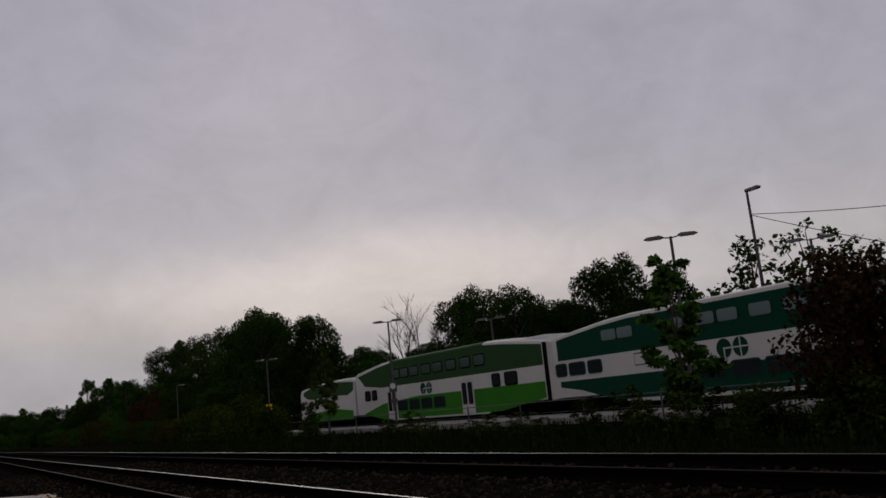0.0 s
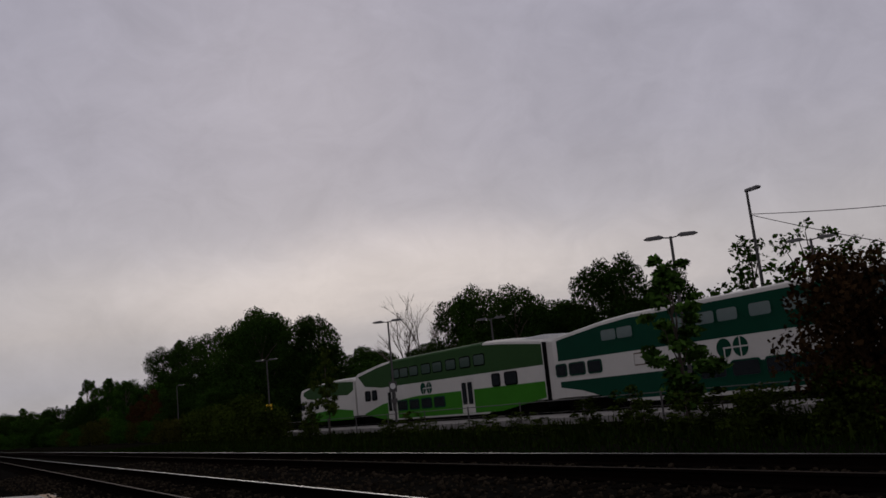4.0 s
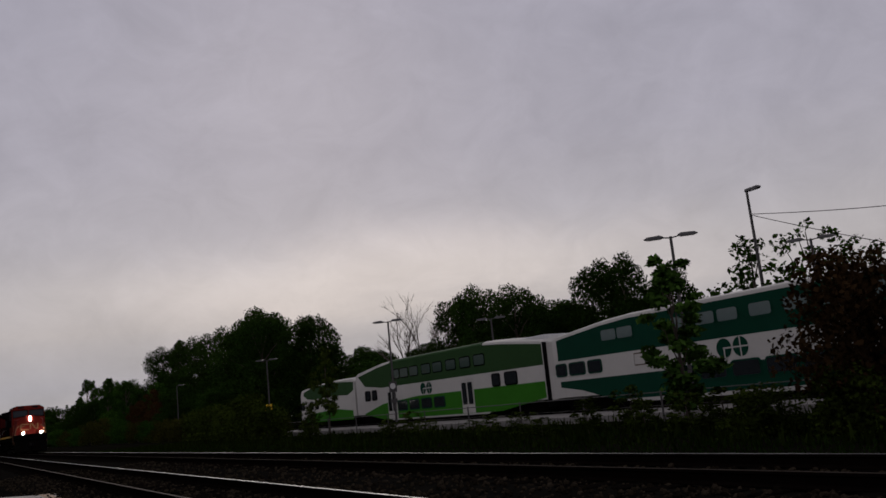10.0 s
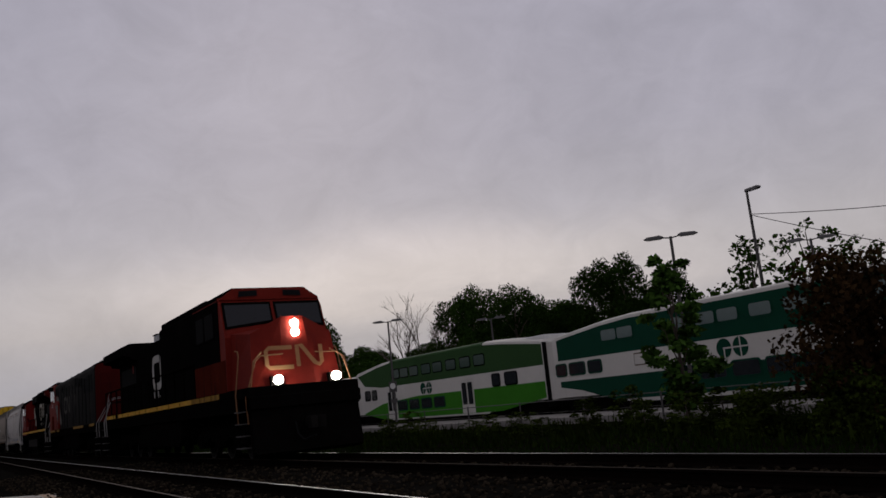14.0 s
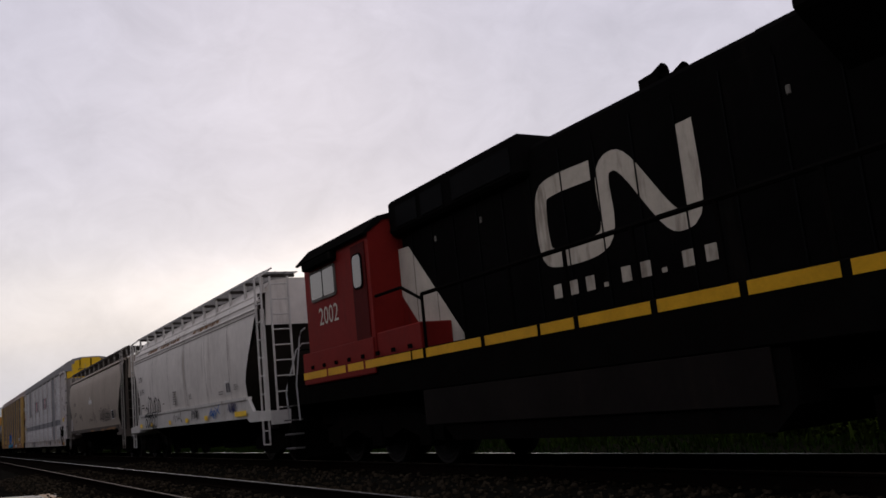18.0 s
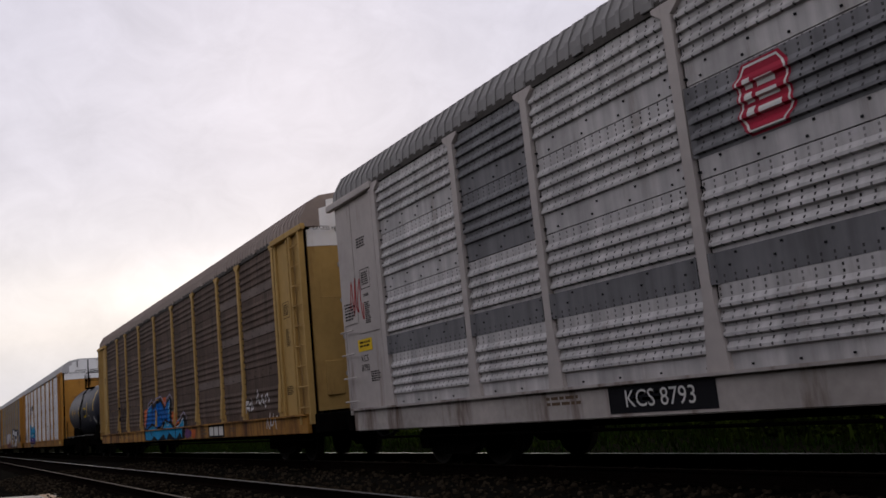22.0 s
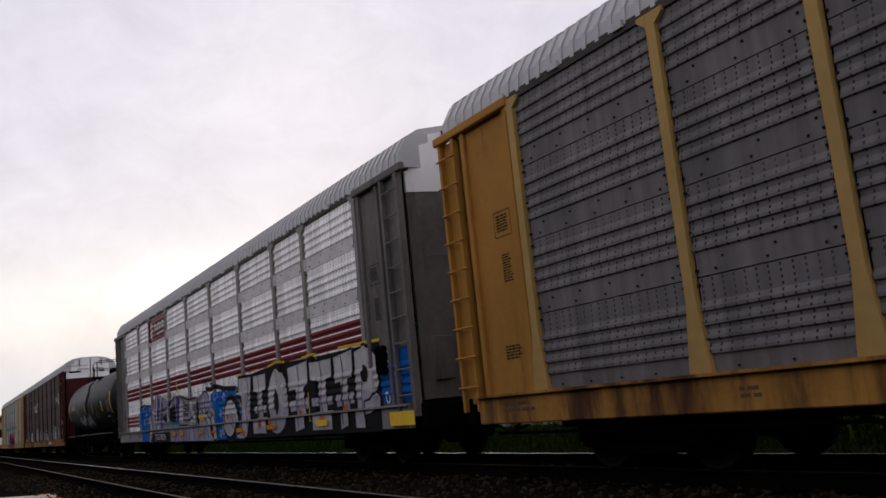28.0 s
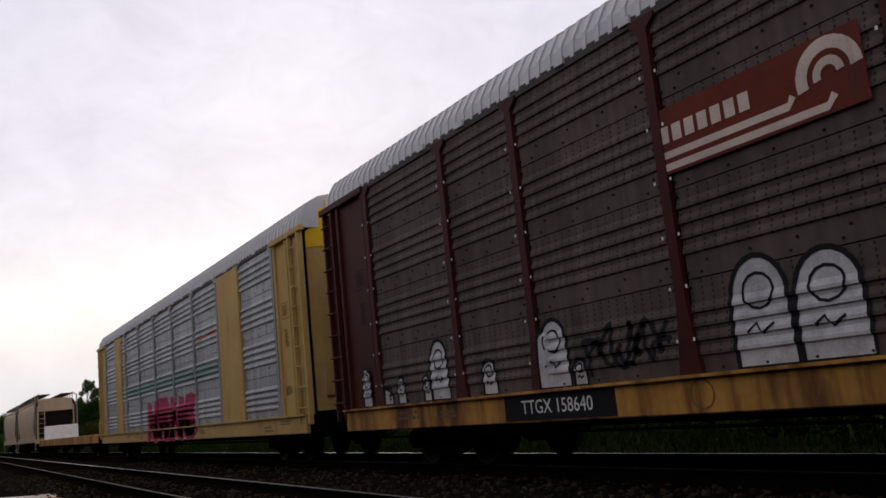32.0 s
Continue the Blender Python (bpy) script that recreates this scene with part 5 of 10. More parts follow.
def painted(t, name, material, polys=(), strokes=(), lift=0.004, flat=None, label=""):
    """Painted forms on a side, each a part: filled outlines and brush strokes (points, width), bent over the ridges unless flat gives a depth."""
    first = None
    for form in [(p, None) for p in polys] + list(strokes):
        bm = bmesh.new()
        if form[1] is None:
            patch(bm, form[0], 0.0)
        else:
            ribbon(bm, form[0], form[1], 0.0)
        if flat is None:
            conform(bm, lift)
        else:
            for v in bm.verts:
                v.co.y = flat
        ob = part(name, bm, material, t, label)
        first = first or ob
    return first


def smooth_line(pts, n=5, closed=False):
    """A rounded line through points."""
    P = [Vector(p) for p in pts]
    m = len(P)
    out = []
    for i in range(m if closed else m - 1):
        p0, p1, p2, p3 = (P[(i - 1) % m], P[i], P[(i + 1) % m], P[(i + 2) % m]) if closed else (P[max(i - 1, 0)], P[i], P[i + 1], P[min(i + 2, m - 1)])
        for k in range(n):
            u = k / n
            out.append(tuple(0.5 * (2 * p1 + (p2 - p0) * u + (2 * p0 - 5 * p1 + 4 * p2 - p3) * u * u + (3 * p1 - p0 - 3 * p2 + p3) * u ** 3)))
    if not closed:
        out.append(tuple(P[-1]))
    return out


SHAPES = [
    [(0.05, 1), (1, 1), (0.98, 0.7), (0.68, 0.7), (0.66, 0.0), (0.3, 0.0), (0.34, 0.7), (0.03, 0.72)],
    [(0.95, 0.95), (0.6, 0.62), (0.4, 0.66), (0.32, 0.5), (0.42, 0.3), (0.65, 0.33), (1.0, 0.12), (0.7, 0.0), (0.25, 0.02), (0.02, 0.3), (0.0, 0.65), (0.25, 0.97), (0.6, 1.0)],
    [(0.0, 0.0), (0.05, 1.0), (0.35, 1.0), (0.62, 0.5), (0.66, 1.0), (0.98, 0.98), (0.95, 0.0), (0.68, 0.02), (0.36, 0.52), (0.3, 0.0)],
    [(0.0, 1.0), (0.7, 1.0), (0.98, 0.8), (0.8, 0.55), (1.0, 0.0), (0.66, 0.0), (0.5, 0.4), (0.36, 0.38), (0.32, 0.0), (0.0, 0.02)],
    [(0.1, 0.9), (0.55, 1.02), (0.95, 0.88), (0.9, 0.62), (0.5, 0.68), (0.6, 0.52), (0.98, 0.4), (0.9, 0.08), (0.4, -0.02), (0.02, 0.12), (0.08, 0.34), (0.55, 0.28), (0.4, 0.42), (0.03, 0.55)],
    [(0.3, 1.0), (0.7, 1.04), (0.66, 0.55), (1.0, 0.5), (0.96, 0.2), (0.64, 0.22), (0.62, 0.0), (0.26, 0.0), (0.28, 0.25), (0.0, 0.28), (0.02, 0.56), (0.3, 0.54)],
]


def letters(x0, x1, z0, z1, n, seed, slant=0.0, wild=0.05):
    """Outlines of letter-like graffiti forms that spell nothing."""
    r = random.Random(seed)
    out = []
    w = (x1 - x0) / n
    last = -1
    for i in range(n):
        k = r.choice([j for j in range(len(SHAPES)) if j != last])
        last = k
        h = (z1 - z0) * r.uniform(0.9, 1.0)
        out.append([(x0 + w * i + w * (0.02 + 0.96 * (p[0] + r.uniform(-wild, wild))) + slant * p[1] * h, z0 + h * (p[1] + r.uniform(-wild, wild))) for p in SHAPES[k]])
    return out


def grown(poly, d):
    """An outline pushed outwards by d."""
    n = len(poly)
    area = sum(poly[i][0] * poly[(i + 1) % n][1] - poly[(i + 1) % n][0] * poly[i][1] for i in range(n))
    s = 1 if area > 0 else -1
    out = []
    for i in range(n):
        a, b, c = Vector(poly[i - 1]), Vector(poly[i]), Vector(poly[(i + 1) % n])
        t1, t2 = (b - a).normalized(), (c - b).normalized()
        nn = (Vector((t1.y, -t1.x)) + Vector((t2.y, -t2.x)))
        nn = nn.normalized() if nn.length > 1e-6 else Vector((t1.y, -t1.x))
        out.append(tuple(b + nn * d * s))
    return out


def scrawl(x0, x1, z0, z1, seed, n=7):
    r = random.Random(seed)
    pts = []
    for i in range(n):
        x = x0 + (x1 - x0) * (i + 0.5 * r.random()) / n
        pts.append((x, z0 + (z1 - z0) * (r.uniform(0.6, 1.0) if i % 2 else r.uniform(0.0, 0.4))))
        if r.random() < 0.4:
            pts.append((x + (x1 - x0) * r.uniform(-0.08, 0.02), (z0 + z1) / 2 + (z1 - z0) * r.uniform(-0.2, 0.2)))
    return smooth_line(pts, 4)


def loops(x0, x1, z0, z1, seed, n):
    """A hand-drawn run of leaning loops."""
    r = random.Random(seed)
    w, h = (x1 - x0) / n, z1 - z0
    pts = []
    for i in range(n):
        x, k = x0 + w * i, r.uniform(0.45, 1.0)
        d, f = w * r.uniform(-0.25, 0.25), r.uniform(0.05, 0.5)
        pts += [(x, z0 + f * h), (x + 0.35 * w + d, z0 + k * h), (x + 0.9 * w + d, z0 + 0.8 * k * h), (x + 0.75 * w, z0 + f * 0.9 * h), (x + 0.25 * w - d, z0 + 0.3 * f * h), (x + 0.6 * w, z0 + 0.2 * h * r.random())]
    return smooth_line(pts, 5)


def plate(t, words, x, z, size, w, h, back=None, y=SILL_Y - 0.006, ink=None):
    holder = t
    if back:
        bm = bmesh.new()
        patch(bm, [(x - w / 2, z - h / 2), (x + w / 2, z - h / 2), (x + w / 2, z + h / 2), (x - w / 2, z + h / 2)], y + 0.002)
        holder = part("number_panel", bm, back, t)
    return lettering("lettering", words, x, z, size, y - 0.003, ink or M_WHITEPAINT, holder)


M_SILVER = perforated("galvanised_screen", (0.44, 0.427, 0.418), 0.6, 0.1, (0.19, 0.165, 0.14), 0.34)
M_DULLSILVER = perforated("dull_grey_screen", (0.17, 0.17, 0.175), 0.6, 0.1, (0.09, 0.085, 0.08), 0.2)
M_BRIGHTSILVER = perforated("bright_galvanised_screen", (0.58, 0.57, 0.56), 0.55, 0.15, (0.26, 0.24, 0.22), 0.26)
M_BROWNSCREEN = perforated("brown_weathered_screen", (0.092, 0.066, 0.053), 0.85, 0.0, (0.045, 0.032, 0.026), 0.4, var=0.28, hole=0.9, rnd=0.12)
M_WHITESCREEN = perforated("pale_screen", (0.88, 0.87, 0.86), 0.55, 0.05, (0.48, 0.46, 0.44), 0.1, hole=0.62)
M_DARKBROWN = perforated("dark_brown_screen", (0.074, 0.056, 0.047), 0.75, 0.0, (0.1, 0.08, 0.066), 0.28, var=0.25, hole=0.9, rnd=0.12)
M_GREYBROWN = perforated("grey_brown_screen", (0.15, 0.14, 0.14), 0.7, 0.1, (0.09, 0.07, 0.06), 0.25)
M_OLDSILVER = perforated("stained_silver_screen", (0.3, 0.31, 0.31), 0.55, 0.25, (0.17, 0.2, 0.19), 0.35)
M_RACKYELLOW = mat("faded_yellow_paint", (0.37, 0.18, 0.037), 0.7, var=0.16, scale=0.8, dirt=(0.13, 0.06, 0.025), dirt_amount=0.24)
M_RACKTAN = mat("faded_tan_paint", (0.4, 0.26, 0.09), 0.7, var=0.16, scale=0.8, dirt=(0.15, 0.075, 0.035), dirt_amount=0.28)
M_SILLYELLOW = mat("rusty_yellow_sill", (0.38, 0.19, 0.042), 0.65, var=0.3, scale=1.2, dirt=(0.075, 0.03, 0.016), dirt_amount=0.8, dirt_scale=0.9)
M_RACKWHITE = mat("off_white_rack_paint", (0.42, 0.385, 0.36), 0.7, var=0.12, scale=0.8, dirt=(0.15, 0.11, 0.085), dirt_amount=0.26)
M_SILLWHITE = mat("rust_streaked_white_sill", (0.4, 0.365, 0.335), 0.7, var=0.25, scale=1.0, dirt=(0.1, 0.06, 0.04), dirt_amount=0.5, dirt_scale=1.1)
M_SILLOCHRE = mat("grimy_ochre_sill", (0.3, 0.145, 0.03), 0.7, var=0.3, scale=1.0, dirt=(0.07, 0.03, 0.012), dirt_amount=0.6, dirt_scale=0.9)
M_RACKGREY = mat("grey_rack_paint", (0.23, 0.22, 0.21), 0.65, var=0.16, scale=0.8, dirt=(0.085, 0.07, 0.06), dirt_amount=0.3)
M_GREYEND = mat("streaked_grey_end_paint", (0.135, 0.125, 0.117), 0.65, var=0.3, scale=1.0, dirt=(0.05, 0.035, 0.028), dirt_amount=0.42)
M_GRIMYEND = mat("grimy_white_end_paint", (0.27, 0.24, 0.215), 0.75, var=0.18, scale=0.9, dirt=(0.1, 0.07, 0.05), dirt_amount=0.4)
M_MAROON = mat("maroon_rack_paint", (0.046, 0.0095, 0.008), 0.6, var=0.2, scale=0.8, dirt=(0.02, 0.009, 0.008), dirt_amount=0.3)
M_TOPWHITE = mat("white_door_top", (0.8, 0.8, 0.8), 0.55, var=0.07, scale=0.8, dirt=(0.3, 0.29, 0.28), dirt_amount=0.1)
M_TOPYELLOW = mat("yellow_door_top", (0.62, 0.38, 0.02), 0.55, var=0.08, dirt=(0.3, 0.17, 0.05), dirt_amount=0.12)
M_ROOFGREY = mat("galvanised_roof", (0.42, 0.42, 0.425), 0.55, 0.2, var=0.12, scale=0.7, dirt=(0.2, 0.18, 0.16), dirt_amount=0.15)
M_ROOFDARK = mat("dull_grey_roof", (0.21, 0.205, 0.2), 0.65, 0.1, var=0.14, scale=0.7, dirt=(0.12, 0.11, 0.1), dirt_amount=0.18)
M_PATCH = mat("grey_brown_patch_paint", (0.15, 0.12, 0.105), 0.8, var=0.25, scale=1.5, dirt=(0.08, 0.06, 0.05), dirt_amount=0.3)
M_ROOFBEIGE = mat("weathered_beige_roof", (0.27, 0.225, 0.2), 0.7, 0.05, var=0.15, scale=0.7, dirt=(0.14, 0.09, 0.07), dirt_amount=0.25)
P_BLUE = mat("blue_spray_paint", (0.005, 0.10, 0.36), 0.85, spec=0.06, var=0.25, scale=1.2)
P_SKY = mat("light_blue_spray_paint", (0.02, 0.24, 0.46), 0.85, spec=0.06, var=0.25, scale=1.2)
P_TEAL = mat("teal_spray_paint", (0.012, 0.24, 0.4), 0.85, spec=0.06, var=0.2, scale=1.2)
P_PURPLE = mat("purple_spray_paint", (0.055, 0.04, 0.2), 0.85, spec=0.06, var=0.25, scale=1.2)
P_LILAC = mat("lilac_spray_paint", (0.29, 0.27, 0.36), 0.85, spec=0.06, var=0.25, scale=1.2)
P_WHITE = mat("white_spray_paint", (0.62, 0.61, 0.61), 0.85, spec=0.06, var=0.22, scale=2.0)
P_SILVER = mat("silver_spray_paint", (0.5, 0.49, 0.5), 0.85, 0.2, spec=0.06, var=0.22, scale=1.5)
P_PALELILAC = mat("pale_lilac_spray_paint", (0.37, 0.355, 0.4), 0.85, 0.1, spec=0.06, var=0.3, scale=1.6)
P_PINK = mat("pink_spray_paint", (0.36, 0.045, 0.1), 0.85, spec=0.06, var=0.25, scale=1.5)
P_RED = mat("red_spray_paint", (0.36, 0.03, 0.03), 0.85, spec=0.06, var=0.2)
P_ORANGE = mat("orange_spray_paint", (0.5, 0.12, 0.04), 0.85, spec=0.06, var=0.25)
P_BLACK = mat("black_spray_paint", (0.014, 0.014, 0.016), 0.85, spec=0.06, var=0.2)
P_STRIPERED = mat("red_stripe_paint", (0.16, 0.026, 0.03), 0.85, spec=0.06, var=0.18, dirt=(0.1, 0.02, 0.02), dirt_amount=0.2)
M_ORANGETAPE = mat("orange_reflector_tape", (0.5, 0.2, 0.01), 0.6, var=0.2, scale=4)
P_YELLOW = mat("yellow_decal", (0.68, 0.46, 0.03), 0.85, spec=0.06, var=0.1)
CARS = []                # (thing, place along the train)


def rect(x0, x1, z0, z1):
    return [(x0, z0), (x1, z0), (x1, z1), (x0, z1)]


def joinup(ob, front, rear):
    CARS.append((ob, (front + rear) / 2))
    return ob


def rack_silver():
    t = joinup(autorack("silver-grey auto rack with red badges and yellow-topped doors", M_SILVER, M_RACKWHITE, M_SILLWHITE, M_RACKWHITE, M_TOPYELLOW, M_ROOFDARK, M_DULLSILVER, {(7, j) for j in range(4)} | {(1, 2), (1, 3)}, ladder_style=1), -364.8, -391.8)
    for ob in t.children:
        if ob.name.startswith("end_door"):
            ob.data.materials[0] = M_GRIMYEND
    painted(t, "grey_band", M_DULLSILVER, [rect(a + 0.08, b - 0.08, 1.92, 2.24) for a, b in zip(POSTS, POSTS[1:])], lift=0.003)
    painted(t, "badge_ground", M_DULLSILVER, [rect(1.47, 4.02, 3.22, 3.98), rect(-4.02, -1.47, 3.22, 3.98)], lift=0.004)
    for x in (2.65, -3.08):
        edge = [(-0.22, -0.36), (0.22, -0.36), (0.33, -0.2), (0.3, 0.0), (0.33, 0.2), (0.22, 0.36), (-0.22, 0.36), (-0.33, 0.2), (-0.3, 0.0), (-0.33, -0.2)]
        b = painted(t, "red_badge", mat("badge_red", (0.33, 0.02, 0.045), 0.5), [[(x + u, 3.6 + v) for u, v in edge]], lift=0.010)
        rim = [(x + 0.88 * u, 3.6 + 0.9 * v) for u, v in edge]
        painted(b, "badge_border", M_WHITEPAINT, strokes=[(rim + [rim[0]], 0.025)], lift=0.014)
        painted(b, "badge_bar", M_WHITEPAINT, [rect(x - 0.21, x - 0.12, 3.42 + 0.14 * k, 3.52 + 0.14 * k) for k in range(3)] + [rect(x - 0.07, x + 0.2 - 0.03 * k, 3.42 + 0.135 * k, 3.49 + 0.135 * k) for k in range(3)], lift=0.014)
    plate(t, "KCS 8793", -5.0, 0.86, 0.27, 1.65, 0.3, P_BLACK)
    for x in (12.35, -12.45):
        bm = bmesh.new()
        patch(bm, rect(x - 0.3, x + 0.3, 2.08, 2.3), -1.497)
        d = part("warning_label", bm, P_YELLOW, t, "yellow warning label")
        bm = bmesh.new()
        bars(bm, x - 0.22, 2.26, 0.45, 0.13, 2, -1.5, 2)
        part("label_text", bm, M_BLACKPAINT, d)
    lettering("lettering", "KCS\n8793", -12.5, 1.86, 0.17, -1.497, M_BLACKPAINT, t)
    painted(t, "scrawl", P_RED, strokes=[(scrawl(-12.95, -12.3, 2.6, 3.5, 5), 0.03), (scrawl(12.8, 13.2, 2.15, 2.4, 6, 9), 0.03)], flat=-1.512)
    painted(t, "sill_patch", M_SILLYELLOW, [rect(12.2, 13.2, 0.72, 0.86), rect(3.4, 3.9, 0.84, 0.93), rect(10.5, 11.0, 0.82, 0.93)], flat=SILL_Y - 0.004)
    hb = boxes("hand_brake", M_BLACKSTEEL, t, (12.08, 12.3, -1.64, -1.49, 1.25, 1.62), bevel=0.04)
    boxes("brake_bracket", M_BLACKSTEEL, hb, (11.95, 12.38, -1.56, -1.49, 1.18, 1.26), (12.14, 12.26, -1.58, -1.49, 1.62, 1.82), bevel=0.015)
    bm = bmesh.new()
    tube(bm, [(12.2, -1.6, 1.3), (12.24, -1.6, 0.95), (12.32, -1.58, 0.72)], 0.03, 6)
    tube(bm, [(12.1, -1.62, 1.5), (11.98, -1.64, 1.66), (12.0, -1.64, 1.8)], 0.022, 6)
    tube(bm, [(12.38, -1.56, 1.22), (12.62, -1.56, 1.12), (12.64, -1.56, 1.0)], 0.02, 6)
    part("brake_lever", bm, M_BLACKSTEEL, hb)
    painted(t, "data_panel", P_BLACK, [rect(5.7, 6.25, 0.74, 0.98), rect(4.85, 5.1, 0.74, 0.98)], flat=SILL_Y - 0.005)
    rack_bolts(t, P_BLACK)
    end_stencils(t, M_BLACKPAINT, [(-1.28, 4.1, 0.34, 0.2, 4), (-1.25, 3.62, 0.36, 0.08, 2), (-1.22, 3.4, 0.22, 0.42, 7), (-1.2, 2.6, 0.3, 0.4, 6), (-1.18, 2.0, 0.26, 0.14, 2), (-0.5, 2.4, 0.34, 0.22, 3), (0.3, 2.4, 0.34, 0.22, 3), (-0.75, 1.9, 0.3, 0.45, 5)])
    for y in (-1.02, -0.62, -0.32, 0.35, 0.75):
        boxes("door_rib", M_BLACKSTEEL if y in (-0.62, 0.35) else M_RACKGREY, t, (13.38, 13.44 - 0.16 * (abs(y) / 1.36) ** 3 + 0.01, y - 0.007, y + 0.007, 1.15, 5.4))
    ring = painted(t, "no_walking_sign", P_RED, strokes=[(blob(13.02, 1.75, 0.12, 0.13, 18) + [blob(13.02, 1.75, 0.12, 0.13, 18)[0]], 0.025), ([(12.95, 1.84), (13.1, 1.66)], 0.025)], flat=-1.497)
    painted(t, "sign_ground", M_WHITEPAINT, [rect(12.86, 13.18, 1.58, 1.92)], flat=-1.494)
    bm = bmesh.new()
    tube(bm, [(12.0, -1.6, 1.38), (11.7, -1.6, 1.4), (11.62, -1.6, 1.05)], 0.018, 5)
    part("brake_chain", bm, M_BLACKSTEEL, t)


def rack_brown():
    t = joinup(autorack("brown auto rack with tan posts and blue graffiti", M_BROWNSCREEN, M_RACKTAN, M_SILLYELLOW, M_RACKTAN, M_TOPWHITE, M_ROOFBEIGE, deep=0.5), -393.3, -420.3)
    piece = [(-3.64, 1.06), (-2.95, 1.9), (-2.3, 2.03), (-2.05, 1.9), (-1.6, 2.0), (-0.9, 2.08), (-0.23, 1.78), (-0.06, 1.94), (0.5, 2.08), (0.8, 1.92), (0.65, 1.22), (1.33, 1.06), (2.27, 1.44), (2.67, 1.27), (2.55, 0.7), (2.0, 0.68), (1.26, 0.67), (0.4, 0.7), (-1.27, 0.67), (-3.39, 0.69)]
    painted(t, "graffiti_glow", P_ORANGE, [[(0.7, 1.58), (1.5, 1.54), (1.66, 1.12), (0.7, 1.12)], [(-3.6, 1.8), (-2.9, 1.85), (-3.2, 1.2), (-3.75, 1.2)], [(-0.7, 2.1), (-0.1, 2.1), (0.0, 1.8), (-0.5, 1.75)], [(3.35, 0.96), (3.9, 0.94), (3.75, 0.7), (3.4, 0.7)]], lift=0.003)
    painted(t, "graffiti_halo", P_LILAC, strokes=[([(a, b + 0.09) for a, b in piece[:15]], 0.05)], lift=0.004)
    painted(t, "graffiti_stain", mat("violet_spray_paint", (0.13, 0.06, 0.15), 0.85, var=0.4, scale=6, spec=0.06), [blob(2.95, 0.84, 0.38, 0.14, 14, 0.4, 2)], lift=0.005)
    painted(t, "graffiti_shadow", P_BLACK, [piece], lift=0.006)
    painted(t, "graffiti_fill", P_BLUE, [[(-2.92, 1.84), (-2.3, 1.95), (-2.2, 1.72), (-1.62, 1.9), (-1.66, 1.13), (-2.3, 1.3), (-3.44, 1.09)], [(-1.36, 1.92), (-0.9, 1.99), (-0.62, 1.82), (-0.25, 1.62), (-0.07, 1.85), (0.46, 2.0), (0.41, 1.25), (-0.3, 1.4), (-0.87, 1.18), (-1.55, 1.1)]], lift=0.010)
    painted(t, "graffiti_light", P_SKY, [[(-3.32, 1.04), (-2.4, 1.2), (-0.81, 1.02), (-0.18, 1.3), (1.33, 1.02), (1.26, 0.7), (0.44, 0.93), (0.05, 0.69), (-0.36, 0.88), (-1.27, 0.69), (-1.9, 0.85), (-2.3, 0.7), (-3.27, 0.71)], [(1.41, 1.03), (2.29, 1.34), (2.2, 0.72), (1.96, 0.9), (1.36, 0.69)], [(0.24, 1.86), (0.42, 1.92), (0.36, 1.3), (0.26, 1.34)], [(-2.86, 1.74), (-2.4, 1.82), (-2.44, 1.72), (-2.92, 1.62)]], lift=0.014)
    painted(t, "graffiti_outline", P_BLACK, strokes=[([(-1.62, 1.9), (-1.45, 1.5), (-1.6, 1.08)], 0.07), ([(-2.3, 1.95), (-2.15, 1.45), (-2.45, 1.05), (-2.2, 0.85)], 0.06), ([(-0.9, 1.6), (-0.6, 1.25), (-0.85, 1.05)], 0.05), ([(-0.25, 1.66), (0.02, 1.4), (-0.1, 1.2)], 0.05), ([(0.4, 1.25), (0.75, 1.1), (1.3, 1.03)], 0.05), ([(-1.2, 1.8), (-1.1, 1.4)], 0.03)], lift=0.018)
    painted(t, "graffiti_shine", P_WHITE, strokes=[([(0.46, 2.0), (0.44, 1.5)], 0.025), ([(-2.9, 1.84), (-2.32, 1.95)], 0.025), ([(1.5, 1.06), (2.28, 1.34)], 0.025), ([(2.29, 1.33), (2.24, 0.95)], 0.025), ([(-0.2, 1.3), (-0.05, 1.15), (0.3, 1.2)], 0.02), ([(-1.0, 1.05), (-0.7, 1.2)], 0.02)], lift=0.02)
    painted(t, "owner_mark", M_WHITEPAINT, [rect(5.42 + 0.48 * k, 5.82 + 0.48 * k, 0.73, 0.97) for k in range(3)], flat=SILL_Y - 0.009)
    painted(t, "owner_panel", P_BLACK, [rect(5.3, 6.9, 0.68, 1.03)], flat=SILL_Y - 0.005)
    painted(t, "scrawl", P_WHITE, strokes=[(scrawl(9.6, 10.7, 1.3, 1.75, 8), 0.04), (scrawl(10.4, 11.2, 0.75, 1.2, 9), 0.04), (scrawl(8.9, 9.4, 1.2, 1.6, 7), 0.04)], lift=0.004)
    painted(t, "dark_scrawl", P_BLACK, strokes=[(scrawl(-10.6, -9.6, 1.5, 2.2, 12, 6), 0.03), (scrawl(-9.2, -7.0, 1.2, 2.4, 13, 12), 0.035), (scrawl(-9.4, -7.4, 0.8, 1.8, 14, 10), 0.035), (scrawl(-8.9, -6.9, 1.5, 2.5, 15, 9), 0.03), (scrawl(-9.0, -6.6, 0.75, 1.2, 16, 9), 0.03)], lift=0.004)
    rack_bolts(t, P_BLACK)
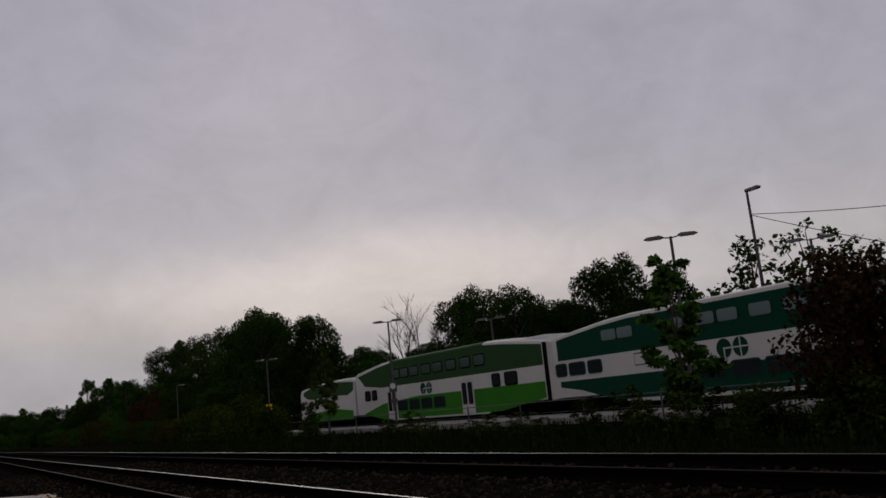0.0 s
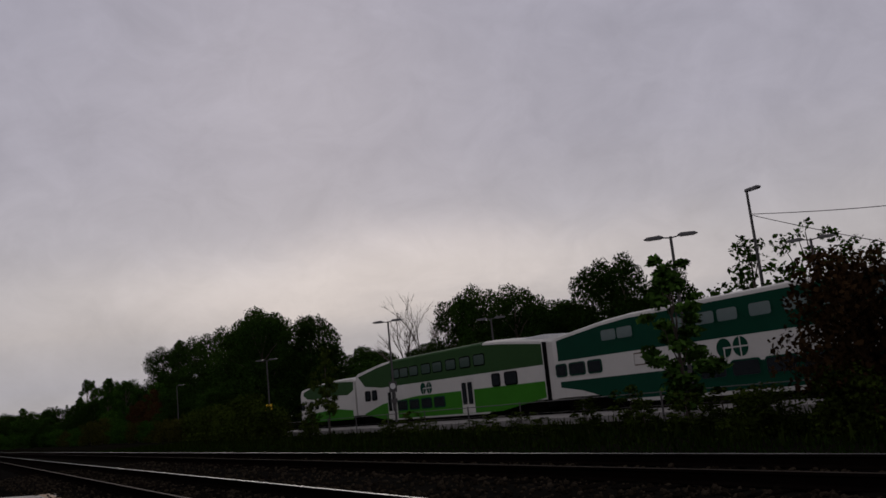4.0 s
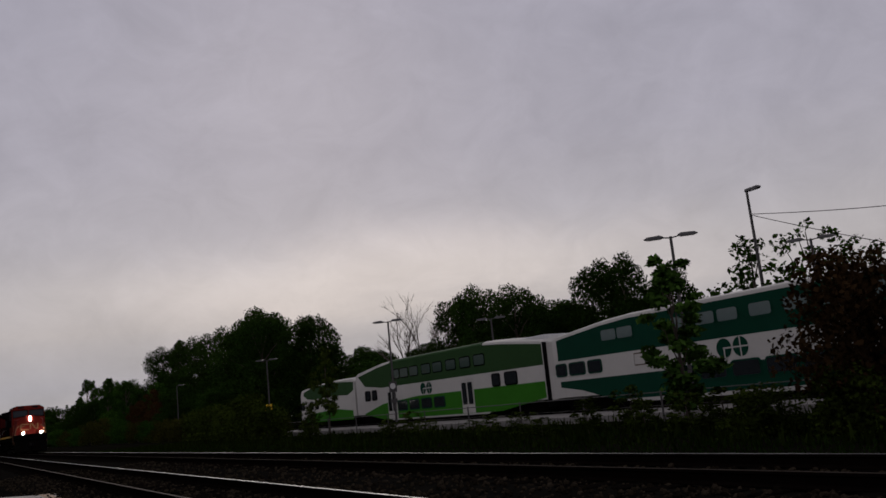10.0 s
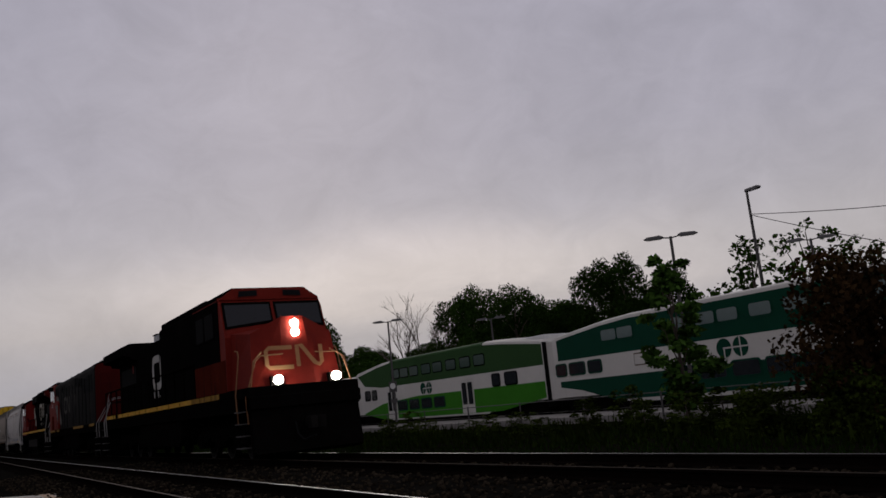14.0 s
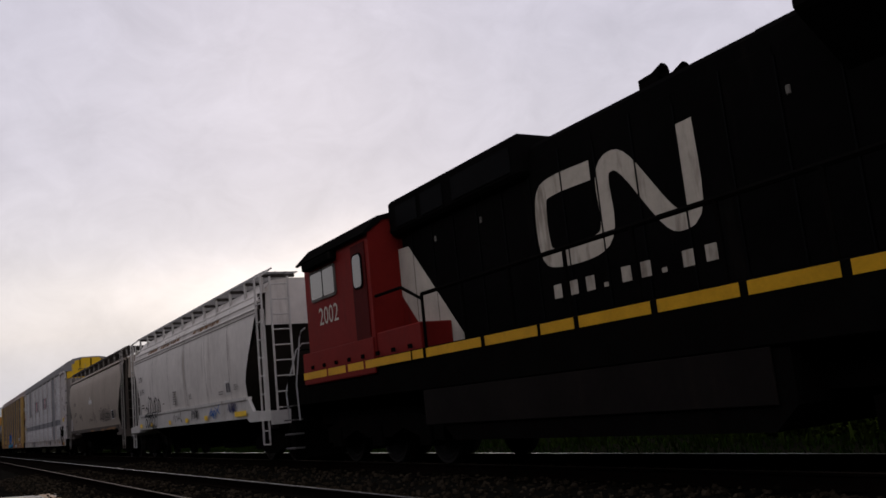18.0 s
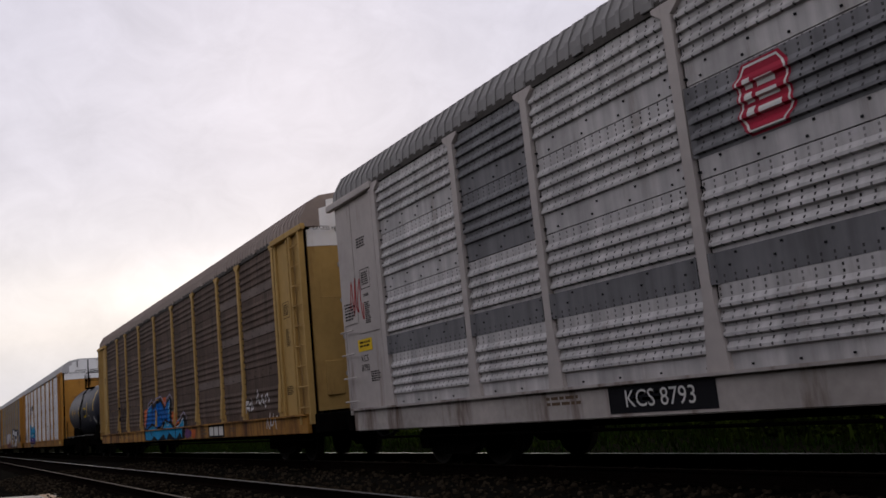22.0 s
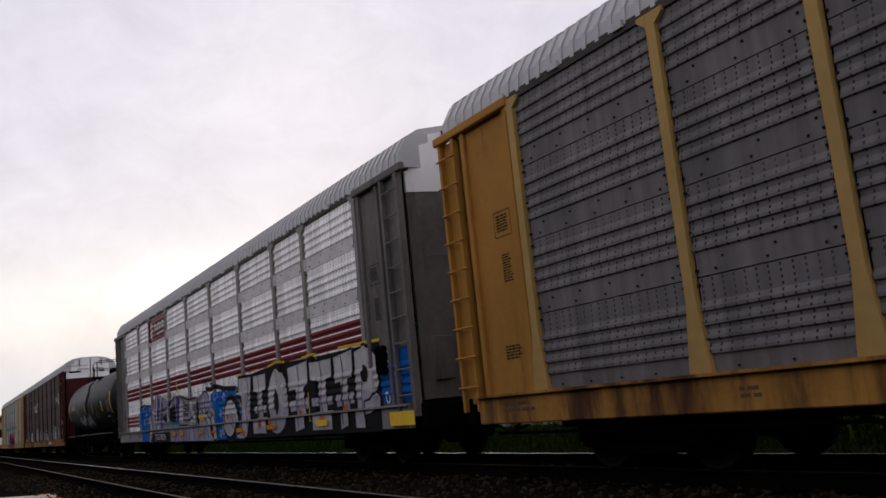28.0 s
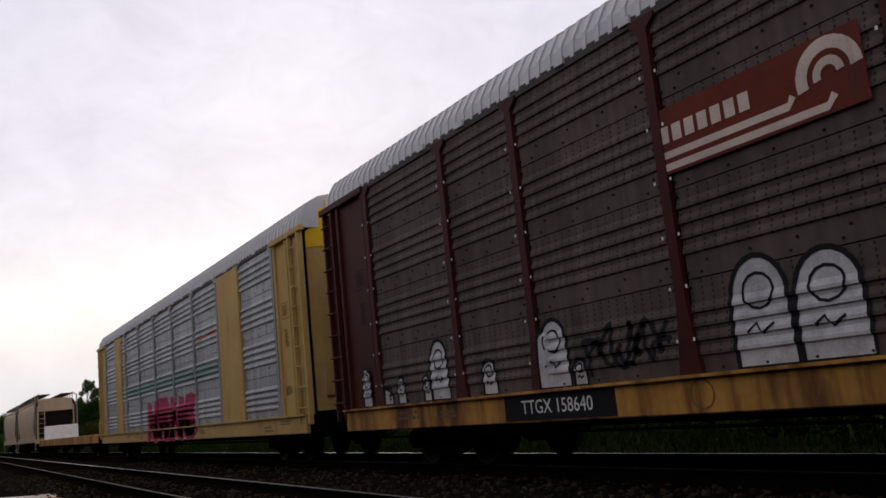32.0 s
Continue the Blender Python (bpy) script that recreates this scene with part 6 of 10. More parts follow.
    painted(t, "patch_plate", M_PATCH, [rect(a + 0.14, b - 0.14, z, z + 0.2) for a, b, z in ((6.8, 8.74, 2.03), (6.8, 8.74, 3.02), (6.8, 8.74, 4.02), (8.74, 11.5, 3.02), (8.74, 11.5, 4.02), (4.12, 6.8, 2.04), (-1.37, 1.37, 3.03))], lift=0.005)
    for x in POSTS:
        bm = bmesh.new()
        prism(bm, [(POST_Y - 0.004, 1.8), (POST_Y - 0.05, 1.16), (POST_Y + 0.02, 1.16)], x - 0.09, x + 0.09, "x")
        part("post_gusset", bm, M_RACKTAN, t)
    end_words(t, "EXCESS HEIGHT CAR", -0.72, 4.95, 0.12, M_BLACKPAINT)
    end_words(t, "EXCESS HEIGHT CAR", 0.58, 4.95, 0.12, M_BLACKPAINT)


def rack_norfolk():
    t = joinup(autorack("silver auto rack with orange-yellow posts and teal graffiti", M_BRIGHTSILVER, M_RACKYELLOW, M_SILLOCHRE, M_RACKYELLOW, M_TOPWHITE, M_ROOFGREY, deep=0.62), -434.4, -461.4)
    # operator's mark: slanted speed bars and a dark block
    painted(t, "operator_mark", M_BLACKPAINT, [[(-6.78, 3.46 + 0.08 * k), (-6.2 + 0.06 * k, 3.42 + 0.08 * k), (-6.16 + 0.06 * k, 3.47 + 0.08 * k), (-6.78, 3.51 + 0.08 * k)] for k in range(5)]
            + [[(-5.85, 3.46), (-5.55, 3.46), (-5.25, 3.55), (-5.2, 3.88), (-5.5, 3.88), (-5.75, 3.8)], [(-5.2, 3.42), (-4.85, 3.42), (-4.72, 3.6), (-4.95, 3.66), (-4.72, 3.82), (-5.1, 3.86), (-5.22, 3.7), (-5.0, 3.58)]], lift=0.006)
    painted(t, "operator_name", M_BLACKPAINT, [rect(-6.88 + 0.135 * k, -6.79 + 0.135 * k, 3.22, 3.33) for k in range(15) if k != 7], lift=0.006)
    body = smooth_line([(-6.92, 1.05), (-6.9, 1.6), (-6.9, 2.3), (-6.62, 2.36), (-6.45, 2.15), (-6.3, 1.95), (-6.1, 2.15), (-5.8, 2.2), (-5.5, 2.05), (-5.2, 2.14), (-4.9, 2.08), (-4.55, 1.85), (-4.45, 1.1), (-4.6, 0.98), (-5.6, 0.98), (-6.7, 0.98)], 4, True)
    tall = smooth_line([(-4.46, 0.9), (-4.48, 1.6), (-4.4, 2.0), (-4.2, 2.2), (-3.92, 2.16), (-3.98, 1.9), (-3.7, 1.96), (-3.5, 1.65), (-3.6, 1.35), (-3.85, 1.25), (-3.6, 1.08), (-3.3, 1.04), (-3.12, 1.3), (-2.98, 1.05), (-3.2, 0.93), (-3.9, 0.94), (-4.2, 0.86)], 4, True)
    painted(t, "graffiti_outline", P_BLACK, [grown(body, 0.05), grown(tall, 0.05)], lift=0.004)
    painted(t, "graffiti_fill", P_TEAL, [body, tall], lift=0.008)
    painted(t, "graffiti_lower", P_PURPLE, [[(a, min(b, 1.42)) for a, b in body], [(a, min(b, 1.36)) for a, b in tall]], lift=0.012)
    painted(t, "graffiti_light", P_SKY, [[(a, 1.95 + (b - 1.95) * 0.6) for a, b in tall if b > 1.8], [(a, 1.9 + (b - 1.9) * 0.6) for a, b in body if b > 1.75]], lift=0.010)
    painted(t, "graffiti_edge", P_BLACK, strokes=[(smooth_line(q, 4), 0.05) for q in ([(-6.3, 1.95), (-6.5, 1.5), (-6.2, 1.15)], [(-6.1, 2.1), (-6.05, 1.6), (-5.75, 1.75), (-5.6, 1.5), (-5.9, 1.3), (-6.0, 1.1)], [(-5.5, 2.05), (-5.45, 1.6), (-5.15, 1.75), (-4.85, 1.65), (-5.1, 1.45), (-5.35, 1.3)], [(-4.3, 1.2), (-4.28, 1.9)])], lift=0.016)
    painted(t, "graffiti_gap", P_WHITE, [smooth_line(q, 3, True) for q in ([(-6.0, 1.62), (-5.7, 1.58), (-5.6, 1.45), (-5.9, 1.5)], [(-5.3, 1.68), (-4.95, 1.6), (-4.75, 1.56), (-5.1, 1.55)], [(-5.75, 1.3), (-5.4, 1.28), (-5.6, 1.2)])], lift=0.018)
    painted(t, "graffiti_hole", P_BLACK, [blob(-3.88, 1.62, 0.14, 0.07, 10)], lift=0.018)
    plate(t, "TTGX  704269", -5.52, 0.8, 0.24, 2.45, 0.28, P_BLACK)
    painted(t, "scrawl", P_BLACK, strokes=[(smooth_line([(-11.3, 1.1), (-11.2, 1.9), (-11.0, 1.3), (-10.8, 2.0), (-10.6, 1.2), (-10.35, 2.1), (-10.2, 1.2), (-9.9, 2.15), (-9.75, 1.1), (-9.5, 2.1), (-9.35, 1.0)], 4), 0.055),
                                           (smooth_line([(-11.1, 1.1), (-10.9, 1.5), (-10.6, 1.2), (-10.3, 1.6), (-10.0, 1.2)], 4), 0.04), (scrawl(-8.6, -7.3, 1.3, 1.75, 21, 9), 0.035), (scrawl(-3.45, -2.75, 1.65, 1.95, 22, 8), 0.025), (scrawl(-3.4, -2.8, 1.35, 1.62, 23, 8), 0.025), (scrawl(-3.3, -2.6, 1.4, 1.9, 24, 6), 0.02)], lift=0.004)
    painted(t, "pale_scrawl", P_WHITE, strokes=[(scrawl(4.4, 6.4, 1.15, 1.8, 25, 9), 0.04), (scrawl(6.9, 8.4, 1.15, 2.1, 26, 8), 0.035), (scrawl(9.0, 11.2, 1.15, 2.0, 27, 12), 0.03)], lift=0.004)
    painted(t, "red_scrawl", P_RED, strokes=[([(-1.45, 2.05), (-1.0, 2.2), (-0.72, 2.12), (-0.4, 2.25)], 0.022), ([(-1.0, 2.2), (-1.02, 1.85)], 0.022), ([(-0.6, 2.15), (-0.55, 1.8)], 0.022)], lift=0.004)
    bm = bmesh.new()
    patch(bm, rect(12.0, 12.3, 2.88, 3.0), -1.497)
    part("paper_label", bm, M_WHITEPAINT, t, "small white paper label")
    rack_bolts(t, P_BLACK)
    end_words(t, "EXCESS HEIGHT CAR", -0.75, 4.96, 0.125, M_BLACKPAINT)
    end_words(t, "EXCESS HEIGHT CAR", 0.58, 4.98, 0.125, M_BLACKPAINT)
    end_words(t, "TTGX\n704269", 0.7, 4.33, 0.18, M_STENCIL)
    end_stencils(t, M_STENCIL, [(-0.95, 3.53, 0.8, 0.06, 1), (-1.1, 3.0, 0.4, 0.2, 3), (0.55, 2.0, 0.25, 0.1, 2), (-0.3, 1.6, 0.3, 0.06, 1)])
    painted(t, "sill_label", M_YELLOWTAPE, [rect(11.9, 12.35, 0.78, 0.94)], flat=SILL_Y - 0.006)
    painted(t, "pale_mark", P_WHITE, strokes=[(scrawl(12.85, 13.2, 1.75, 2.0, 91, 7), 0.02), (scrawl(12.0, 12.4, 1.5, 1.7, 92, 7), 0.02)], flat=-1.5)


def rack_grey():
    t = joinup(autorack("weathered grey auto rack with yellow posts and graffiti", M_GREYBROWN, M_RACKTAN, M_SILLYELLOW, M_RACKYELLOW, M_TOPWHITE, M_ROOFGREY, deep=0.62), -462.9, -489.9)
    L = letters(1.6, 8.9, 0.8, 2.35, 5, 52, 0.05, 0.08)
    painted(t, "graffiti_ground", P_BLACK, [grown(p, 0.16) for p in L], lift=0.004)
    painted(t, "graffiti_fill", P_WHITE, [grown(p, -0.06) for p in L], lift=0.008)
    painted(t, "graffiti_hole", P_BLACK, [blob(2.3 + 1.45 * k, 1.55, 0.2, 0.32, 12, 0.4, k) for k in range(5)], lift=0.012)
    painted(t, "red_piece", mat("dark_red_spray_paint", (0.11, 0.03, 0.035), 0.6, var=0.25), [rect(-4.0, 1.2, 0.72, 1.3)], lift=0.003)
    painted(t, "graffiti_edge", P_BLACK, strokes=[(p + [p[0]], 0.08) for p in L], lift=0.014)
    L2 = letters(-4.3, 1.2, 1.15, 2.1, 6, 53, 0.05)
    painted(t, "pale_piece", P_SILVER, [grown(p, 0.02) for p in L2], lift=0.006)
    rack_bolts(t, P_BLACK)
    end_words(t, "EXCESS HEIGHT CAR", -0.75, 4.96, 0.125, M_BLACKPAINT)
    boxes("hand_brake", M_BLACKSTEEL, t, (12.0, 12.32, -1.62, -1.5, 1.2, 1.75), bevel=0.04)


def rack_mexican():
    t = joinup(autorack("silver auto rack with red stripes and large silver graffiti", M_WHITESCREEN, M_RACKGREY, M_RACKGREY, M_GREYEND, M_TOPWHITE, M_ROOFGREY, deep=0.55), -491.2, -518.1)
    painted(t, "grey_band", mat("grey_band_paint", (0.58, 0.57, 0.565), 0.6, var=0.16, dirt=(0.36, 0.35, 0.34), dirt_amount=0.25), [rect(a + 0.09, b - 0.09, z0, z1) for a, b in zip(POSTS, POSTS[1:]) for z0, z1 in ((3.0, 3.25), (4.0, 4.25))], lift=0.003)
    for z in (2.25, 2.41, 2.57):
        painted(t, "red_stripe", P_STRIPERED, [rect(a + 0.11, b - 0.11, z - 0.012, z + 0.122) for a, b in zip(POSTS, POSTS[1:])], lift=0.004)
    painted(t, "low_red_stripe", P_STRIPERED, [rect(-11.4, -8.85, z, z + 0.1) for z in (1.24, 1.385, 1.53)], lift=0.004)
    d = painted(t, "name_panel", mat("maroon_panel", (0.13, 0.015, 0.03), 0.5, var=0.1), [rect(-6.7, -4.22, 4.12, 4.92)], lift=0.005)
    painted(d, "operator_mark", M_WHITEPAINT, [[(-6.55, 4.25), (-6.3, 4.2), (-6.25, 4.34), (-6.4, 4.42), (-6.2, 4.5), (-6.35, 4.62), (-6.15, 4.68), (-6.4, 4.8), (-6.6, 4.7), (-6.45, 4.55), (-6.62, 4.45)]] + [rect(-5.95 + 0.2 * k, -5.8 + 0.2 * k, 4.48, 4.66 + 0.06 * (k % 3 == 0)) for k in range(8)] + [rect(-5.5 + 0.12 * k, -5.42 + 0.12 * k, 4.3, 4.36) for k in range(9)], lift=0.012)
    # large piece along the lower half: block letters on a black ground between blue fields, a wilder piece behind
    def wavy(x0, x1, z0, z1, seed, amp=0.08):
        r = random.Random(seed)
        n = max(4, int((x1 - x0) / 0.4))
        return [(x0, z0), (x1, z0)] + [(x1 - (x1 - x0) * k / n, z1 + r.uniform(-amp, amp)) for k in range(n + 1)]
    painted(t, "graffiti_blue", P_BLUE, [[(-8.55, 0.66), (-6.75, 0.66), (-6.7, 1.5), (-6.75, 1.86), (-7.6, 1.9), (-8.5, 1.93), (-8.95, 1.78), (-9.1, 1.3), (-8.95, 1.0), (-8.6, 1.02)], wavy(0.85, 3.7, 0.62, 1.9, 2, 0.03), rect(11.9, 13.2, 1.1, 2.0)], lift=0.004)
    painted(t, "graffiti_rim", P_BLACK, strokes=[(smooth_line([(-8.95, 1.8), (-8.5, 1.96), (-7.6, 1.93), (-6.72, 1.9)], 4), 0.06), ([(-8.55, 1.9), (-8.42, 1.05)], 0.025), (smooth_line([(0.4, 2.06), (0.9, 2.02), (1.5, 2.06), (2.3, 1.96), (3.4, 1.9)], 4), 0.13)], lift=0.008)
    painted(t, "graffiti_dot", P_WHITE, strokes=[(smooth_line(blob(x, z, 0.07, 0.09, 8), 2, True) + [blob(x, z, 0.07, 0.09, 8)[0]], 0.03) for x, z in ((-8.9, 1.5), (-8.5, 1.8), (-7.9, 1.6), (-7.3, 1.75), (-8.8, 1.2), (-7.5, 1.4), (-8.3, 1.35), (1.5, 1.78), (2.2, 1.75), (1.15, 1.55), (1.85, 1.32), (2.2, 0.85), (1.95, 0.78), (3.35, 1.83), (12.3, 1.9), (12.7, 1.5), (12.2, 1.2))], lift=0.008)
    # the wilder piece: pale letters with black rims, violet and black between them
    painted(t, "graffiti_base", P_LILAC, [[(-7.25, 0.64), (1.62, 0.6), (1.45, 1.2), (1.0, 1.5), (0.75, 1.75), (0.3, 1.98), (-0.4, 1.9), (-1.4, 1.92), (-2.75, 2.06), (-3.45, 2.06), (-4.1, 1.9), (-5.1, 2.1), (-5.9, 2.26), (-6.35, 2.16), (-6.75, 1.95), (-6.8, 1.62), (-7.3, 1.3)]], lift=0.009)
    painted(t, "graffiti_dark", P_BLACK, [smooth_line(q, 3, True) for q in ([(-4.0, 1.6), (-3.6, 1.72), (-3.36, 1.76), (-3.3, 1.2), (-3.9, 1.26)], [(-5.2, 1.42), (-4.75, 1.52), (-4.4, 1.45), (-4.5, 1.26), (-5.0, 1.3)], [(-3.25, 1.8), (-3.05, 1.8), (-3.05, 1.5), (-3.2, 1.5)], [(-1.7, 1.95), (-1.5, 1.85), (-1.62, 1.1), (-1.8, 1.15)], [(-0.6, 1.85), (-0.4, 1.6), (-0.5, 1.05), (-0.7, 1.2)], [(0.9, 1.2), (1.15, 1.25), (1.35, 0.9), (1.1, 0.7)])], lift=0.012)
    painted(t, "graffiti_violet", P_PURPLE, [[(-3.3, 2.04), (-2.75, 2.06), (-2.95, 1.12), (-3.3, 1.2), (-3.1, 1.5), (-3.1, 1.75)], [(-5.87, 2.15), (-5.69, 2.02), (-5.82, 1.51), (-5.98, 1.26), (-6.08, 1.6)], [(-5.25, 2.02), (-5.07, 1.74), (-5.26, 1.51), (-5.31, 1.02), (-5.58, 1.1)], [(-0.05, 1.8), (0.2, 1.86), (0.16, 1.5), (-0.02, 1.45)]], lift=0.014)
    wild = [[(-6.16, 2.28), (-5.9, 2.26), (-6.08, 1.47), (-5.99, 1.16), (-5.69, 1.5), (-5.5, 2.17), (-5.22, 2.16), (-5.54, 1.54), (-5.8, 0.98), (-6.24, 1.08), (-6.36, 1.57)],
            [(-6.62, 2.05), (-6.33, 2.1), (-6.41, 1.45), (-6.69, 1.67)],
            smooth_line([(-7.2, 1.5), (-6.85, 1.55), (-6.6, 1.05), (-6.4, 0.72), (-6.9, 0.7), (-7.22, 1.0)], 3, True),
            [(-5.23, 1.64), (-4.11, 1.82), (-4.07, 1.44), (-3.92, 1.26), (-4.31, 1.18), (-4.47, 1.55), (-5.18, 1.44)],
            [(-4.02, 1.89), (-3.49, 2.02), (-3.5, 1.81), (-3.99, 1.66)],
            [(-2.74, 2.02), (-1.72, 1.86), (-1.74, 1.68), (-2.3, 1.8), (-2.26, 1.62), (-1.78, 1.58), (-1.8, 1.44), (-2.28, 1.46), (-2.24, 1.28), (-1.84, 1.24), (-1.84, 1.1), (-2.9, 1.12)],
            [(-1.42, 1.86), (-0.7, 1.86), (-0.62, 1.62), (-1.0, 1.6), (-0.72, 1.36), (-0.78, 1.06), (-1.3, 1.06), (-1.55, 1.22), (-1.1, 1.3), (-1.35, 1.56)],
            smooth_line([(0.95, 1.28), (1.28, 1.3), (1.5, 1.05), (1.58, 0.66), (1.3, 0.64), (1.2, 0.95)], 3, True)]
    painted(t, "graffiti_letter", P_SILVER, wild, lift=0.016)
    painted(t, "graffiti_head", P_LILAC, [blob(0.28, 1.68, 0.52, 0.32, 20)], lift=0.016)
    painted(t, "graffiti_trunk", P_PALELILAC, [smooth_line([(0.04, 1.8), (0.28, 1.8), (0.3, 1.5), (0.8, 1.15), (1.04, 0.75), (0.74, 0.68), (0.55, 1.0), (0.06, 1.38)], 3, True)], lift=0.019)
    painted(t, "graffiti_rim", P_BLACK, strokes=[(p + [p[0]], 0.06) for p in wild] + [(q + [q[0]], 0.022) for q in (grown(p, -0.09) for p in wild[3:7])] + [(blob(0.28, 1.68, 0.52, 0.32, 20)[:19], 0.04), (smooth_line([(0.3, 1.8), (0.3, 1.5), (0.8, 1.15), (1.04, 0.75)], 3), 0.05), (smooth_line([(0.06, 1.8), (0.06, 1.38), (0.55, 1.0), (0.74, 0.68)], 3), 0.05), ([(-7.25, 1.01), (-5.0, 1.03), (-2.6, 1.03), (1.5, 1.03)], 0.05)]
            + [([(x, 1.02), (x + 0.05, 0.82), (x + 0.02, 0.64)], 0.035) for x in (-6.1, -4.0, -3.3, -2.9, -2.2, -1.9, -1.5, -0.9, -0.4, 0.3)] + [([(x, 2.0 - 0.01 * k), (x + 0.06, 1.6), (x + 0.02, 1.45)], 0.03) for k, x in enumerate((-1.15, -0.3, -0.9, -2.5))] + [([(-6.66 + 0.01 * k, 1.75 + 0.09 * k), (-6.36, 1.72 + 0.09 * k)], 0.02) for k in range(4)], lift=0.023)
    painted(t, "graffiti_tag", mat("aqua_spray_paint", (0.07, 0.22, 0.24), 0.85, spec=0.06, var=0.25, scale=1.2), strokes=[(q, 0.07) for x in (-5.05, -4.65, -4.2, -3.75, -3.35, -2.98) for q in ([(x - 0.17, 1.2), (x + 0.17, 1.19)], [(x, 1.2), (x - 0.02, 1.03)])], lift=0.025)
    painted(t, "graffiti_claw", P_YELLOW, [smooth_line(q, 3, True) for q in ([(-0.42, 1.38), (-0.32, 1.18), (0.1, 1.22), (0.2, 1.4), (0.0, 1.3), (-0.2, 1.28)], [(1.25, 1.45), (1.42, 1.4), (1.42, 1.2), (1.34, 1.32)], [(-6.95, 1.5), (-6.86, 1.2), (-7.0, 1.28)], [(-3.05, 2.42), (-2.95, 2.45), (-2.8, 2.02), (-2.86, 2.0)])], lift=0.027)
    # block letters on a black ground with a thin yellow glow
    painted(t, "graffiti_ground", P_BLACK, [[(3.45, 1.55), (3.75, 1.5), (3.9, 0.62), (12.0, 0.64), (12.0, 2.18), (9.0, 2.2), (6.4, 2.26), (4.7, 2.17), (3.55, 2.19)], blob(2.87, 1.16, 0.74, 0.62, 24)], lift=0.008)
    painted(t, "graffiti_glow", P_YELLOW, strokes=[([(3.48, 2.2), (4.0, 2.22)], 0.03), ([(4.5, 2.22), (5.2, 2.24)], 0.025), ([(5.9, 2.24), (6.6, 2.3), (7.1, 2.26)], 0.05), ([(8.2, 2.25), (9.0, 2.26), (9.06, 1.95)], 0.05), ([(10.2, 2.26), (12.05, 2.22)], 0.05), (blob(2.87, 1.16, 0.76, 0.63, 24)[10:15], 0.04), (blob(3.1, 1.16, 0.72, 0.6, 24)[1:4], 0.04), ([(8.6, 1.5), (8.6, 0.9)], 0.04)], lift=0.011)
    hook = [(3.62, 2.14), (4.66, 2.12), (4.54, 1.4), (4.46, 0.95), (4.28, 0.66), (4.0, 0.6), (3.5, 0.62), (3.3, 0.86), (3.62, 0.74), (3.86, 0.82), (3.92, 1.1), (4.0, 1.66), (3.36, 1.72), (3.34, 1.78), (3.58, 1.8)]
    serif = [(0.0, 1.0), (1.0, 1.0), (1.0, 0.72), (0.72, 0.7), (0.7, 0.28), (1.0, 0.28), (1.0, 0.0), (0.0, 0.0), (0.0, 0.26), (0.3, 0.28), (0.32, 0.7), (0.0, 0.72)]
    round_ = [(0.5, 1.05), (0.9, 0.85), (1.0, 0.5), (0.9, 0.12), (0.5, -0.02), (0.12, 0.1), (0.0, 0.5), (0.12, 0.85)]
    tee = [(-0.05, 1.0), (1.05, 1.05), (1.02, 0.68), (0.74, 0.66), (0.76, 0.05), (0.3, 0.0), (0.34, 0.64), (-0.02, 0.62)]
    pot = [(0.0, 0.0), (0.02, 1.0), (0.6, 1.06), (1.0, 0.85), (0.98, 0.5), (0.66, 0.36), (0.44, 0.34), (0.42, 0.0)]
    big = [hook] + [[(x0 + w * p[0], 0.7 + 1.42 * p[1]) for p in form] for x0, w, form in ((4.82, 0.95, serif), (5.9, 1.35, smooth_line(round_, 3, True)), (7.35, 1.25, tee), (8.75, 1.05, serif), (9.95, 0.85, tee), (10.9, 1.05, pot))]
    painted(t, "graffiti_fill", P_SILVER, big, lift=0.015)
    painted(t, "graffiti_shade", P_PALELILAC, [[(4.06, 1.66), (4.4, 1.75), (4.54, 1.4), (4.46, 0.95), (4.28, 0.68), (4.0, 0.62), (3.52, 0.64), (3.38, 0.8), (3.64, 0.72), (3.9, 0.82), (3.97, 1.1)]] + [[(a, 0.7 + (b - 0.7) * 0.48) for a, b in grown(p, -0.05)] for p in big[1:]], lift=0.019)
    painted(t, "graffiti_edge", P_BLACK, strokes=[(p + [p[0]], 0.05) for p in big], lift=0.022)
    painted(t, "graffiti_crack", P_BLACK, strokes=[([(x, 2.1), (x + 0.08, 1.7), (x - 0.04, 1.3), (x + 0.05, 0.8)], 0.03) for x in (4.35, 5.2, 6.5, 7.9, 9.2, 10.3, 11.3)], lift=0.025)
    painted(t, "graffiti_hole", P_BLACK, [blob(6.55, 1.4, 0.24, 0.3, 12), blob(11.45, 1.68, 0.16, 0.16, 10)], lift=0.025)
    painted(t, "graffiti_round", P_SILVER, [blob(2.85, 1.16, 0.57, 0.46, 24)], lift=0.026)
    painted(t, "graffiti_round_shade", P_PALELILAC, [blob(2.85, 1.02, 0.5, 0.29, 24)], lift=0.029)
    painted(t, "graffiti_line", P_BLACK, strokes=[([(1.7, 1.03), (4.5, 1.03)], 0.03), ([(4.8, 1.03), (11.9, 1.03)], 0.03), ([(2.85, 1.2), (3.05, 1.0), (3.3, 0.86), (3.6, 0.7)], 0.03)], lift=0.031)
    painted(t, "graffiti_mark", P_ORANGE, [blob(x, z, 0.1, 0.08, 7, 0.6, k) for k, (x, z) in enumerate(((2.5, 1.2), (4.05, 0.72), (5.3, 0.95), (6.1, 0.98), (8.0, 1.1), (9.3, 0.92), (10.4, 1.1)))], lift=0.033)
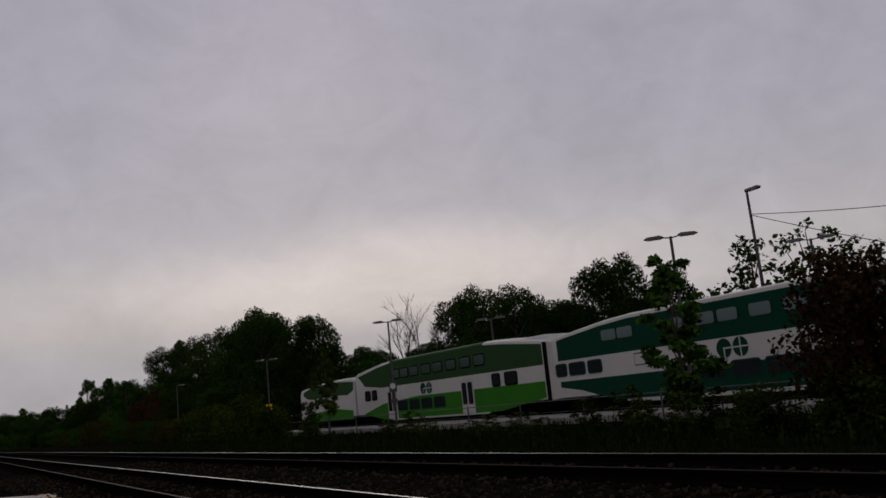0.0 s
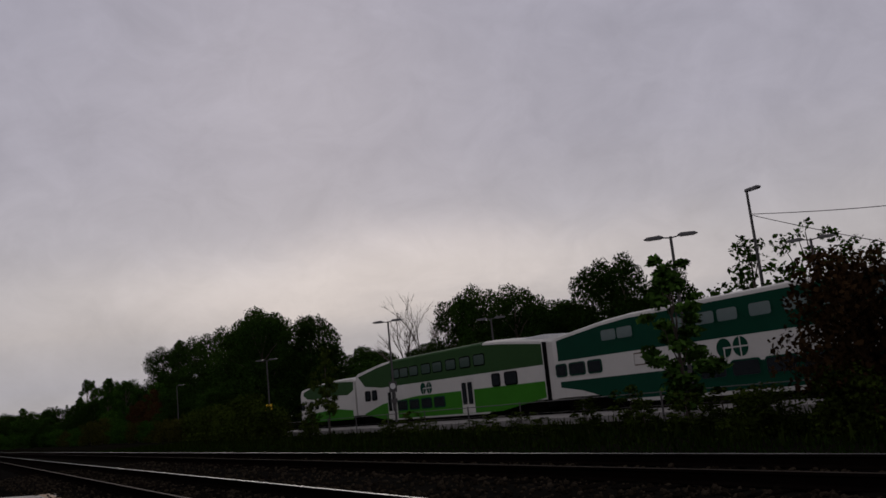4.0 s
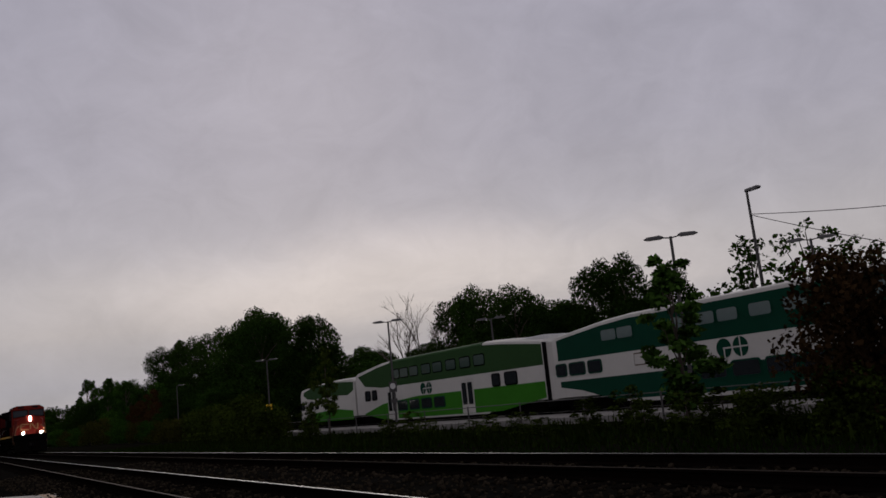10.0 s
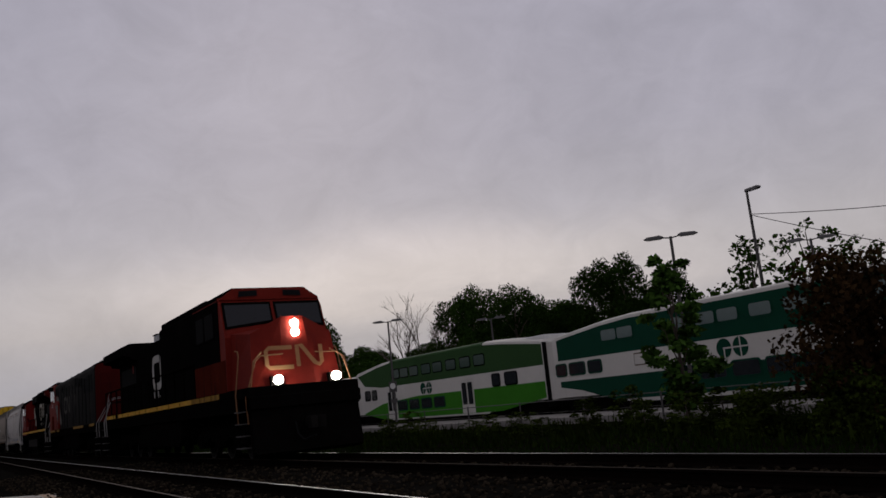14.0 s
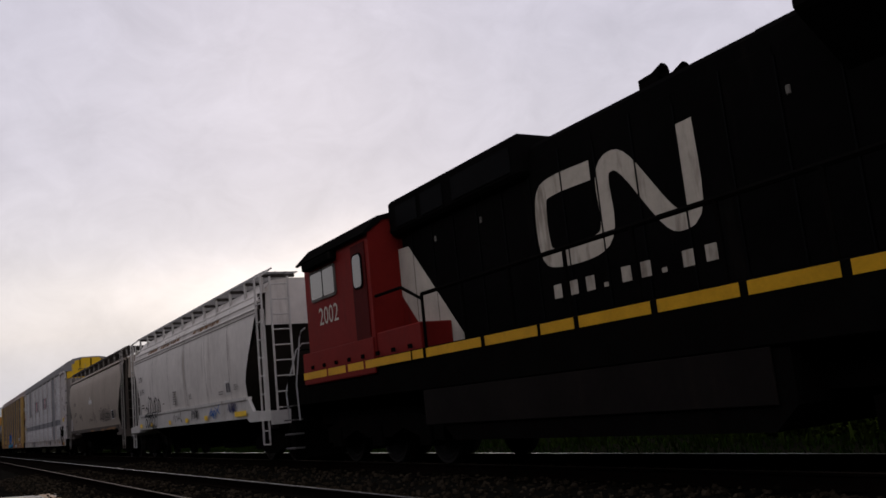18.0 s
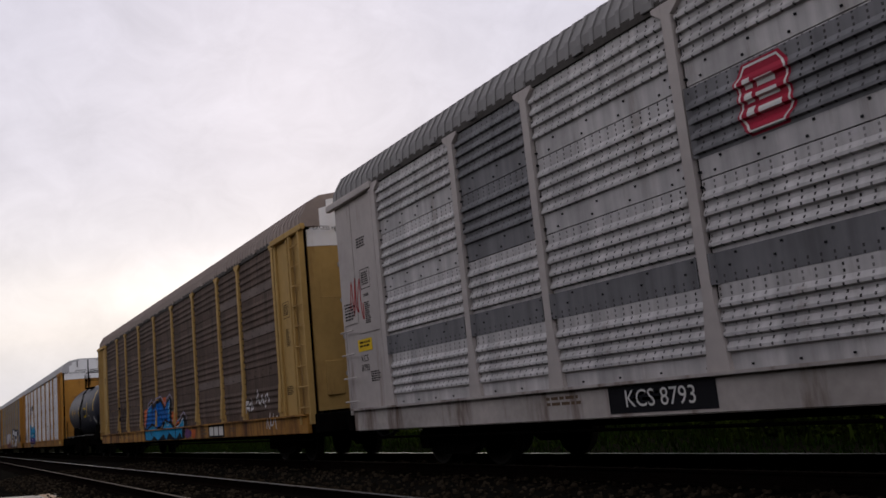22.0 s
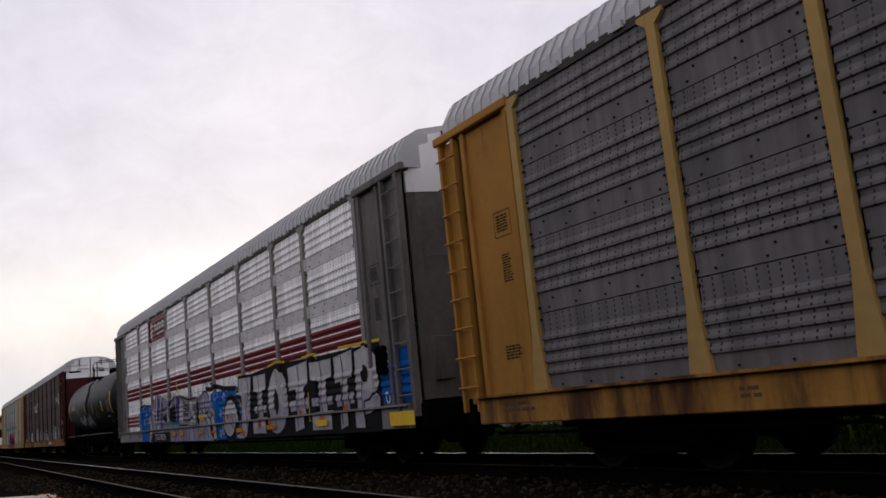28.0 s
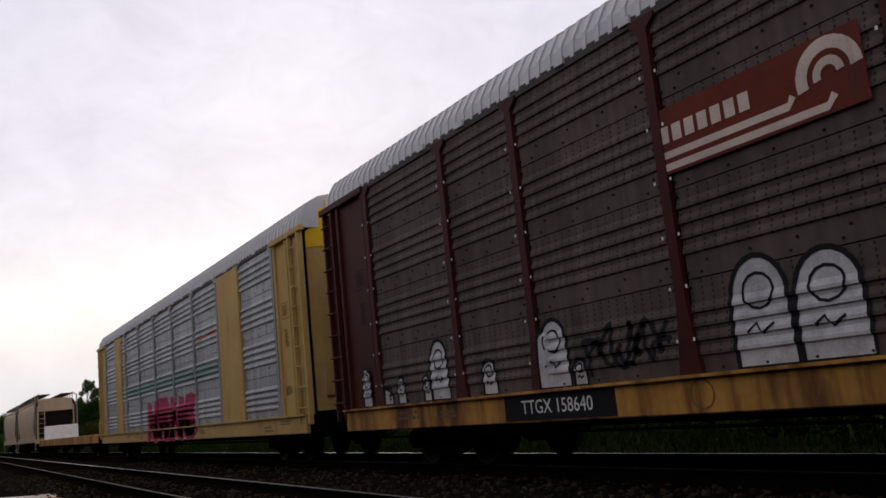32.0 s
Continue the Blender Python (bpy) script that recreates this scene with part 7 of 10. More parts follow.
    painted(t, "pale_scrawl", P_WHITE, strokes=[(scrawl(2.4, 3.4, 1.95, 2.3, 77, 7), 0.022), (smooth_line(blob(4.22, 1.2, 0.09, 0.09, 8), 2, True), 0.03)], lift=0.02)
    painted(t, "sill_tape", M_ORANGETAPE, [rect(-7.0, -6.65, 0.78, 0.92), rect(-3.75, -3.1, 0.79, 0.91), rect(-2.6, -2.1, 0.78, 0.9), rect(-0.3, 0.2, 0.8, 0.9), rect(1.2, 1.6, 0.8, 0.88), rect(3.5, 4.05, 0.78, 0.88), rect(5.9, 6.5, 0.8, 0.9)], flat=SILL_Y - 0.05)
    plate(t, "TTGX 705704", -5.35, 0.78, 0.27, 2.75, 0.32, P_BLACK, y=SILL_Y - 0.045)
    painted(t, "scrawl", P_BLACK, [rect(-5.05 + 0.13 * k, -5.0 + 0.13 * k, 2.0 + 0.02 * (k % 3), 2.16 + 0.015 * (k % 2)) for k in range(14) if k != 6], strokes=[(scrawl(0.2, 1.6, 1.95, 2.4, 31), 0.04)], lift=0.028)
    boxes("hand_brake", M_BLACKSTEEL, t, (12.0, 12.32, -1.62, -1.5, 1.6, 2.1), bevel=0.04)
    painted(t, "sill_patch", M_YELLOWTAPE, [rect(9.0, 9.6, 0.8, 0.92), rect(12.4, 13.3, 0.72, 0.95)], flat=SILL_Y - 0.05)
    rack_bolts(t, P_BLACK)


def finger(x, w, z0, h, seed):
    r = random.Random(seed)
    body = [(x - w / 2, z0), (x + w / 2, z0), (x + w / 2 * 1.02, z0 + h * 0.4)] + [(x + w / 2 * 0.97 * math.cos(radians(a)), z0 + h * (0.62 + 0.38 * math.sin(radians(a)))) for a in range(0, 181, 18)] + [(x - w / 2 * 1.02, z0 + h * 0.4)]
    ring = blob(x, z0 + h * 0.68, w * 0.26, h * 0.16, 12)
    mouth = [(x - w * 0.25, z0 + h * 0.32), (x - w * 0.1, z0 + h * 0.4), (x, z0 + h * 0.3), (x + w * 0.2, z0 + h * 0.38)]
    return body, ring, mouth


def rack_red():
    t = joinup(autorack("dark brown auto rack with maroon posts and white graffiti figures", M_DARKBROWN, M_MAROON, M_SILLYELLOW, M_MAROON, M_TOPWHITE, M_ROOFGREY, deep=0.6, gap=0.014), -536.0, -562.9)
    cream = mat("cream_lettering", (0.5, 0.41, 0.34), 0.7, var=0.2, dirt=(0.2, 0.12, 0.09), dirt_amount=0.2)
    x = -2.95
    d = painted(t, "name_panel", mat("rust_red_panel", (0.11, 0.022, 0.013), 0.7, var=0.2, dirt=(0.06, 0.03, 0.022), dirt_amount=0.3), [rect(x - 1.25, x + 1.3, 3.17, 3.88)], flat=-1.545)
    arcs = [[(x + 0.95 + r * math.cos(radians(a)), 3.52 + r * math.sin(radians(a))) for a in range(0, 210, 14)] for r in (0.28, 0.12)]
    painted(d, "operator_mark", cream, strokes=[(arcs[0], 0.12), (arcs[1], 0.08), ([(x - 1.17, 3.24), (x + 0.9, 3.24), (x + 0.98, 3.33)], 0.075), ([(x - 1.17, 3.37), (x + 0.5, 3.37), (x + 0.56, 3.45)], 0.075)], polys=[rect(x - 1.13 + 0.18 * k, x - 1.0 + 0.18 * k, 3.5, 3.68) for k in range(7)], flat=-1.55)
    d = painted(t, "name_panel", mat("dark_rust_panel", (0.05, 0.014, 0.011), 0.7, var=0.2, dirt=(0.03, 0.014, 0.01), dirt_amount=0.3), [rect(8.85, 11.42, 3.16, 3.87)], flat=-1.545)
    ring = blob(10.82, 3.56, 0.24, 0.24, 20)
    painted(d, "operator_mark", cream, [[(10.55, 3.2), (11.18, 3.2), (11.1, 3.32), (11.0, 3.4), (10.75, 3.4)], rect(10.5, 10.75, 3.36, 3.5)] + [rect(9.37 + 0.075 * k, 9.42 + 0.075 * k, 3.58, 3.65) for k in range(14) if k != 7], strokes=[(ring + [ring[0]], 0.15), ([(9.36, 3.5), (10.6, 3.5)], 0.035), ([(9.36, 3.43), (10.6, 3.43)], 0.035)], flat=-1.55)
    bodies, lines = [], []
    for k, (x, w, h) in enumerate([(-3.16, 0.7, 1.07), (-2.4, 0.72, 1.0), (-6.45, 0.58, 0.87), (-5.97, 0.25, 0.33), (-9.42, 0.56, 0.93), (-9.85, 0.24, 0.42), (-8.0, 0.36, 0.5), (-10.75, 0.28, 0.45), (-11.2, 0.2, 0.3), (-12.1, 0.35, 0.7), (-0.3, 0.5, 0.8), (0.5, 0.5, 0.75), (2.0, 0.45, 0.7), (2.7, 0.3, 0.45), (3.4, 0.45, 0.85), (4.4, 0.3, 0.5), (5.4, 0.35, 0.5), (6.6, 0.42, 0.6), (7.5, 0.62, 0.98), (8.42, 0.28, 0.42), (8.85, 0.62, 0.84), (9.5, 0.22, 0.26), (10.35, 0.56, 0.76), (9.88, 0.22, 0.28), (10.98, 0.24, 0.32)]):
        b, ring, mouth = finger(x, w * (0.8 if x > 3 else 1.0), 1.06, h, k)
        bodies.append(b)
        lines += [(b + [b[0]], 0.055), (ring + [ring[0]], 0.03), (mouth, 0.03)]
    painted(t, "graffiti_figure", mat("worn_white_spray_paint", (0.42, 0.41, 0.4), 0.85, spec=0.06, var=0.35, scale=5.0, dirt=(0.16, 0.14, 0.13), dirt_amount=0.3), bodies, lift=0.004)
    painted(t, "graffiti_line", P_BLACK, strokes=lines, lift=0.009)
    painted(t, "dark_scrawl", P_BLACK, strokes=[(scrawl(-5.8, -4.3, 1.2, 1.75, 40, 10), 0.07), (scrawl(-5.8, -4.3, 1.1, 1.7, 41, 8), 0.06)], lift=0.005)
    plate(t, "TTGX 158640", -6.48, 0.85, 0.25, 2.3, 0.33, P_BLACK)
    painted(t, "owner_mark", M_WHITEPAINT, [rect(5.2 + 0.54 * k, 5.64 + 0.54 * k, 0.75, 0.98) for k in range(3)], flat=SILL_Y - 0.009)
    painted(t, "owner_panel", P_BLACK, [rect(5.1, 6.95, 0.68, 1.04)], flat=SILL_Y - 0.005)
    painted(t, "sill_ring", RING_INK, strokes=[(blob(-4.0, 0.86, 0.16, 0.15, 14) + [blob(-4.0, 0.86, 0.16, 0.15, 14)[0]], 0.02)], flat=SILL_Y - 0.005)
    bm = bmesh.new()
    for z in (1.4, 1.95, 2.5, 3.1, 3.7, 4.3):
        for p in POSTS:
            for s in (-0.12, 0.12):
                patch(bm, rect(p + s - 0.014, p + s + 0.014, z, z + 0.035), -1.566)
    tagged(part("bolt_head", bm, M_WHITEPAINT, t), kind="stuff")
    rack_bolts(t, P_BLACK)
    end_words(t, "EXCESS HEIGHT CAR", -0.75, 5.3, 0.125, M_BLACKPAINT)
    end_stencils(t, M_WHITEPAINT, [(-1.1, 2.45, 0.42, 0.22, 3), (0.75, 4.35, 0.3, 0.08, 1)])
    for y0, y1, z in ((-1.2, -0.55, 4.9), (0.5, 0.8, 4.9), (-1.2, -0.45, 3.55), (0.35, 0.85, 3.55)):
        bm = bmesh.new()
        face = [(13.44 - 0.16 * (abs(y0 + (y1 - y0) * k / 8) / 1.36) ** 3, y0 + (y1 - y0) * k / 8) for k in range(9)]
        prism(bm, face + [(13.2, y1), (13.2, y0)], z, z + 0.1, "z")
        part("door_slot", bm, P_BLACK, t)
    painted(t, "data_panel", M_WHITEPAINT, [rect(11.9 + 0.1 * i, 11.95 + 0.1 * i + 0.02 * (k % 2), 3.06 + 0.08 * k, 3.1 + 0.08 * k) for i in range(4) for k in range(4) if (i + k) % 5], strokes=[([(11.85, 3.0), (12.3, 3.0), (12.3, 3.42), (11.85, 3.42), (11.85, 3.0)], 0.016)], flat=-1.5)
    painted(t, "stencil", M_WHITEPAINT, [rect(12.2, 12.34, 2.28 + 0.07 * k, 2.31 + 0.07 * k) for k in range(4)] + [rect(11.95, 12.12, 4.42, 4.46), rect(11.95, 12.1, 4.34, 4.38), rect(11.68, 11.78, 4.36, 4.47)], flat=-1.5)
    painted(t, "warning_label", mat("faded_yellow_label", (0.42, 0.36, 0.16), 0.7, var=0.3, scale=6), [rect(11.95, 12.45, 2.08, 2.14)], flat=-1.5)
    ring = blob(12.95, 2.02, 0.13, 0.14, 18)
    painted(t, "no_walking_sign", P_WHITE, [blob(12.95, 2.02, 0.15, 0.16, 18)], flat=-1.604)
    painted(t, "no_walking_ring", P_RED, strokes=[(ring + [ring[0]], 0.03), ([(12.86, 2.12), (13.04, 1.92)], 0.025)], flat=-1.61)
    painted(t, "no_walking_symbol", P_BLACK, strokes=[([(12.93, 2.1), (12.96, 2.0), (12.9, 1.93)], 0.025), ([(12.96, 2.0), (13.01, 1.94)], 0.02)], flat=-1.607)
    painted(t, "dark_scrawl", P_BLACK, strokes=[(scrawl(11.9, 12.6, 1.35, 2.0, 93, 8), 0.03)], flat=-1.5)
    painted(t, "pale_scrawl", P_WHITE, strokes=[(scrawl(12.82, 13.1, 1.3, 1.7, 94, 9), 0.012), (scrawl(12.85, 13.1, 1.2, 1.4, 95, 7), 0.012)], flat=-1.606)
    painted(t, "pale_scrawl", P_WHITE, strokes=[(scrawl(12.0, 12.35, 1.2, 1.38, 96, 7), 0.012)], flat=-1.5)


RING_INK = mat("brown_ink", (0.16, 0.07, 0.03), 0.7)


def rack_old():
    t = joinup(autorack("old silver auto rack with wide tan posts and pink graffiti", M_OLDSILVER, M_RACKGREY, M_RACKTAN, M_RACKTAN, M_TOPYELLOW, M_ROOFGREY), -564.3, -591.0)
    for a, b in ((7.0, 8.9), (-8.9, -7.6)):
        boxes("wide_post", M_RACKTAN, t, (a, b, POST_Y - 0.02, PANEL_Y, Z_SILL, 4.95), bevel=0.012)
    L = letters(-3.0, 4.2, 0.72, 2.0, 4, 71, 0.03, 0.05)
    painted(t, "graffiti_fill", P_PINK, [grown(p, 0.1) for p in L] + [rect(-2.6, 3.8, 0.75, 1.6)], lift=0.005)
    painted(t, "graffiti_outline", mat("dark_pink_spray_paint", (0.16, 0.02, 0.05), 0.6), strokes=[(p + [p[0]], 0.05) for p in L], lift=0.010)
    painted(t, "green_stain", mat("washed_green_paint", (0.13, 0.2, 0.18), 0.6, var=0.2), [rect(a + 0.1, b - 0.1, 2.4, 2.75) for a, b in zip(POSTS[2:8], POSTS[3:9])], lift=0.004)
    painted(t, "orange_line", P_ORANGE, strokes=[([(4.3, 3.5), (6.7, 3.6)], 0.05)], lift=0.006)
    rack_bolts(t, P_BLACK)


def flat_car():
    t = joinup(thing("flat_car", "long empty flat car with yellow-brown deck ends", "freight car"), -592.6, -620.4)
    boxes("deck", M_SILLYELLOW, t, (-13.6, 13.6, -1.4, 1.4, 0.98, 1.12), bevel=0.02)
    boxes("side_sill", M_SILLYELLOW, t, (-13.6, 13.6, -1.45, -1.38, 0.7, 1.05))
    boxes("side_sill", M_SILLYELLOW, t, (-13.6, 13.6, 1.38, 1.45, 0.7, 1.05))
    boxes("centre_sill", M_BLACKSTEEL, t, (-13.2, 13.2, -0.35, 0.35, 0.5, 0.98))
    boxes("end_stop", M_SILLYELLOW, t, (12.6, 13.3, -1.2, 1.2, 1.12, 1.75), bevel=0.05)
    boxes("end_shield", mat("white_end_shield", (0.62, 0.62, 0.6), 0.6, dirt=GRIME, dirt_amount=0.1), t, (-13.5, -13.35, -1.1, 1.25, 0.95, 2.1), bevel=0.04, label="white end shield")
    for s in (-1, 1):
        truck(t, s * 10.4)
        coupler(t, s * 13.6, s)


# shade under the sloping hopper ends, put into a near-black base colour
M_HOPUNDER = mat("shaded_slope_sheet", (0.04, 0.034, 0.029), 0.8, var=0.2, scale=1.0, dirt=(0.05, 0.04, 0.03), dirt_amount=0.25)
M_DARKBOARD = mat("dark_steel_grating", (0.06, 0.052, 0.046), 0.8, var=0.2)
M_BOARD = mat("galvanised_grating", (0.3, 0.29, 0.28), 0.6, 0.2, var=0.15)


# ---- covered hoppers
def hopper_side(z):
    return float(np.interp(z, [1.28, 1.7, 2.3, 2.9, 3.4, 3.75, 3.98, 4.12], [1.40, 1.475, 1.52, 1.53, 1.515, 1.47, 1.38, 1.24]))


def hopper_end(z):
    return float(np.interp(z, [1.28, 1.7, 2.05, 2.5, 2.9, 3.3, 3.6, 4.2], [6.75, 6.62, 6.6, 6.95, 7.25, 7.55, 7.7, 7.7]))


def hopper(label, body_mt, roof_mt, sill_mt, front, rear, creases=False, sill_low=1.0, sill_top=1.42, e=0.0, seams=(-4.2, -1.85, 0.5, 2.86, 5.2)):
    t = joinup(thing("covered_hopper", label, "freight car", group="covered hoppers"), front, rear)
    zs = [1.28, 1.5, 1.7, 2.0, 2.3, 2.6, 2.9, 3.15, 3.4, 3.6, 3.75, 3.88, 3.98, 4.12]
    xs = np.linspace(-1, 1, 25)
    bm = bmesh.new()
    rows = []
    for side in (-1, 1):
        rows.append([[bm.verts.new((u * (hopper_end(z) + e), side * hopper_side(z), z)) for u in xs] for z in zs])
    for side, g in zip((-1, 1), rows):
        for a in range(len(zs) - 1):
            for b in range(24):
                bm.faces.new((g[a][b], g[a][b + 1], g[a + 1][b + 1], g[a + 1][b]))
    part("body", bm, body_mt, t, smooth=True)
    # end slopes, coloured dark for the shade they lie in
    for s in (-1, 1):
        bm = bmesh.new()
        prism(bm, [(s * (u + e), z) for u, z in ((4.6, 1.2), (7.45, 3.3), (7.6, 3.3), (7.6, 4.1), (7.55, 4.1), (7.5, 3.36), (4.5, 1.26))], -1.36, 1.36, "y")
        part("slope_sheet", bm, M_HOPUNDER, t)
    bm = bmesh.new()
    hip = [(1.28, 4.1), (1.27, 4.14), (1.05, 4.4), (0.6, 4.46)] if creases else [(1.28, 4.1), (1.22, 4.17), (0.75, 4.27)]
    prism(bm, [(-y, z) for y, z in hip] + [(y, z) for y, z in reversed(hip)], -7.74 - e, 7.74 + e, "x")
    part("roof", bm, roof_mt, t)
    if creases:
        for z in (3.72, 3.9):
            bm = bmesh.new()
            y = hopper_side(z)
            prism(bm, [(-y - 0.02, z - 0.035), (-y - 0.03, z), (-y - 0.005, z + 0.03), (-y + 0.03, z + 0.03), (-y + 0.03, z - 0.03)], -7.68, 7.68, "x")
            part("top_crease", bm, body_mt, t)
        # dark lines painted along the creases as the shade below them
        for z, h in ((3.6, 0.028), (3.68, 0.012), (3.86, 0.012)):
            hopper_mark(t, "grime_line", M_SEAM, [rect(-7.6, 7.6, z - h / 2, z + h / 2)], lift=0.034 if h < 0.02 else 0.012)
    else:
        bm = bmesh.new()
        prism(bm, [(-1.42, 4.05), (-1.4, 4.14), (-1.28, 4.15), (-1.28, 4.05)], -7.72 - e, 7.72 + e, "x")
        part("eave", bm, roof_mt, t)
    for x in seams:
        bm = bmesh.new()
        g = [[bm.verts.new((x + d, -hopper_side(z) - 0.008, z)) for z in zs[1:-1]] for d in (-0.01, 0.01)]
        for a in range(len(zs) - 3):
            bm.faces.new((g[0][a], g[1][a], g[1][a + 1], g[0][a + 1]))
        part("panel_seam", bm, M_SEAM, t)
    for s in (-1, 1):
        bm = bmesh.new()
        y = s * 1.5
        prism(bm, [(-8.45, 1.0), (-6.9 - e, 1.0), (-6.7 - e, sill_low), (6.7 + e, sill_low), (6.9 + e, 1.0), (8.45, 1.0), (8.45, 1.22), (7.2 + e, 1.26), (6.8 + e, sill_top), (-6.8 - e, sill_top), (-7.2 - e, 1.26), (-8.45, 1.22)], y - 0.04, y + 0.04, "y")
        prism(bm, [(-6.75 - e, sill_top - 0.06), (6.75 + e, sill_top - 0.06), (6.75 + e, sill_top + 0.01), (-6.75 - e, sill_top + 0.01)], y - 0.1 if s > 0 else y - 0.07, y + 0.07 if s > 0 else y + 0.1, "y")
        part("side_sill", bm, sill_mt, t)
        # running boards of open grating on brackets
        bm = bmesh.new()
        for k in range(4 if creases else 11):
            yy = s * (0.42 + (0.28 if creases else 0.085) * k)
            box(bm, -7.9 - e, 7.9 + e, yy - 0.012, yy + 0.012, 4.57, 4.6)
        box(bm, -7.9 - e, 7.9 + e, s * 1.27 - 0.02, s * 1.27 + 0.02, 4.55, 4.61)
        for i in range(int((15.8 + 2 * e) / 0.08)):
            x = -7.86 - e + 0.08 * i
            box(bm, x - 0.013, x + 0.013, min(s * 0.4, s * 1.27), max(s * 0.4, s * 1.27), 4.575, 4.595)
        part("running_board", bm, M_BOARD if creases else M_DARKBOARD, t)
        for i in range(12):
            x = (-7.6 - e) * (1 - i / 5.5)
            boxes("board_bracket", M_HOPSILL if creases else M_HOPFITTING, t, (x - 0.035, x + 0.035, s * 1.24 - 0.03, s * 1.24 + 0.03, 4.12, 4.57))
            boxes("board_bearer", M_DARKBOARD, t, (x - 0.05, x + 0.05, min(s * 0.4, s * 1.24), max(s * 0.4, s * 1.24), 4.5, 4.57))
    for k in range(4):
        x = -4.95 + 3.3 * k
        bm = bmesh.new()
        for lo, hi in (((0.55, 0.45, 0.42), (1.6, 1.25, 1.3)),):
            vs = [bm.verts.new((x + sx * a, sy * b, z)) for (a, b, z) in (lo, hi) for sx, sy in ((-1, -1), (1, -1), (1, 1), (-1, 1))]
            for f in ((0, 1, 2, 3), (4, 5, 6, 7), (0, 1, 5, 4), (1, 2, 6, 5), (2, 3, 7, 6), (3, 0, 4, 7)):
                bm.faces.new([vs[i] for i in f])
        box(bm, x - 0.7, x + 0.7, -0.55, 0.55, 0.3, 0.44)
        part("discharge_chute", bm, M_BLACKSTEEL, t)
    boxes("centre_sill", M_BLACKSTEEL, t, (-8.4, 8.4, -0.3, 0.3, 0.75, 1.1))
    for s in (-1, 1):
        boxes("end_platform", sill_mt, t, (min(s * 6.7, s * 8.45), max(s * 6.7, s * 8.45), -1.5, 1.5, 1.0, 1.1), (s * 8.4 - 0.06, s * 8.4 + 0.06, -1.52, 1.52, 0.9, 1.22))
        for side in (-1, 1):
            boxes("corner_post", sill_mt, t, (s * (7.62 + e) - 0.05, s * (7.62 + e) + 0.05, side * 1.3 - 0.05, side * 1.3 + 0.05, 1.1, 3.7))
            ladder(t, M_HOPSILL if creases else M_HOPFITTING, s * (7.75 + e / 2), s * (8.2 + e / 2), side * 1.5, 0.55, 4.42, 9)
            bm = bmesh.new()
            tube(bm, [(s * (u + e / 2), side * v, z) for u, v, z in ((7.7, 1.5, 4.42), (7.72, 1.2, 4.62), (8.2, 1.2, 4.62), (8.2, 1.5, 4.42))], 0.02, 5)
            part("grab_iron", bm, sill_mt, t)
            bm = bmesh.new()
            tube(bm, [(s * (u + e / 2), side * 1.5, z) for u, z in ((7.75, 0.95), (7.75, 0.45), (8.2, 0.45), (8.2, 0.95))], 0.025, 5)
            part("sill_step", bm, sill_mt, t)
        ladder(t, sill_mt, -1.3, -0.85, s * 8.25, 1.1, 4.4, 9, axis="y")
        bm = bmesh.new()
        prism(bm, [(-1.25, 3.3), (1.25, 3.3), (1.2, 4.14), (-1.2, 4.14)], s * (7.72 + e) - 0.03, s * (7.72 + e) + 0.03, "x")
        part("end_sheet", bm, body_mt, t)
        truck(t, s * 6.95)
        coupler(t, s * 8.45, s)
    return t


def hopper_mark(t, name, material, polys=(), strokes=(), lift=0.012, sill=1.634):
    first = None
    for form in [(p, None) for p in polys] + list(strokes):
        bm = bmesh.new()
        if form[1] is None:
            patch(bm, form[0], 0)
        else:
            ribbon(bm, form[0], form[1], 0)
        zz = [v.co.z for v in bm.verts]
        for z in np.arange(1.44, 4.1, 0.12):
            if min(zz) < z < max(zz):
                bmesh.ops.bisect_plane(bm, geom=bm.verts[:] + bm.edges[:] + bm.faces[:], plane_co=(0, 0, z), plane_no=(0, 0, 1), dist=1e-5)
        for v in bm.verts:
            v.co.y = (-hopper_side(v.co.z) if v.co.z > sill else -1.57) - lift
        ob = part(name, bm, material, t)
        first = first or ob
    return first


M_HOPGREY = mat("pale_grey_hopper_paint", (0.56, 0.525, 0.475), 0.65, var=0.14, scale=0.6, dirt=(0.24, 0.205, 0.165), dirt_amount=0.36, dirt_scale=0.8)
M_HOPTAN = mat("grimy_tan_hopper_paint", (0.28, 0.235, 0.19), 0.65, var=0.12, scale=0.6, dirt=(0.13, 0.1, 0.075), dirt_amount=0.22, dirt_scale=0.8)
M_HOPSAND = mat("sand_hopper_paint", (0.38, 0.28, 0.18), 0.65, var=0.12, scale=0.6, dirt=(0.2, 0.11, 0.06), dirt_amount=0.2)
M_HOPFITTING = mat("dull_grey_hopper_fitting", (0.2, 0.185, 0.165), 0.65, var=0.2, dirt=(0.07, 0.055, 0.045), dirt_amount=0.35)
M_HOPSILL = mat("grey_hopper_sill", (0.46, 0.44, 0.405), 0.6, var=0.13, dirt=(0.16, 0.11, 0.075), dirt_amount=0.26)
# grimy joints and stencils, also the painted shade lines at the creases
M_SEAM = mat("grimy_seam_and_crease_shade", (0.13, 0.115, 0.1), 0.8, var=0.3, scale=2)
P_NAVY = mat("navy_spray_paint", (0.022, 0.024, 0.1), 0.85, spec=0.06, var=0.25, scale=1.2)
M_HOPGRIME = mat("grimy_brown_frame", (0.075, 0.061, 0.05), 0.75, var=0.25, dirt=(0.04, 0.03, 0.024), dirt_amount=0.4)
M_RUSTMARK = mat("rust_stain", (0.2, 0.11, 0.05), 0.8, var=0.4, scale=4)


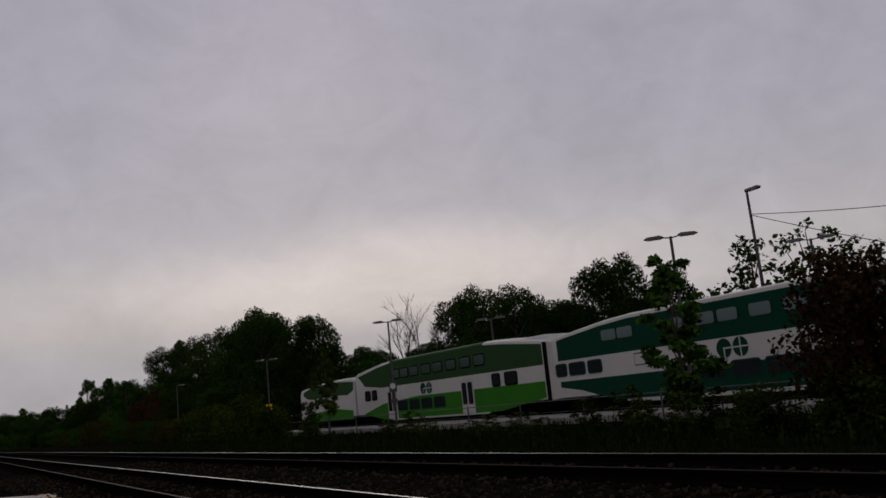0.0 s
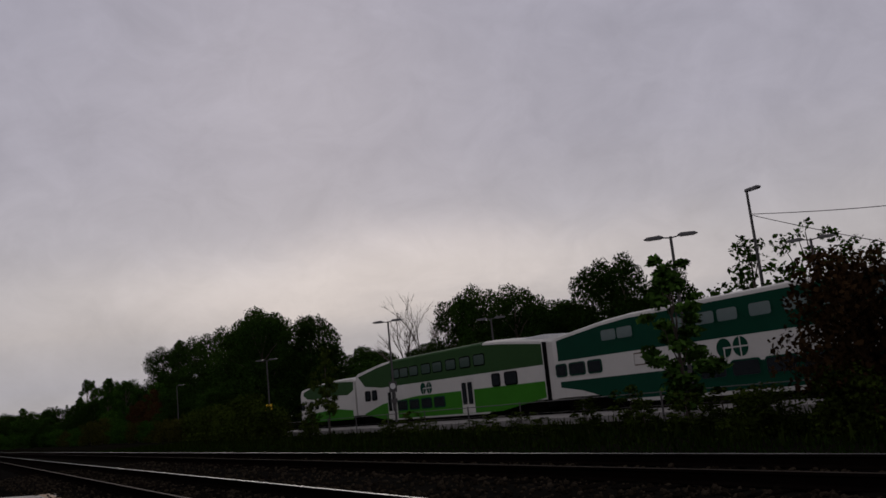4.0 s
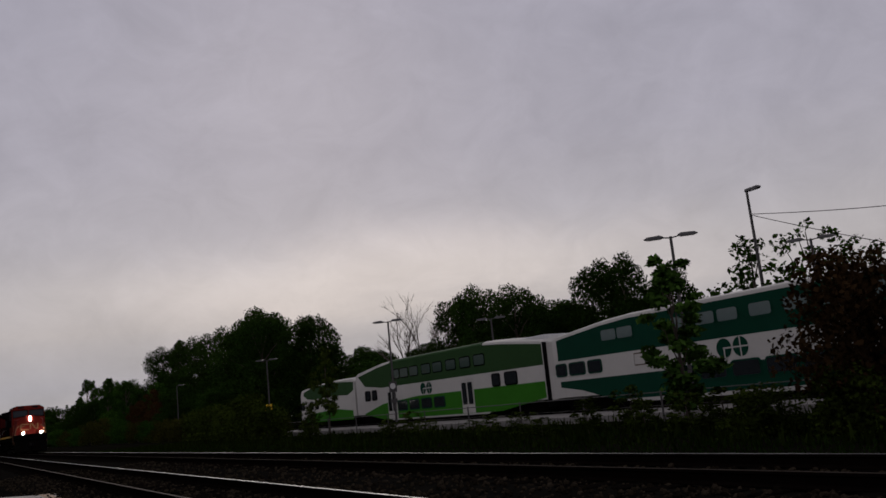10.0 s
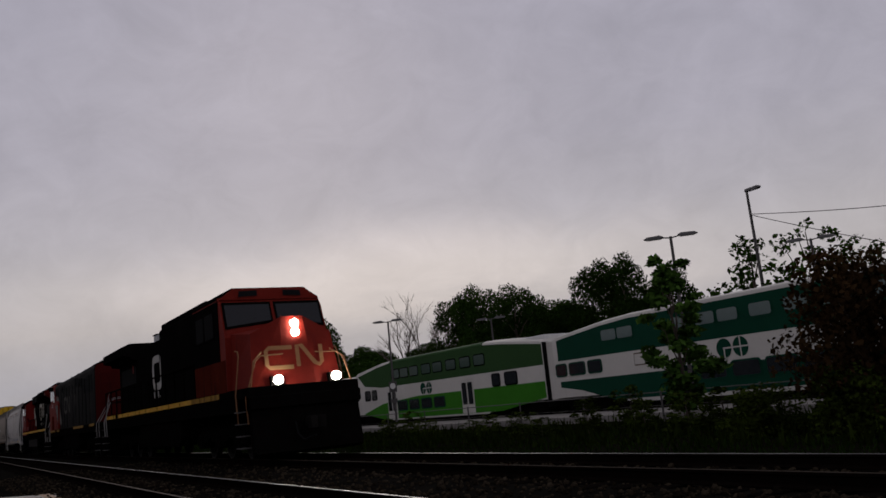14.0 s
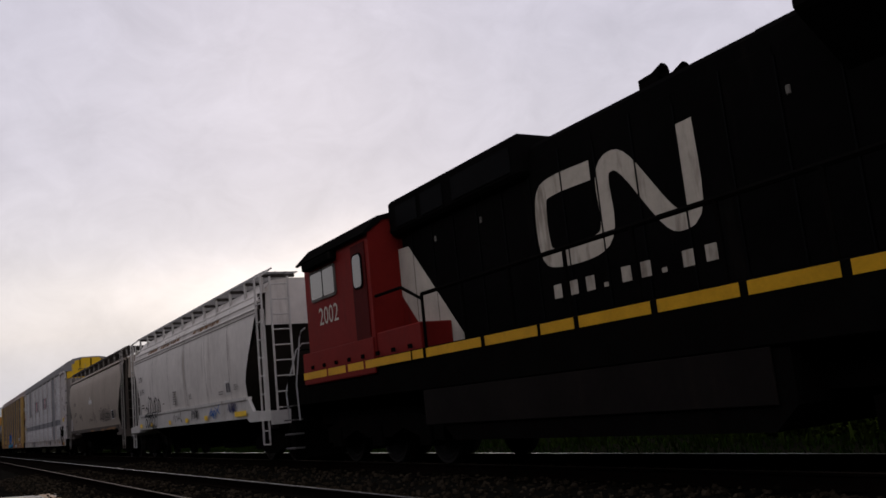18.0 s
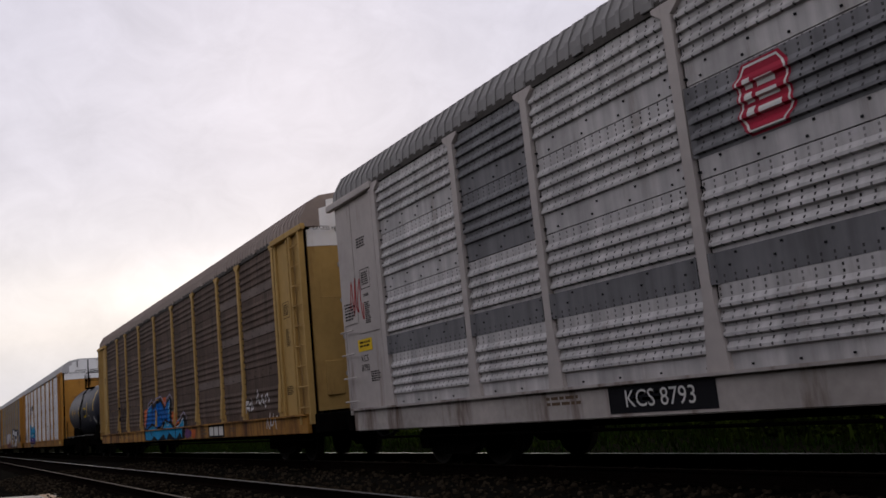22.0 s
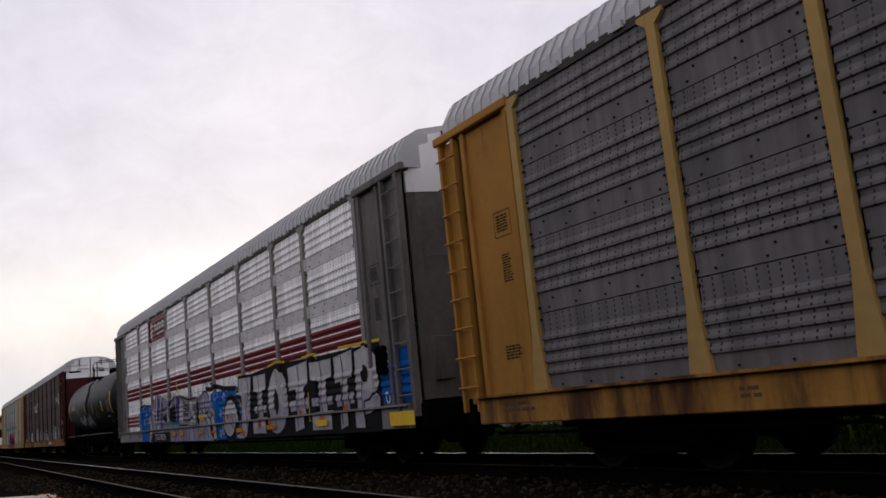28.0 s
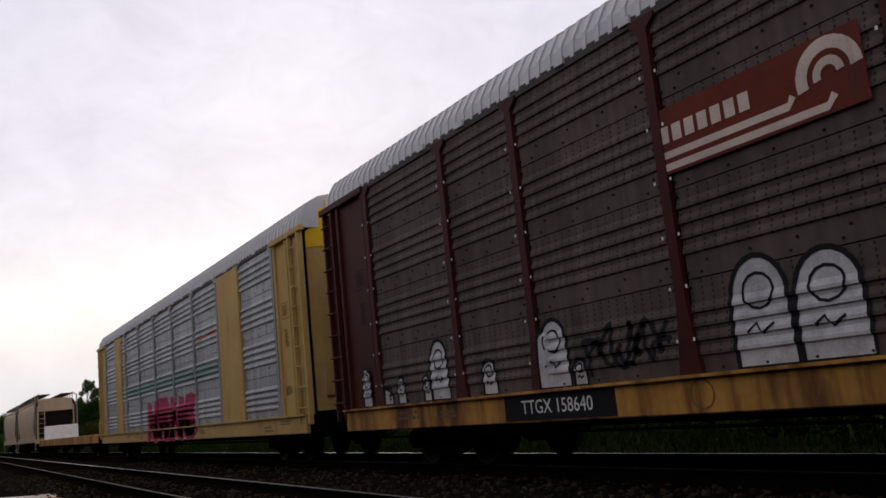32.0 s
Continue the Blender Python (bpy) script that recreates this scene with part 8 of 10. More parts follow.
def hopper_pale():
    t = hopper("pale grey covered hopper with graffiti and yellow marks", M_HOPGREY, M_HOPGREY, M_HOPSILL, -327.7, -344.6, True, sill_low=1.1, sill_top=1.62, e=-0.1)
    lettering("lettering", "FURX", -6.25, 2.92, 0.27, -1.545, M_BLACKPAINT, t)
    lettering("lettering", "850754", -6.05, 2.45, 0.27, -1.545, M_BLACKPAINT, t)
    hopper_mark(t, "scrawl", P_BLACK, strokes=[(loops(-5.7, -3.2, 1.5, 2.25, 91, 6), 0.05), (loops(-5.5, -3.5, 1.12, 1.6, 92, 5), 0.045),
                                           (scrawl(-1.1, 0.15, 1.18, 1.55, 61, 9), 0.03), (scrawl(1.2, 2.1, 1.18, 1.6, 62, 10), 0.035), (scrawl(1.2, 2.0, 1.2, 1.55, 63, 8), 0.028)])
    hopper_mark(t, "blue_scrawl", P_BLUE, strokes=[(scrawl(3.2, 4.0, 1.18, 1.5, 64, 9), 0.036), (scrawl(3.2, 3.95, 1.2, 1.46, 65, 6), 0.032), ([(3.8, 1.2), (4.3, 1.55)], 0.03), ([(3.85, 1.5), (4.35, 1.3)], 0.03)])
    hopper_mark(t, "navy_scrawl", P_NAVY, strokes=[(scrawl(5.12, 5.9, 1.26, 1.55, 66, 12), 0.028), (scrawl(5.12, 5.85, 1.28, 1.52, 67, 10), 0.024), (scrawl(5.15, 5.95, 1.26, 1.54, 68, 9), 0.022)])
    for x, w in ((-6.25, 0.45), (-4.4, 0.25), (-1.6, 0.3), (0.65, 0.35), (2.9, 0.36), (6.2, 1.0)):
        hopper_mark(t, "yellow_mark", M_YELLOWTAPE, [rect(x - w / 2, x + w / 2, 1.17, 1.3)])
    hopper_mark(t, "rust_streak", M_RUSTMARK, [blob(x + w * (((j * 37) % 20) / 10 - 1), 3.81 + 0.03 * (j % 3), 0.035 + 0.02 * (j % 4), 0.04 + 0.02 * (j % 5), 8, 0.7, 9 * k + j) for k, (x, w) in enumerate(((-4.6, 0.4), (-2.6, 0.35), (-1.2, 0.9), (2.3, 0.8), (3.6, 0.7), (-3.9, 0.3))) for j in range(int(6 + 10 * w))])
    d = hopper_mark(t, "data_panel", M_WHITEPAINT, strokes=[([(4.75, 1.8), (5.2, 1.8), (5.2, 2.12), (4.75, 2.12), (4.75, 1.8)], 0.035)])
    hopper_mark(t, "data_panel_fill", mat("grey_data_panel", (0.14, 0.13, 0.13), 0.6), [rect(4.8, 4.95, 1.84, 2.08), rect(5.0, 5.17, 1.84, 2.08)])
    bm = bmesh.new()
    for k, (x, z, w, h, n) in enumerate(((-1.2, 2.2, 0.5, 0.45, 6), (0.9, 2.0, 0.35, 0.16, 3), (4.2, 1.9, 0.45, 0.12, 2), (5.62, 2.0, 0.42, 0.16, 3), (-2.7, 1.9, 0.3, 0.08, 1), (-6.2, 2.0, 0.5, 0.2, 2))):
        bars(bm, x, z, w, h, n, -1.545, seed=k)
    tagged(part("stencil", bm, M_SEAM, t), kind="stuff")
    e = lettering("end_lettering", "FURX\n850754", 7.76, 3.9, 0.2, 0, M_BLACKPAINT, t)
    e.matrix_basis = pose(7.77, 0.1, 3.85, 90, 0, 90)


def hopper_dark():
    t = hopper("grimy tan covered hopper with black scrawls", M_HOPTAN, M_HOPTAN, M_HOPGRIME, -346.0, -363.4, sill_low=1.27, e=0.55, seams=(-6.1, -2.74, 0.72, 4.08, 7.1))

    def mark(*a, **k):
        return hopper_mark(*a, sill=1.434, **k)
    lettering("lettering", "FURX", -5.75, 2.8, 0.28, -1.55, M_BLACKPAINT, t)
    lettering("lettering", "854174", -5.4, 2.25, 0.3, -1.545, M_BLACKPAINT, t)
    mark(t, "faded_name", P_WHITE, [rect(-0.75 + 0.2 * k, -0.62 + 0.2 * k, 2.62, 2.82) for k in range(5)] + [blob(-0.35, 2.92, 0.05, 0.08, 8)])
    mark(t, "scrawl", P_BLACK, strokes=[(smooth_line([(-1.0, 1.75), (-0.6, 1.9), (0.0, 1.8), (0.5, 2.2), (0.7, 1.7), (0.9, 2.1), (1.2, 1.6)], 5), 0.04), (loops(2.15, 3.7, 1.72, 2.36, 81, 3), 0.034), (loops(2.6, 4.3, 1.66, 2.2, 82, 4), 0.028), (loops(3.8, 5.35, 1.66, 2.4, 83, 3), 0.034), (loops(4.2, 5.3, 1.75, 2.2, 88, 4), 0.026), (scrawl(2.3, 5.2, 1.72, 2.2, 87, 11), 0.024), (scrawl(-4.1, -3.2, 1.85, 2.3, 84, 9), 0.04)])
    mark(t, "rust_streak", M_RUSTMARK, [blob(x, 1.3, w, 0.05, 12, 0.7, k) for k, (x, w) in enumerate(((3.5, 0.4), (5.8, 1.2), (0.6, 0.5)))])
    mark(t, "data_panel", P_BLACK, [rect(5.55, 6.1, 1.72, 2.08)])
    mark(t, "data_border", M_WHITEPAINT, strokes=[([(5.55, 1.72), (6.1, 1.72), (6.1, 2.08), (5.55, 2.08), (5.55, 1.72)], 0.03), ([(5.8, 1.75), (5.8, 2.05)], 0.02)], lift=0.016)
    bm = bmesh.new()
    for k, (x, z, w, h, n) in enumerate(((6.3, 2.06, 0.65, 0.34, 5), (-5.4, 1.95, 0.5, 0.16, 2), (-3.05, 2.55, 0.2, 0.2, 2))):
        bars(bm, x, z, w, h, n, -1.552, seed=k)
    tagged(part("stencil", bm, M_HOPGRIME, t), kind="stuff")


# ---- tank cars
def tank_car(label, front, rear, half, r, zc, body_mt, stripes, words, word_x, word_mt, panels, deck=None):
    t = joinup(thing("tank_car", label, "freight car", group="tank cars"), front, rear)
    L = (front - rear) / 2
    prof = [(-half, 0.0)] + [(-half + 0.62 * (1 - math.cos(a)), r * math.sin(a)) for a in (radians(d) for d in (15, 30, 45, 60, 75, 90))]
    prof += [(-s, rr) for s, rr in reversed(prof)]
    bm = bmesh.new()
    lathe(bm, prof, (0, 0, zc), (1, 0, 0), 48)
    part("tank", bm, body_mt, t, smooth=True)
    for x in (-half * 0.5, 0.0, half * 0.5):
        bm = bmesh.new()
        lathe(bm, [(x - 0.02, r + 0.001), (x, r + 0.006), (x + 0.02, r + 0.001)], (0, 0, zc), (1, 0, 0), 48)
        part("weld_band", bm, body_mt, t)

    def wrap(bm, lift=0.01):
        for v in bm.verts:
            a = (v.co.z - zc) / r
            v.co.y = -(r + lift) * math.cos(a)
            v.co.z = zc + (r + lift) * math.sin(a)
    for x, z0, z1, w in stripes:
        bm = bmesh.new()
        pts = [(x, z0 + (z1 - z0) * k / 8) for k in range(9)]
        ribbon(bm, pts, w, 0)
        wrap(bm)
        part("reflective_stripe", bm, M_YELLOWTAPE, t, "yellow reflective stripe")
    lt = lettering("lettering", words, word_x, zc, 0.3, -r - 0.012, word_mt, t)
    for kind, x, z, w, h in panels:
        bm = bmesh.new()
        if kind == "bars":
            bars(bm, x, z, w, h, max(3, int(h / 0.06)), 0, seed=int(10 * abs(x)))
        elif kind == "frame":
            ribbon(bm, [(x, z), (x + w, z), (x + w, z - h), (x, z - h)], 0.03, 0, True)
            ribbon(bm, [(x + w * 0.5, z), (x + w * 0.5, z - h)], 0.02, 0)
        elif kind == "diamond":
            patch(bm, [(x, z), (x + w, z - h), (x, z - 2 * h), (x - w, z - h)], 0)
        elif kind == "scrawl":
            for k in range(4):
                ribbon(bm, scrawl(x, x + w, z - h, z, 90 + k + int(x * 3), 9), 0.06, 0)
        else:
            patch(bm, rect(x, x + w, z - h, z), 0)
        wrap(bm, 0.014)
        ob = part({"bars": "stencil", "frame": "data_frame", "diamond": "placard", "scrawl": "scrawl"}.get(kind, "yellow_label"), bm, {"label": P_YELLOW, "scrawl": P_SILVER, "bars": M_FADEDWHITE}.get(kind, M_WHITEPAINT), t)
        if kind in ("bars", "scrawl"):
            tagged(ob, kind="stuff")
        if kind == "label":
            bm = bmesh.new()
            bars(bm, x + 0.06, z - 0.05, w - 0.12, h - 0.08, 4, 0, 5)
            wrap(bm, 0.02)
            part("label_text", bm, M_BLACKPAINT, t)
    # top platform with rails, dome and fittings
    ztop = zc + r
    if deck:
        dx, dh = deck
        for sy in (-1, 1):
            boxes("platform", M_BLACKSTEEL, t, (dx - dh, dx + dh, min(sy * 0.55, sy * 1.15), max(sy * 0.55, sy * 1.15), ztop - 0.26, ztop - 0.22))
        for x in (dx - dh, dx + dh):
            bm = bmesh.new()
            tube(bm, [(x, -1.12, ztop - 0.26), (x, -1.12, ztop + 0.5), (x, -1.02, ztop + 0.62), (x, 1.02, ztop + 0.62), (x, 1.12, ztop + 0.5), (x, 1.12, ztop - 0.26)], 0.024, 6)
            tube(bm, [(x, -1.12, ztop + 0.2), (x, 1.12, ztop + 0.2)], 0.018, 5)
            part("platform_rail", bm, M_BLACKSTEEL, t)
        for sy in (-1.12, 1.12):
            bm = bmesh.new()
            tube(bm, [(dx - dh, sy, ztop + 0.25), (dx - dh + 0.35, sy, ztop + 0.25), (dx - dh + 0.42, sy, ztop - 0.24)], 0.02, 6)
            part("end_rail", bm, M_BLACKSTEEL, t)
    bm = bmesh.new()
    lathe(bm, [(0, 0.3), (0.18, 0.32), (0.26, 0.26), (0.3, 0.0)], (-0.3, 0, ztop), (0, 0, 1), 18)
    part("manway", bm, M_BLACKSTEEL, t)
    for x in (0.35, 0.75):
        bm = bmesh.new()
        lathe(bm, [(0, 0.09), (0.22, 0.09), (0.24, 0.05), (0.3, 0.0)], (x, 0.1, ztop + 0.05), (0, 0, 1), 10)
        part("valve", bm, M_BLACKSTEEL, t)
    if not deck:
        boxes("platform", M_BLACKSTEEL, t, (-1.5, 1.5, -1.0, 1.0, ztop + 0.02, ztop + 0.06), bevel=0.01)
        for y in (-0.98, 0.98):
            bm = bmesh.new()
            tube(bm, smooth_line([(-1.48, ztop + 0.05), (-1.48, ztop + 0.85), (-1.3, ztop + 1.0), (1.3, ztop + 1.0), (1.48, ztop + 0.85), (1.48, ztop + 0.05)], 1) and [(-1.48, y, ztop + 0.05), (-1.48, y, ztop + 0.9), (-1.36, y, ztop + 1.0), (1.36, y, ztop + 1.0), (1.48, y, ztop + 0.9), (1.48, y, ztop + 0.05)], 0.022, 6)
            for x in (-0.5, 0.5):
                tube(bm, [(x, y, ztop + 0.05), (x, y, ztop + 1.0)], 0.02, 5)
            part("platform_rail", bm, M_BLACKSTEEL, t)
        for x in (-1.48, 1.48):
            bm = bmesh.new()
            tube(bm, [(x, -0.98, ztop + 0.55), (x, 0.98, ztop + 0.55)], 0.02, 5)
            part("end_rail", bm, M_BLACKSTEEL, t)
    bm = bmesh.new()
    lx = deck[0] - 0.2 if deck else -0.95
    for x in (lx, lx + 0.4):
        tube(bm, [(x, -1.0, ztop - 0.2 if deck else ztop + 0.06), (x, -r * 0.86 - 0.08, zc + r * 0.62), (x, -r - 0.1, zc), (x, -1.5, 1.1), (x, -1.52, 0.5)], 0.022, 5)
    for k in range(11):
        z = 0.55 + 0.31 * k
        y = -(max(0.2, r * r - max(0, z - zc) ** 2)) ** 0.5 - 0.1 if z > zc else (-r - 0.1 if z > zc - 0.3 else -1.52)
        tube(bm, [(lx, y, z), (lx + 0.4, y, z)], 0.015, 5)
    part("side_ladder", bm, M_BLACKSTEEL, t)
    for s in (-1, 1):
        bm = bmesh.new()
        prism(bm, [(s * (half - 2.2), 1.0), (s * (half - 0.2), 1.0), (s * (half - 0.5), zc - 0.3), (s * (half - 1.9), zc - 0.3)], -1.15, 1.15, "y")
        part("saddle", bm, M_BLACKSTEEL, t)
        boxes("end_platform", M_BLACKSTEEL, t, (min(s * (half - 1.2), s * (L - 0.2)), max(s * (half - 1.2), s * (L - 0.2)), -1.45, 1.45, 0.95, 1.05))
        bm = bmesh.new()
        for y in (-1.4, 1.4):
            tube(bm, [(s * (L - 0.25), y, 1.05), (s * (L - 0.25), y, 2.0), (s * (L - 0.25), y * 0.8, 2.05)], 0.022, 5)
        tube(bm, [(s * (L - 0.25), -1.15, 2.05), (s * (L - 0.25), 1.15, 2.05)], 0.022, 5)
        part("hand_rail", bm, M_BLACKSTEEL, t)
        truck(t, s * (L - 1.9))
        coupler(t, s * (L - 0.25), s)
    for y in (-1.5, 1.5):
        bm = bmesh.new()
        tube(bm, [(-half + 0.2, y, 1.12), (half - 0.2, y, 1.12)], 0.025, 5)
        part("running_rail", bm, M_TREAD, t)
    boxes("centre_sill", M_BLACKSTEEL, t, (-L + 0.2, L - 0.2, -0.3, 0.3, 0.75, 1.0))
    boxes("under_beam", M_BLACKSTEEL, t, (-half + 1.6, half - 1.6, -0.85, 0.85, 0.6, 1.25))
    boxes("bottom_outlet", M_BLACKSTEEL, t, (-0.35, 0.35, -0.35, 0.35, 0.5, 1.15), bevel=0.05)
    for x in (-1.6, 1.9):
        bm = bmesh.new()
        tube(bm, [(x, -0.9, 0.85), (x + 0.8, -0.9, 0.85)], 0.16, 10)
        part("brake_cylinder", bm, M_BLACKSTEEL, t)
    return t


M_FADEDWHITE = mat("faded_white_stencil", (0.16, 0.155, 0.15), 0.8, var=0.3, scale=6)
M_TANKBLACK = mat("satin_black_tank_paint", (0.009, 0.009, 0.0095), 0.55, var=0.2, scale=0.7, dirt=(0.03, 0.028, 0.026), dirt_amount=0.1, spec=0.25)
M_TANKBLUE = mat("dull_blue_black_tank_paint", (0.024, 0.027, 0.04), 0.5, var=0.2, scale=0.7, dirt=(0.035, 0.033, 0.032), dirt_amount=0.12, spec=0.25)


def tanks():
    tank_car("short black tank car with yellow stripes and top platform", -421.7, -433.6, 5.2, 1.42, 2.42, M_TANKBLUE,
             [(-4.3, 2.2, 2.9, 0.05), (-3.1, 2.2, 2.65, 0.08), (-0.75, 2.15, 2.65, 0.09), (2.2, 2.15, 2.75, 0.12), (4.3, 2.3, 3.3, 0.13)],
             "UTLX 125030", -2.65, mat("amber_lettering", (0.5, 0.26, 0.03), 0.6),
             [("label", 1.0, 2.55, 0.75, 0.5), ("bars", 3.1, 2.95, 1.25, 0.62, ), ("frame", 2.4, 2.1, 0.5, 0.28), ("diamond", 4.15, 2.05, 0.22, 0.22), ("bars", -1.7, 2.95, 0.35, 0.28), ("bars", 1.1, 1.95, 0.45, 0.22), ("bars", -3.2, 2.18, 1.2, 0.3)], deck=(0.52, 0.64))
    tank_car("long black tank car with yellow stripes and silver scrawl", -519.2, -535.3, 7.6, 1.52, 2.63, M_TANKBLACK,
             [(-6.6, 1.95, 2.9, 0.12), (-3.4, 2.18, 2.6, 0.1), (-0.65, 2.22, 2.63, 0.1), (1.68, 2.15, 2.63, 0.11), (4.55, 2.17, 2.62, 0.12), (6.95, 1.94, 2.92, 0.14)],
             "GATX 3825", -5.0, M_WHITEPAINT,
             [("bars", 5.75, 2.6, 1.1, 0.55), ("frame", 5.3, 1.85, 0.6, 0.3), ("bars", 2.4, 2.15, 0.9, 0.3), ("bars", -5.8, 2.2, 1.7, 0.26), ("scrawl", -3.2, 2.15, 2.2, 0.75), ("scrawl", -1.6, 2.2, 2.4, 0.8)], deck=(0.55, 0.62))


# ---- locomotives
M_CNRED = mat("orange_red_loco_paint", (0.17, 0.015, 0.009), 0.7, var=0.2, scale=0.8, dirt=(0.05, 0.012, 0.009), dirt_amount=0.25, spec=0.08)
M_CNDULL = mat("dull_red_loco_paint", (0.062, 0.005, 0.004), 0.75, var=0.16, scale=0.8, dirt=(0.03, 0.005, 0.004), dirt_amount=0.35, spec=0.06)
M_CNCRIMSON = mat("crimson_loco_paint", (0.165, 0.012, 0.009), 0.7, var=0.14, scale=0.8, dirt=(0.08, 0.01, 0.008), dirt_amount=0.22, spec=0.08)
M_CNBLACK = mat("sooty_black_loco_paint", (0.0045, 0.0042, 0.004), 0.85, var=0.3, scale=0.8, dirt=(0.014, 0.012, 0.01), dirt_amount=0.16, spec=0.0)
M_CNWHITE = mat("dirty_white_loco_paint", (0.42, 0.4, 0.36), 0.6, var=0.15, scale=1.0, dirt=(0.12, 0.1, 0.08), dirt_amount=0.25)
M_CNSOOTRED = mat("sooty_red_loco_paint", (0.08, 0.014, 0.008), 0.8, var=0.3, scale=1.2, dirt=(0.012, 0.01, 0.008), dirt_amount=0.4, spec=0.0)
M_CREAM = mat("cream_white_loco_paint", (0.5, 0.45, 0.37), 0.7, var=0.15, dirt=(0.2, 0.16, 0.11), dirt_amount=0.15, spec=0.1)
M_CNTAN = mat("dull_tan_loco_paint", (0.26, 0.13, 0.06), 0.7, var=0.2)
M_COWL = mat("sooty_streaked_cowl_paint", (0.004, 0.0038, 0.0033), 0.75, var=0.4, scale=0.8, dirt=(0.04, 0.038, 0.031), dirt_amount=0.42, dirt_scale=0.8, spec=0.03)
M_CNGREY = mat("sooty_white_loco_paint", (0.115, 0.108, 0.091), 0.7, var=0.25, scale=1.0, dirt=(0.04, 0.03, 0.025), dirt_amount=0.35)
M_FANGREY = mat("pale_grey_fan", (0.3, 0.3, 0.31), 0.6, var=0.2)
M_SOOTMARK = mat("grimy_faded_mark", (0.07, 0.066, 0.057), 0.8, var=0.3, scale=0.9, dirt=(0.02, 0.017, 0.014), dirt_amount=0.5, spec=0.05)
M_STAINEDMARK = mat("stained_cream_mark", (0.46, 0.41, 0.33), 0.7, var=0.2, scale=1.1, dirt=(0.13, 0.1, 0.07), dirt_amount=0.42, dirt_scale=2.2, spec=0.1)
M_GRILLE = mat("dark_radiator_grille", (0.003, 0.003, 0.003), 0.9, var=0.2, spec=0.05)


M_FADEDNUMBER = mat("sooty_faded_number", (0.11, 0.045, 0.04), 0.8, var=0.35, scale=4)
M_TANKSIDE = mat("dusty_fuel_tank_paint", (0.01, 0.008, 0.007), 0.85, var=0.3, scale=1.2, dirt=(0.018, 0.014, 0.011), dirt_amount=0.3, spec=0.03)
M_DIRTYSTRIPE = mat("sooty_yellow_stripe", (0.3, 0.16, 0.015), 0.7, var=0.3, scale=2.0, dirt=(0.02, 0.015, 0.01), dirt_amount=0.4)


def loco_truck(t, x, n=3):
    f = boxes("truck_frame", M_BLACKSTEEL, t, (x - 2.2, x + 2.2, -0.6, 0.6, 0.6, 0.95))
    for s in (-1, 1):
        bm = bmesh.new()
        prism(bm, [(x + u, z) for u, z in ((-2.45, 0.42), (-2.45, 0.72), (-1.5, 0.92), (1.5, 0.92), (2.45, 0.72), (2.45, 0.42), (1.6, 0.5), (1.0, 0.66), (0.5, 0.5), (-0.5, 0.5), (-1.0, 0.66), (-1.6, 0.5))], s * 1.075 - 0.075, s * 1.075 + 0.075, "y")
        part("side_frame", bm, M_BLACKSTEEL, f)
        for k in (-1, 0, 1):
            shared("journal_box", ME_LJOURNAL, f, pose(x + k * 1.9, s * 1.075, 0))
    for k in (-1, 0, 1):
        for s in (-1, 1):
            w = shared("wheel", ME_LWHEEL, f, pose(x + k * 1.9, s * 0.79, 0.52, 0, 0, 0 if s < 0 else 180))
            if s < 0:
                shared("rim", ME_LRIM, w, pose(0, 0, 0))


def stripe_run(t, x0, x1, z0, z1, y, seed, mt=None):
    """Broken yellow sill striping."""
    r = random.Random(seed)
    x = x0
    while x < x1 - 0.2:
        l = min(r.uniform(0.7, 1.9), x1 - x)
        bm = bmesh.new()
        patch(bm, rect(x, x + l, z0, z1), y)
        part("sill_stripe", bm, mt or M_YELLOWPAINT, t)
        x += l + r.uniform(0.05, 0.12)


def frame_and_walk(t, half, top):
    boxes("frame", M_BLACKSTEEL, t, (-half + 0.2, half - 0.2, -1.5, 1.5, 1.25, top), bevel=0.02)
    bm = bmesh.new()
    prism(bm, [(-3.0, 0.45), (3.0, 0.45), (3.3, 0.7), (3.3, 1.25), (-3.3, 1.25), (-3.3, 0.7)], -1.45, 1.45, "y")
    part("fuel_tank", bm, M_BLACKSTEEL, t)
    boxes("under_beam", M_BLACKSTEEL, t, (-half + 0.9, half - 0.9, -1.0, 1.0, 0.8, 1.3))
    for s in (-1, 1):
        bm = bmesh.new()
        prism(bm, [(s * (half - 0.3), 0.12), (s * (half - 0.05), 0.2), (s * (half - 0.2), 1.3), (s * (half - 0.5), 1.3)], -1.45, 1.45, "y")
        part("plough", bm, M_BLACKSTEEL, t)
        coupler(t, s * (half - 0.25), s)


def side_rails(t, x0, x1, z, y, n, mt=None):
    mt = mt or M_BLACKSTEEL
    bm = bmesh.new()
    tube(bm, [(x0, y, z), (x1, y, z)], 0.033, 6)
    part("hand_rail", bm, mt, t)
    for k in range(n):
        x = x0 + (x1 - x0) * k / (n - 1)
        bm = bmesh.new()
        tube(bm, [(x, y, 1.6), (x, y, z)], 0.03, 6)
        part("stanchion", bm, mt, t)


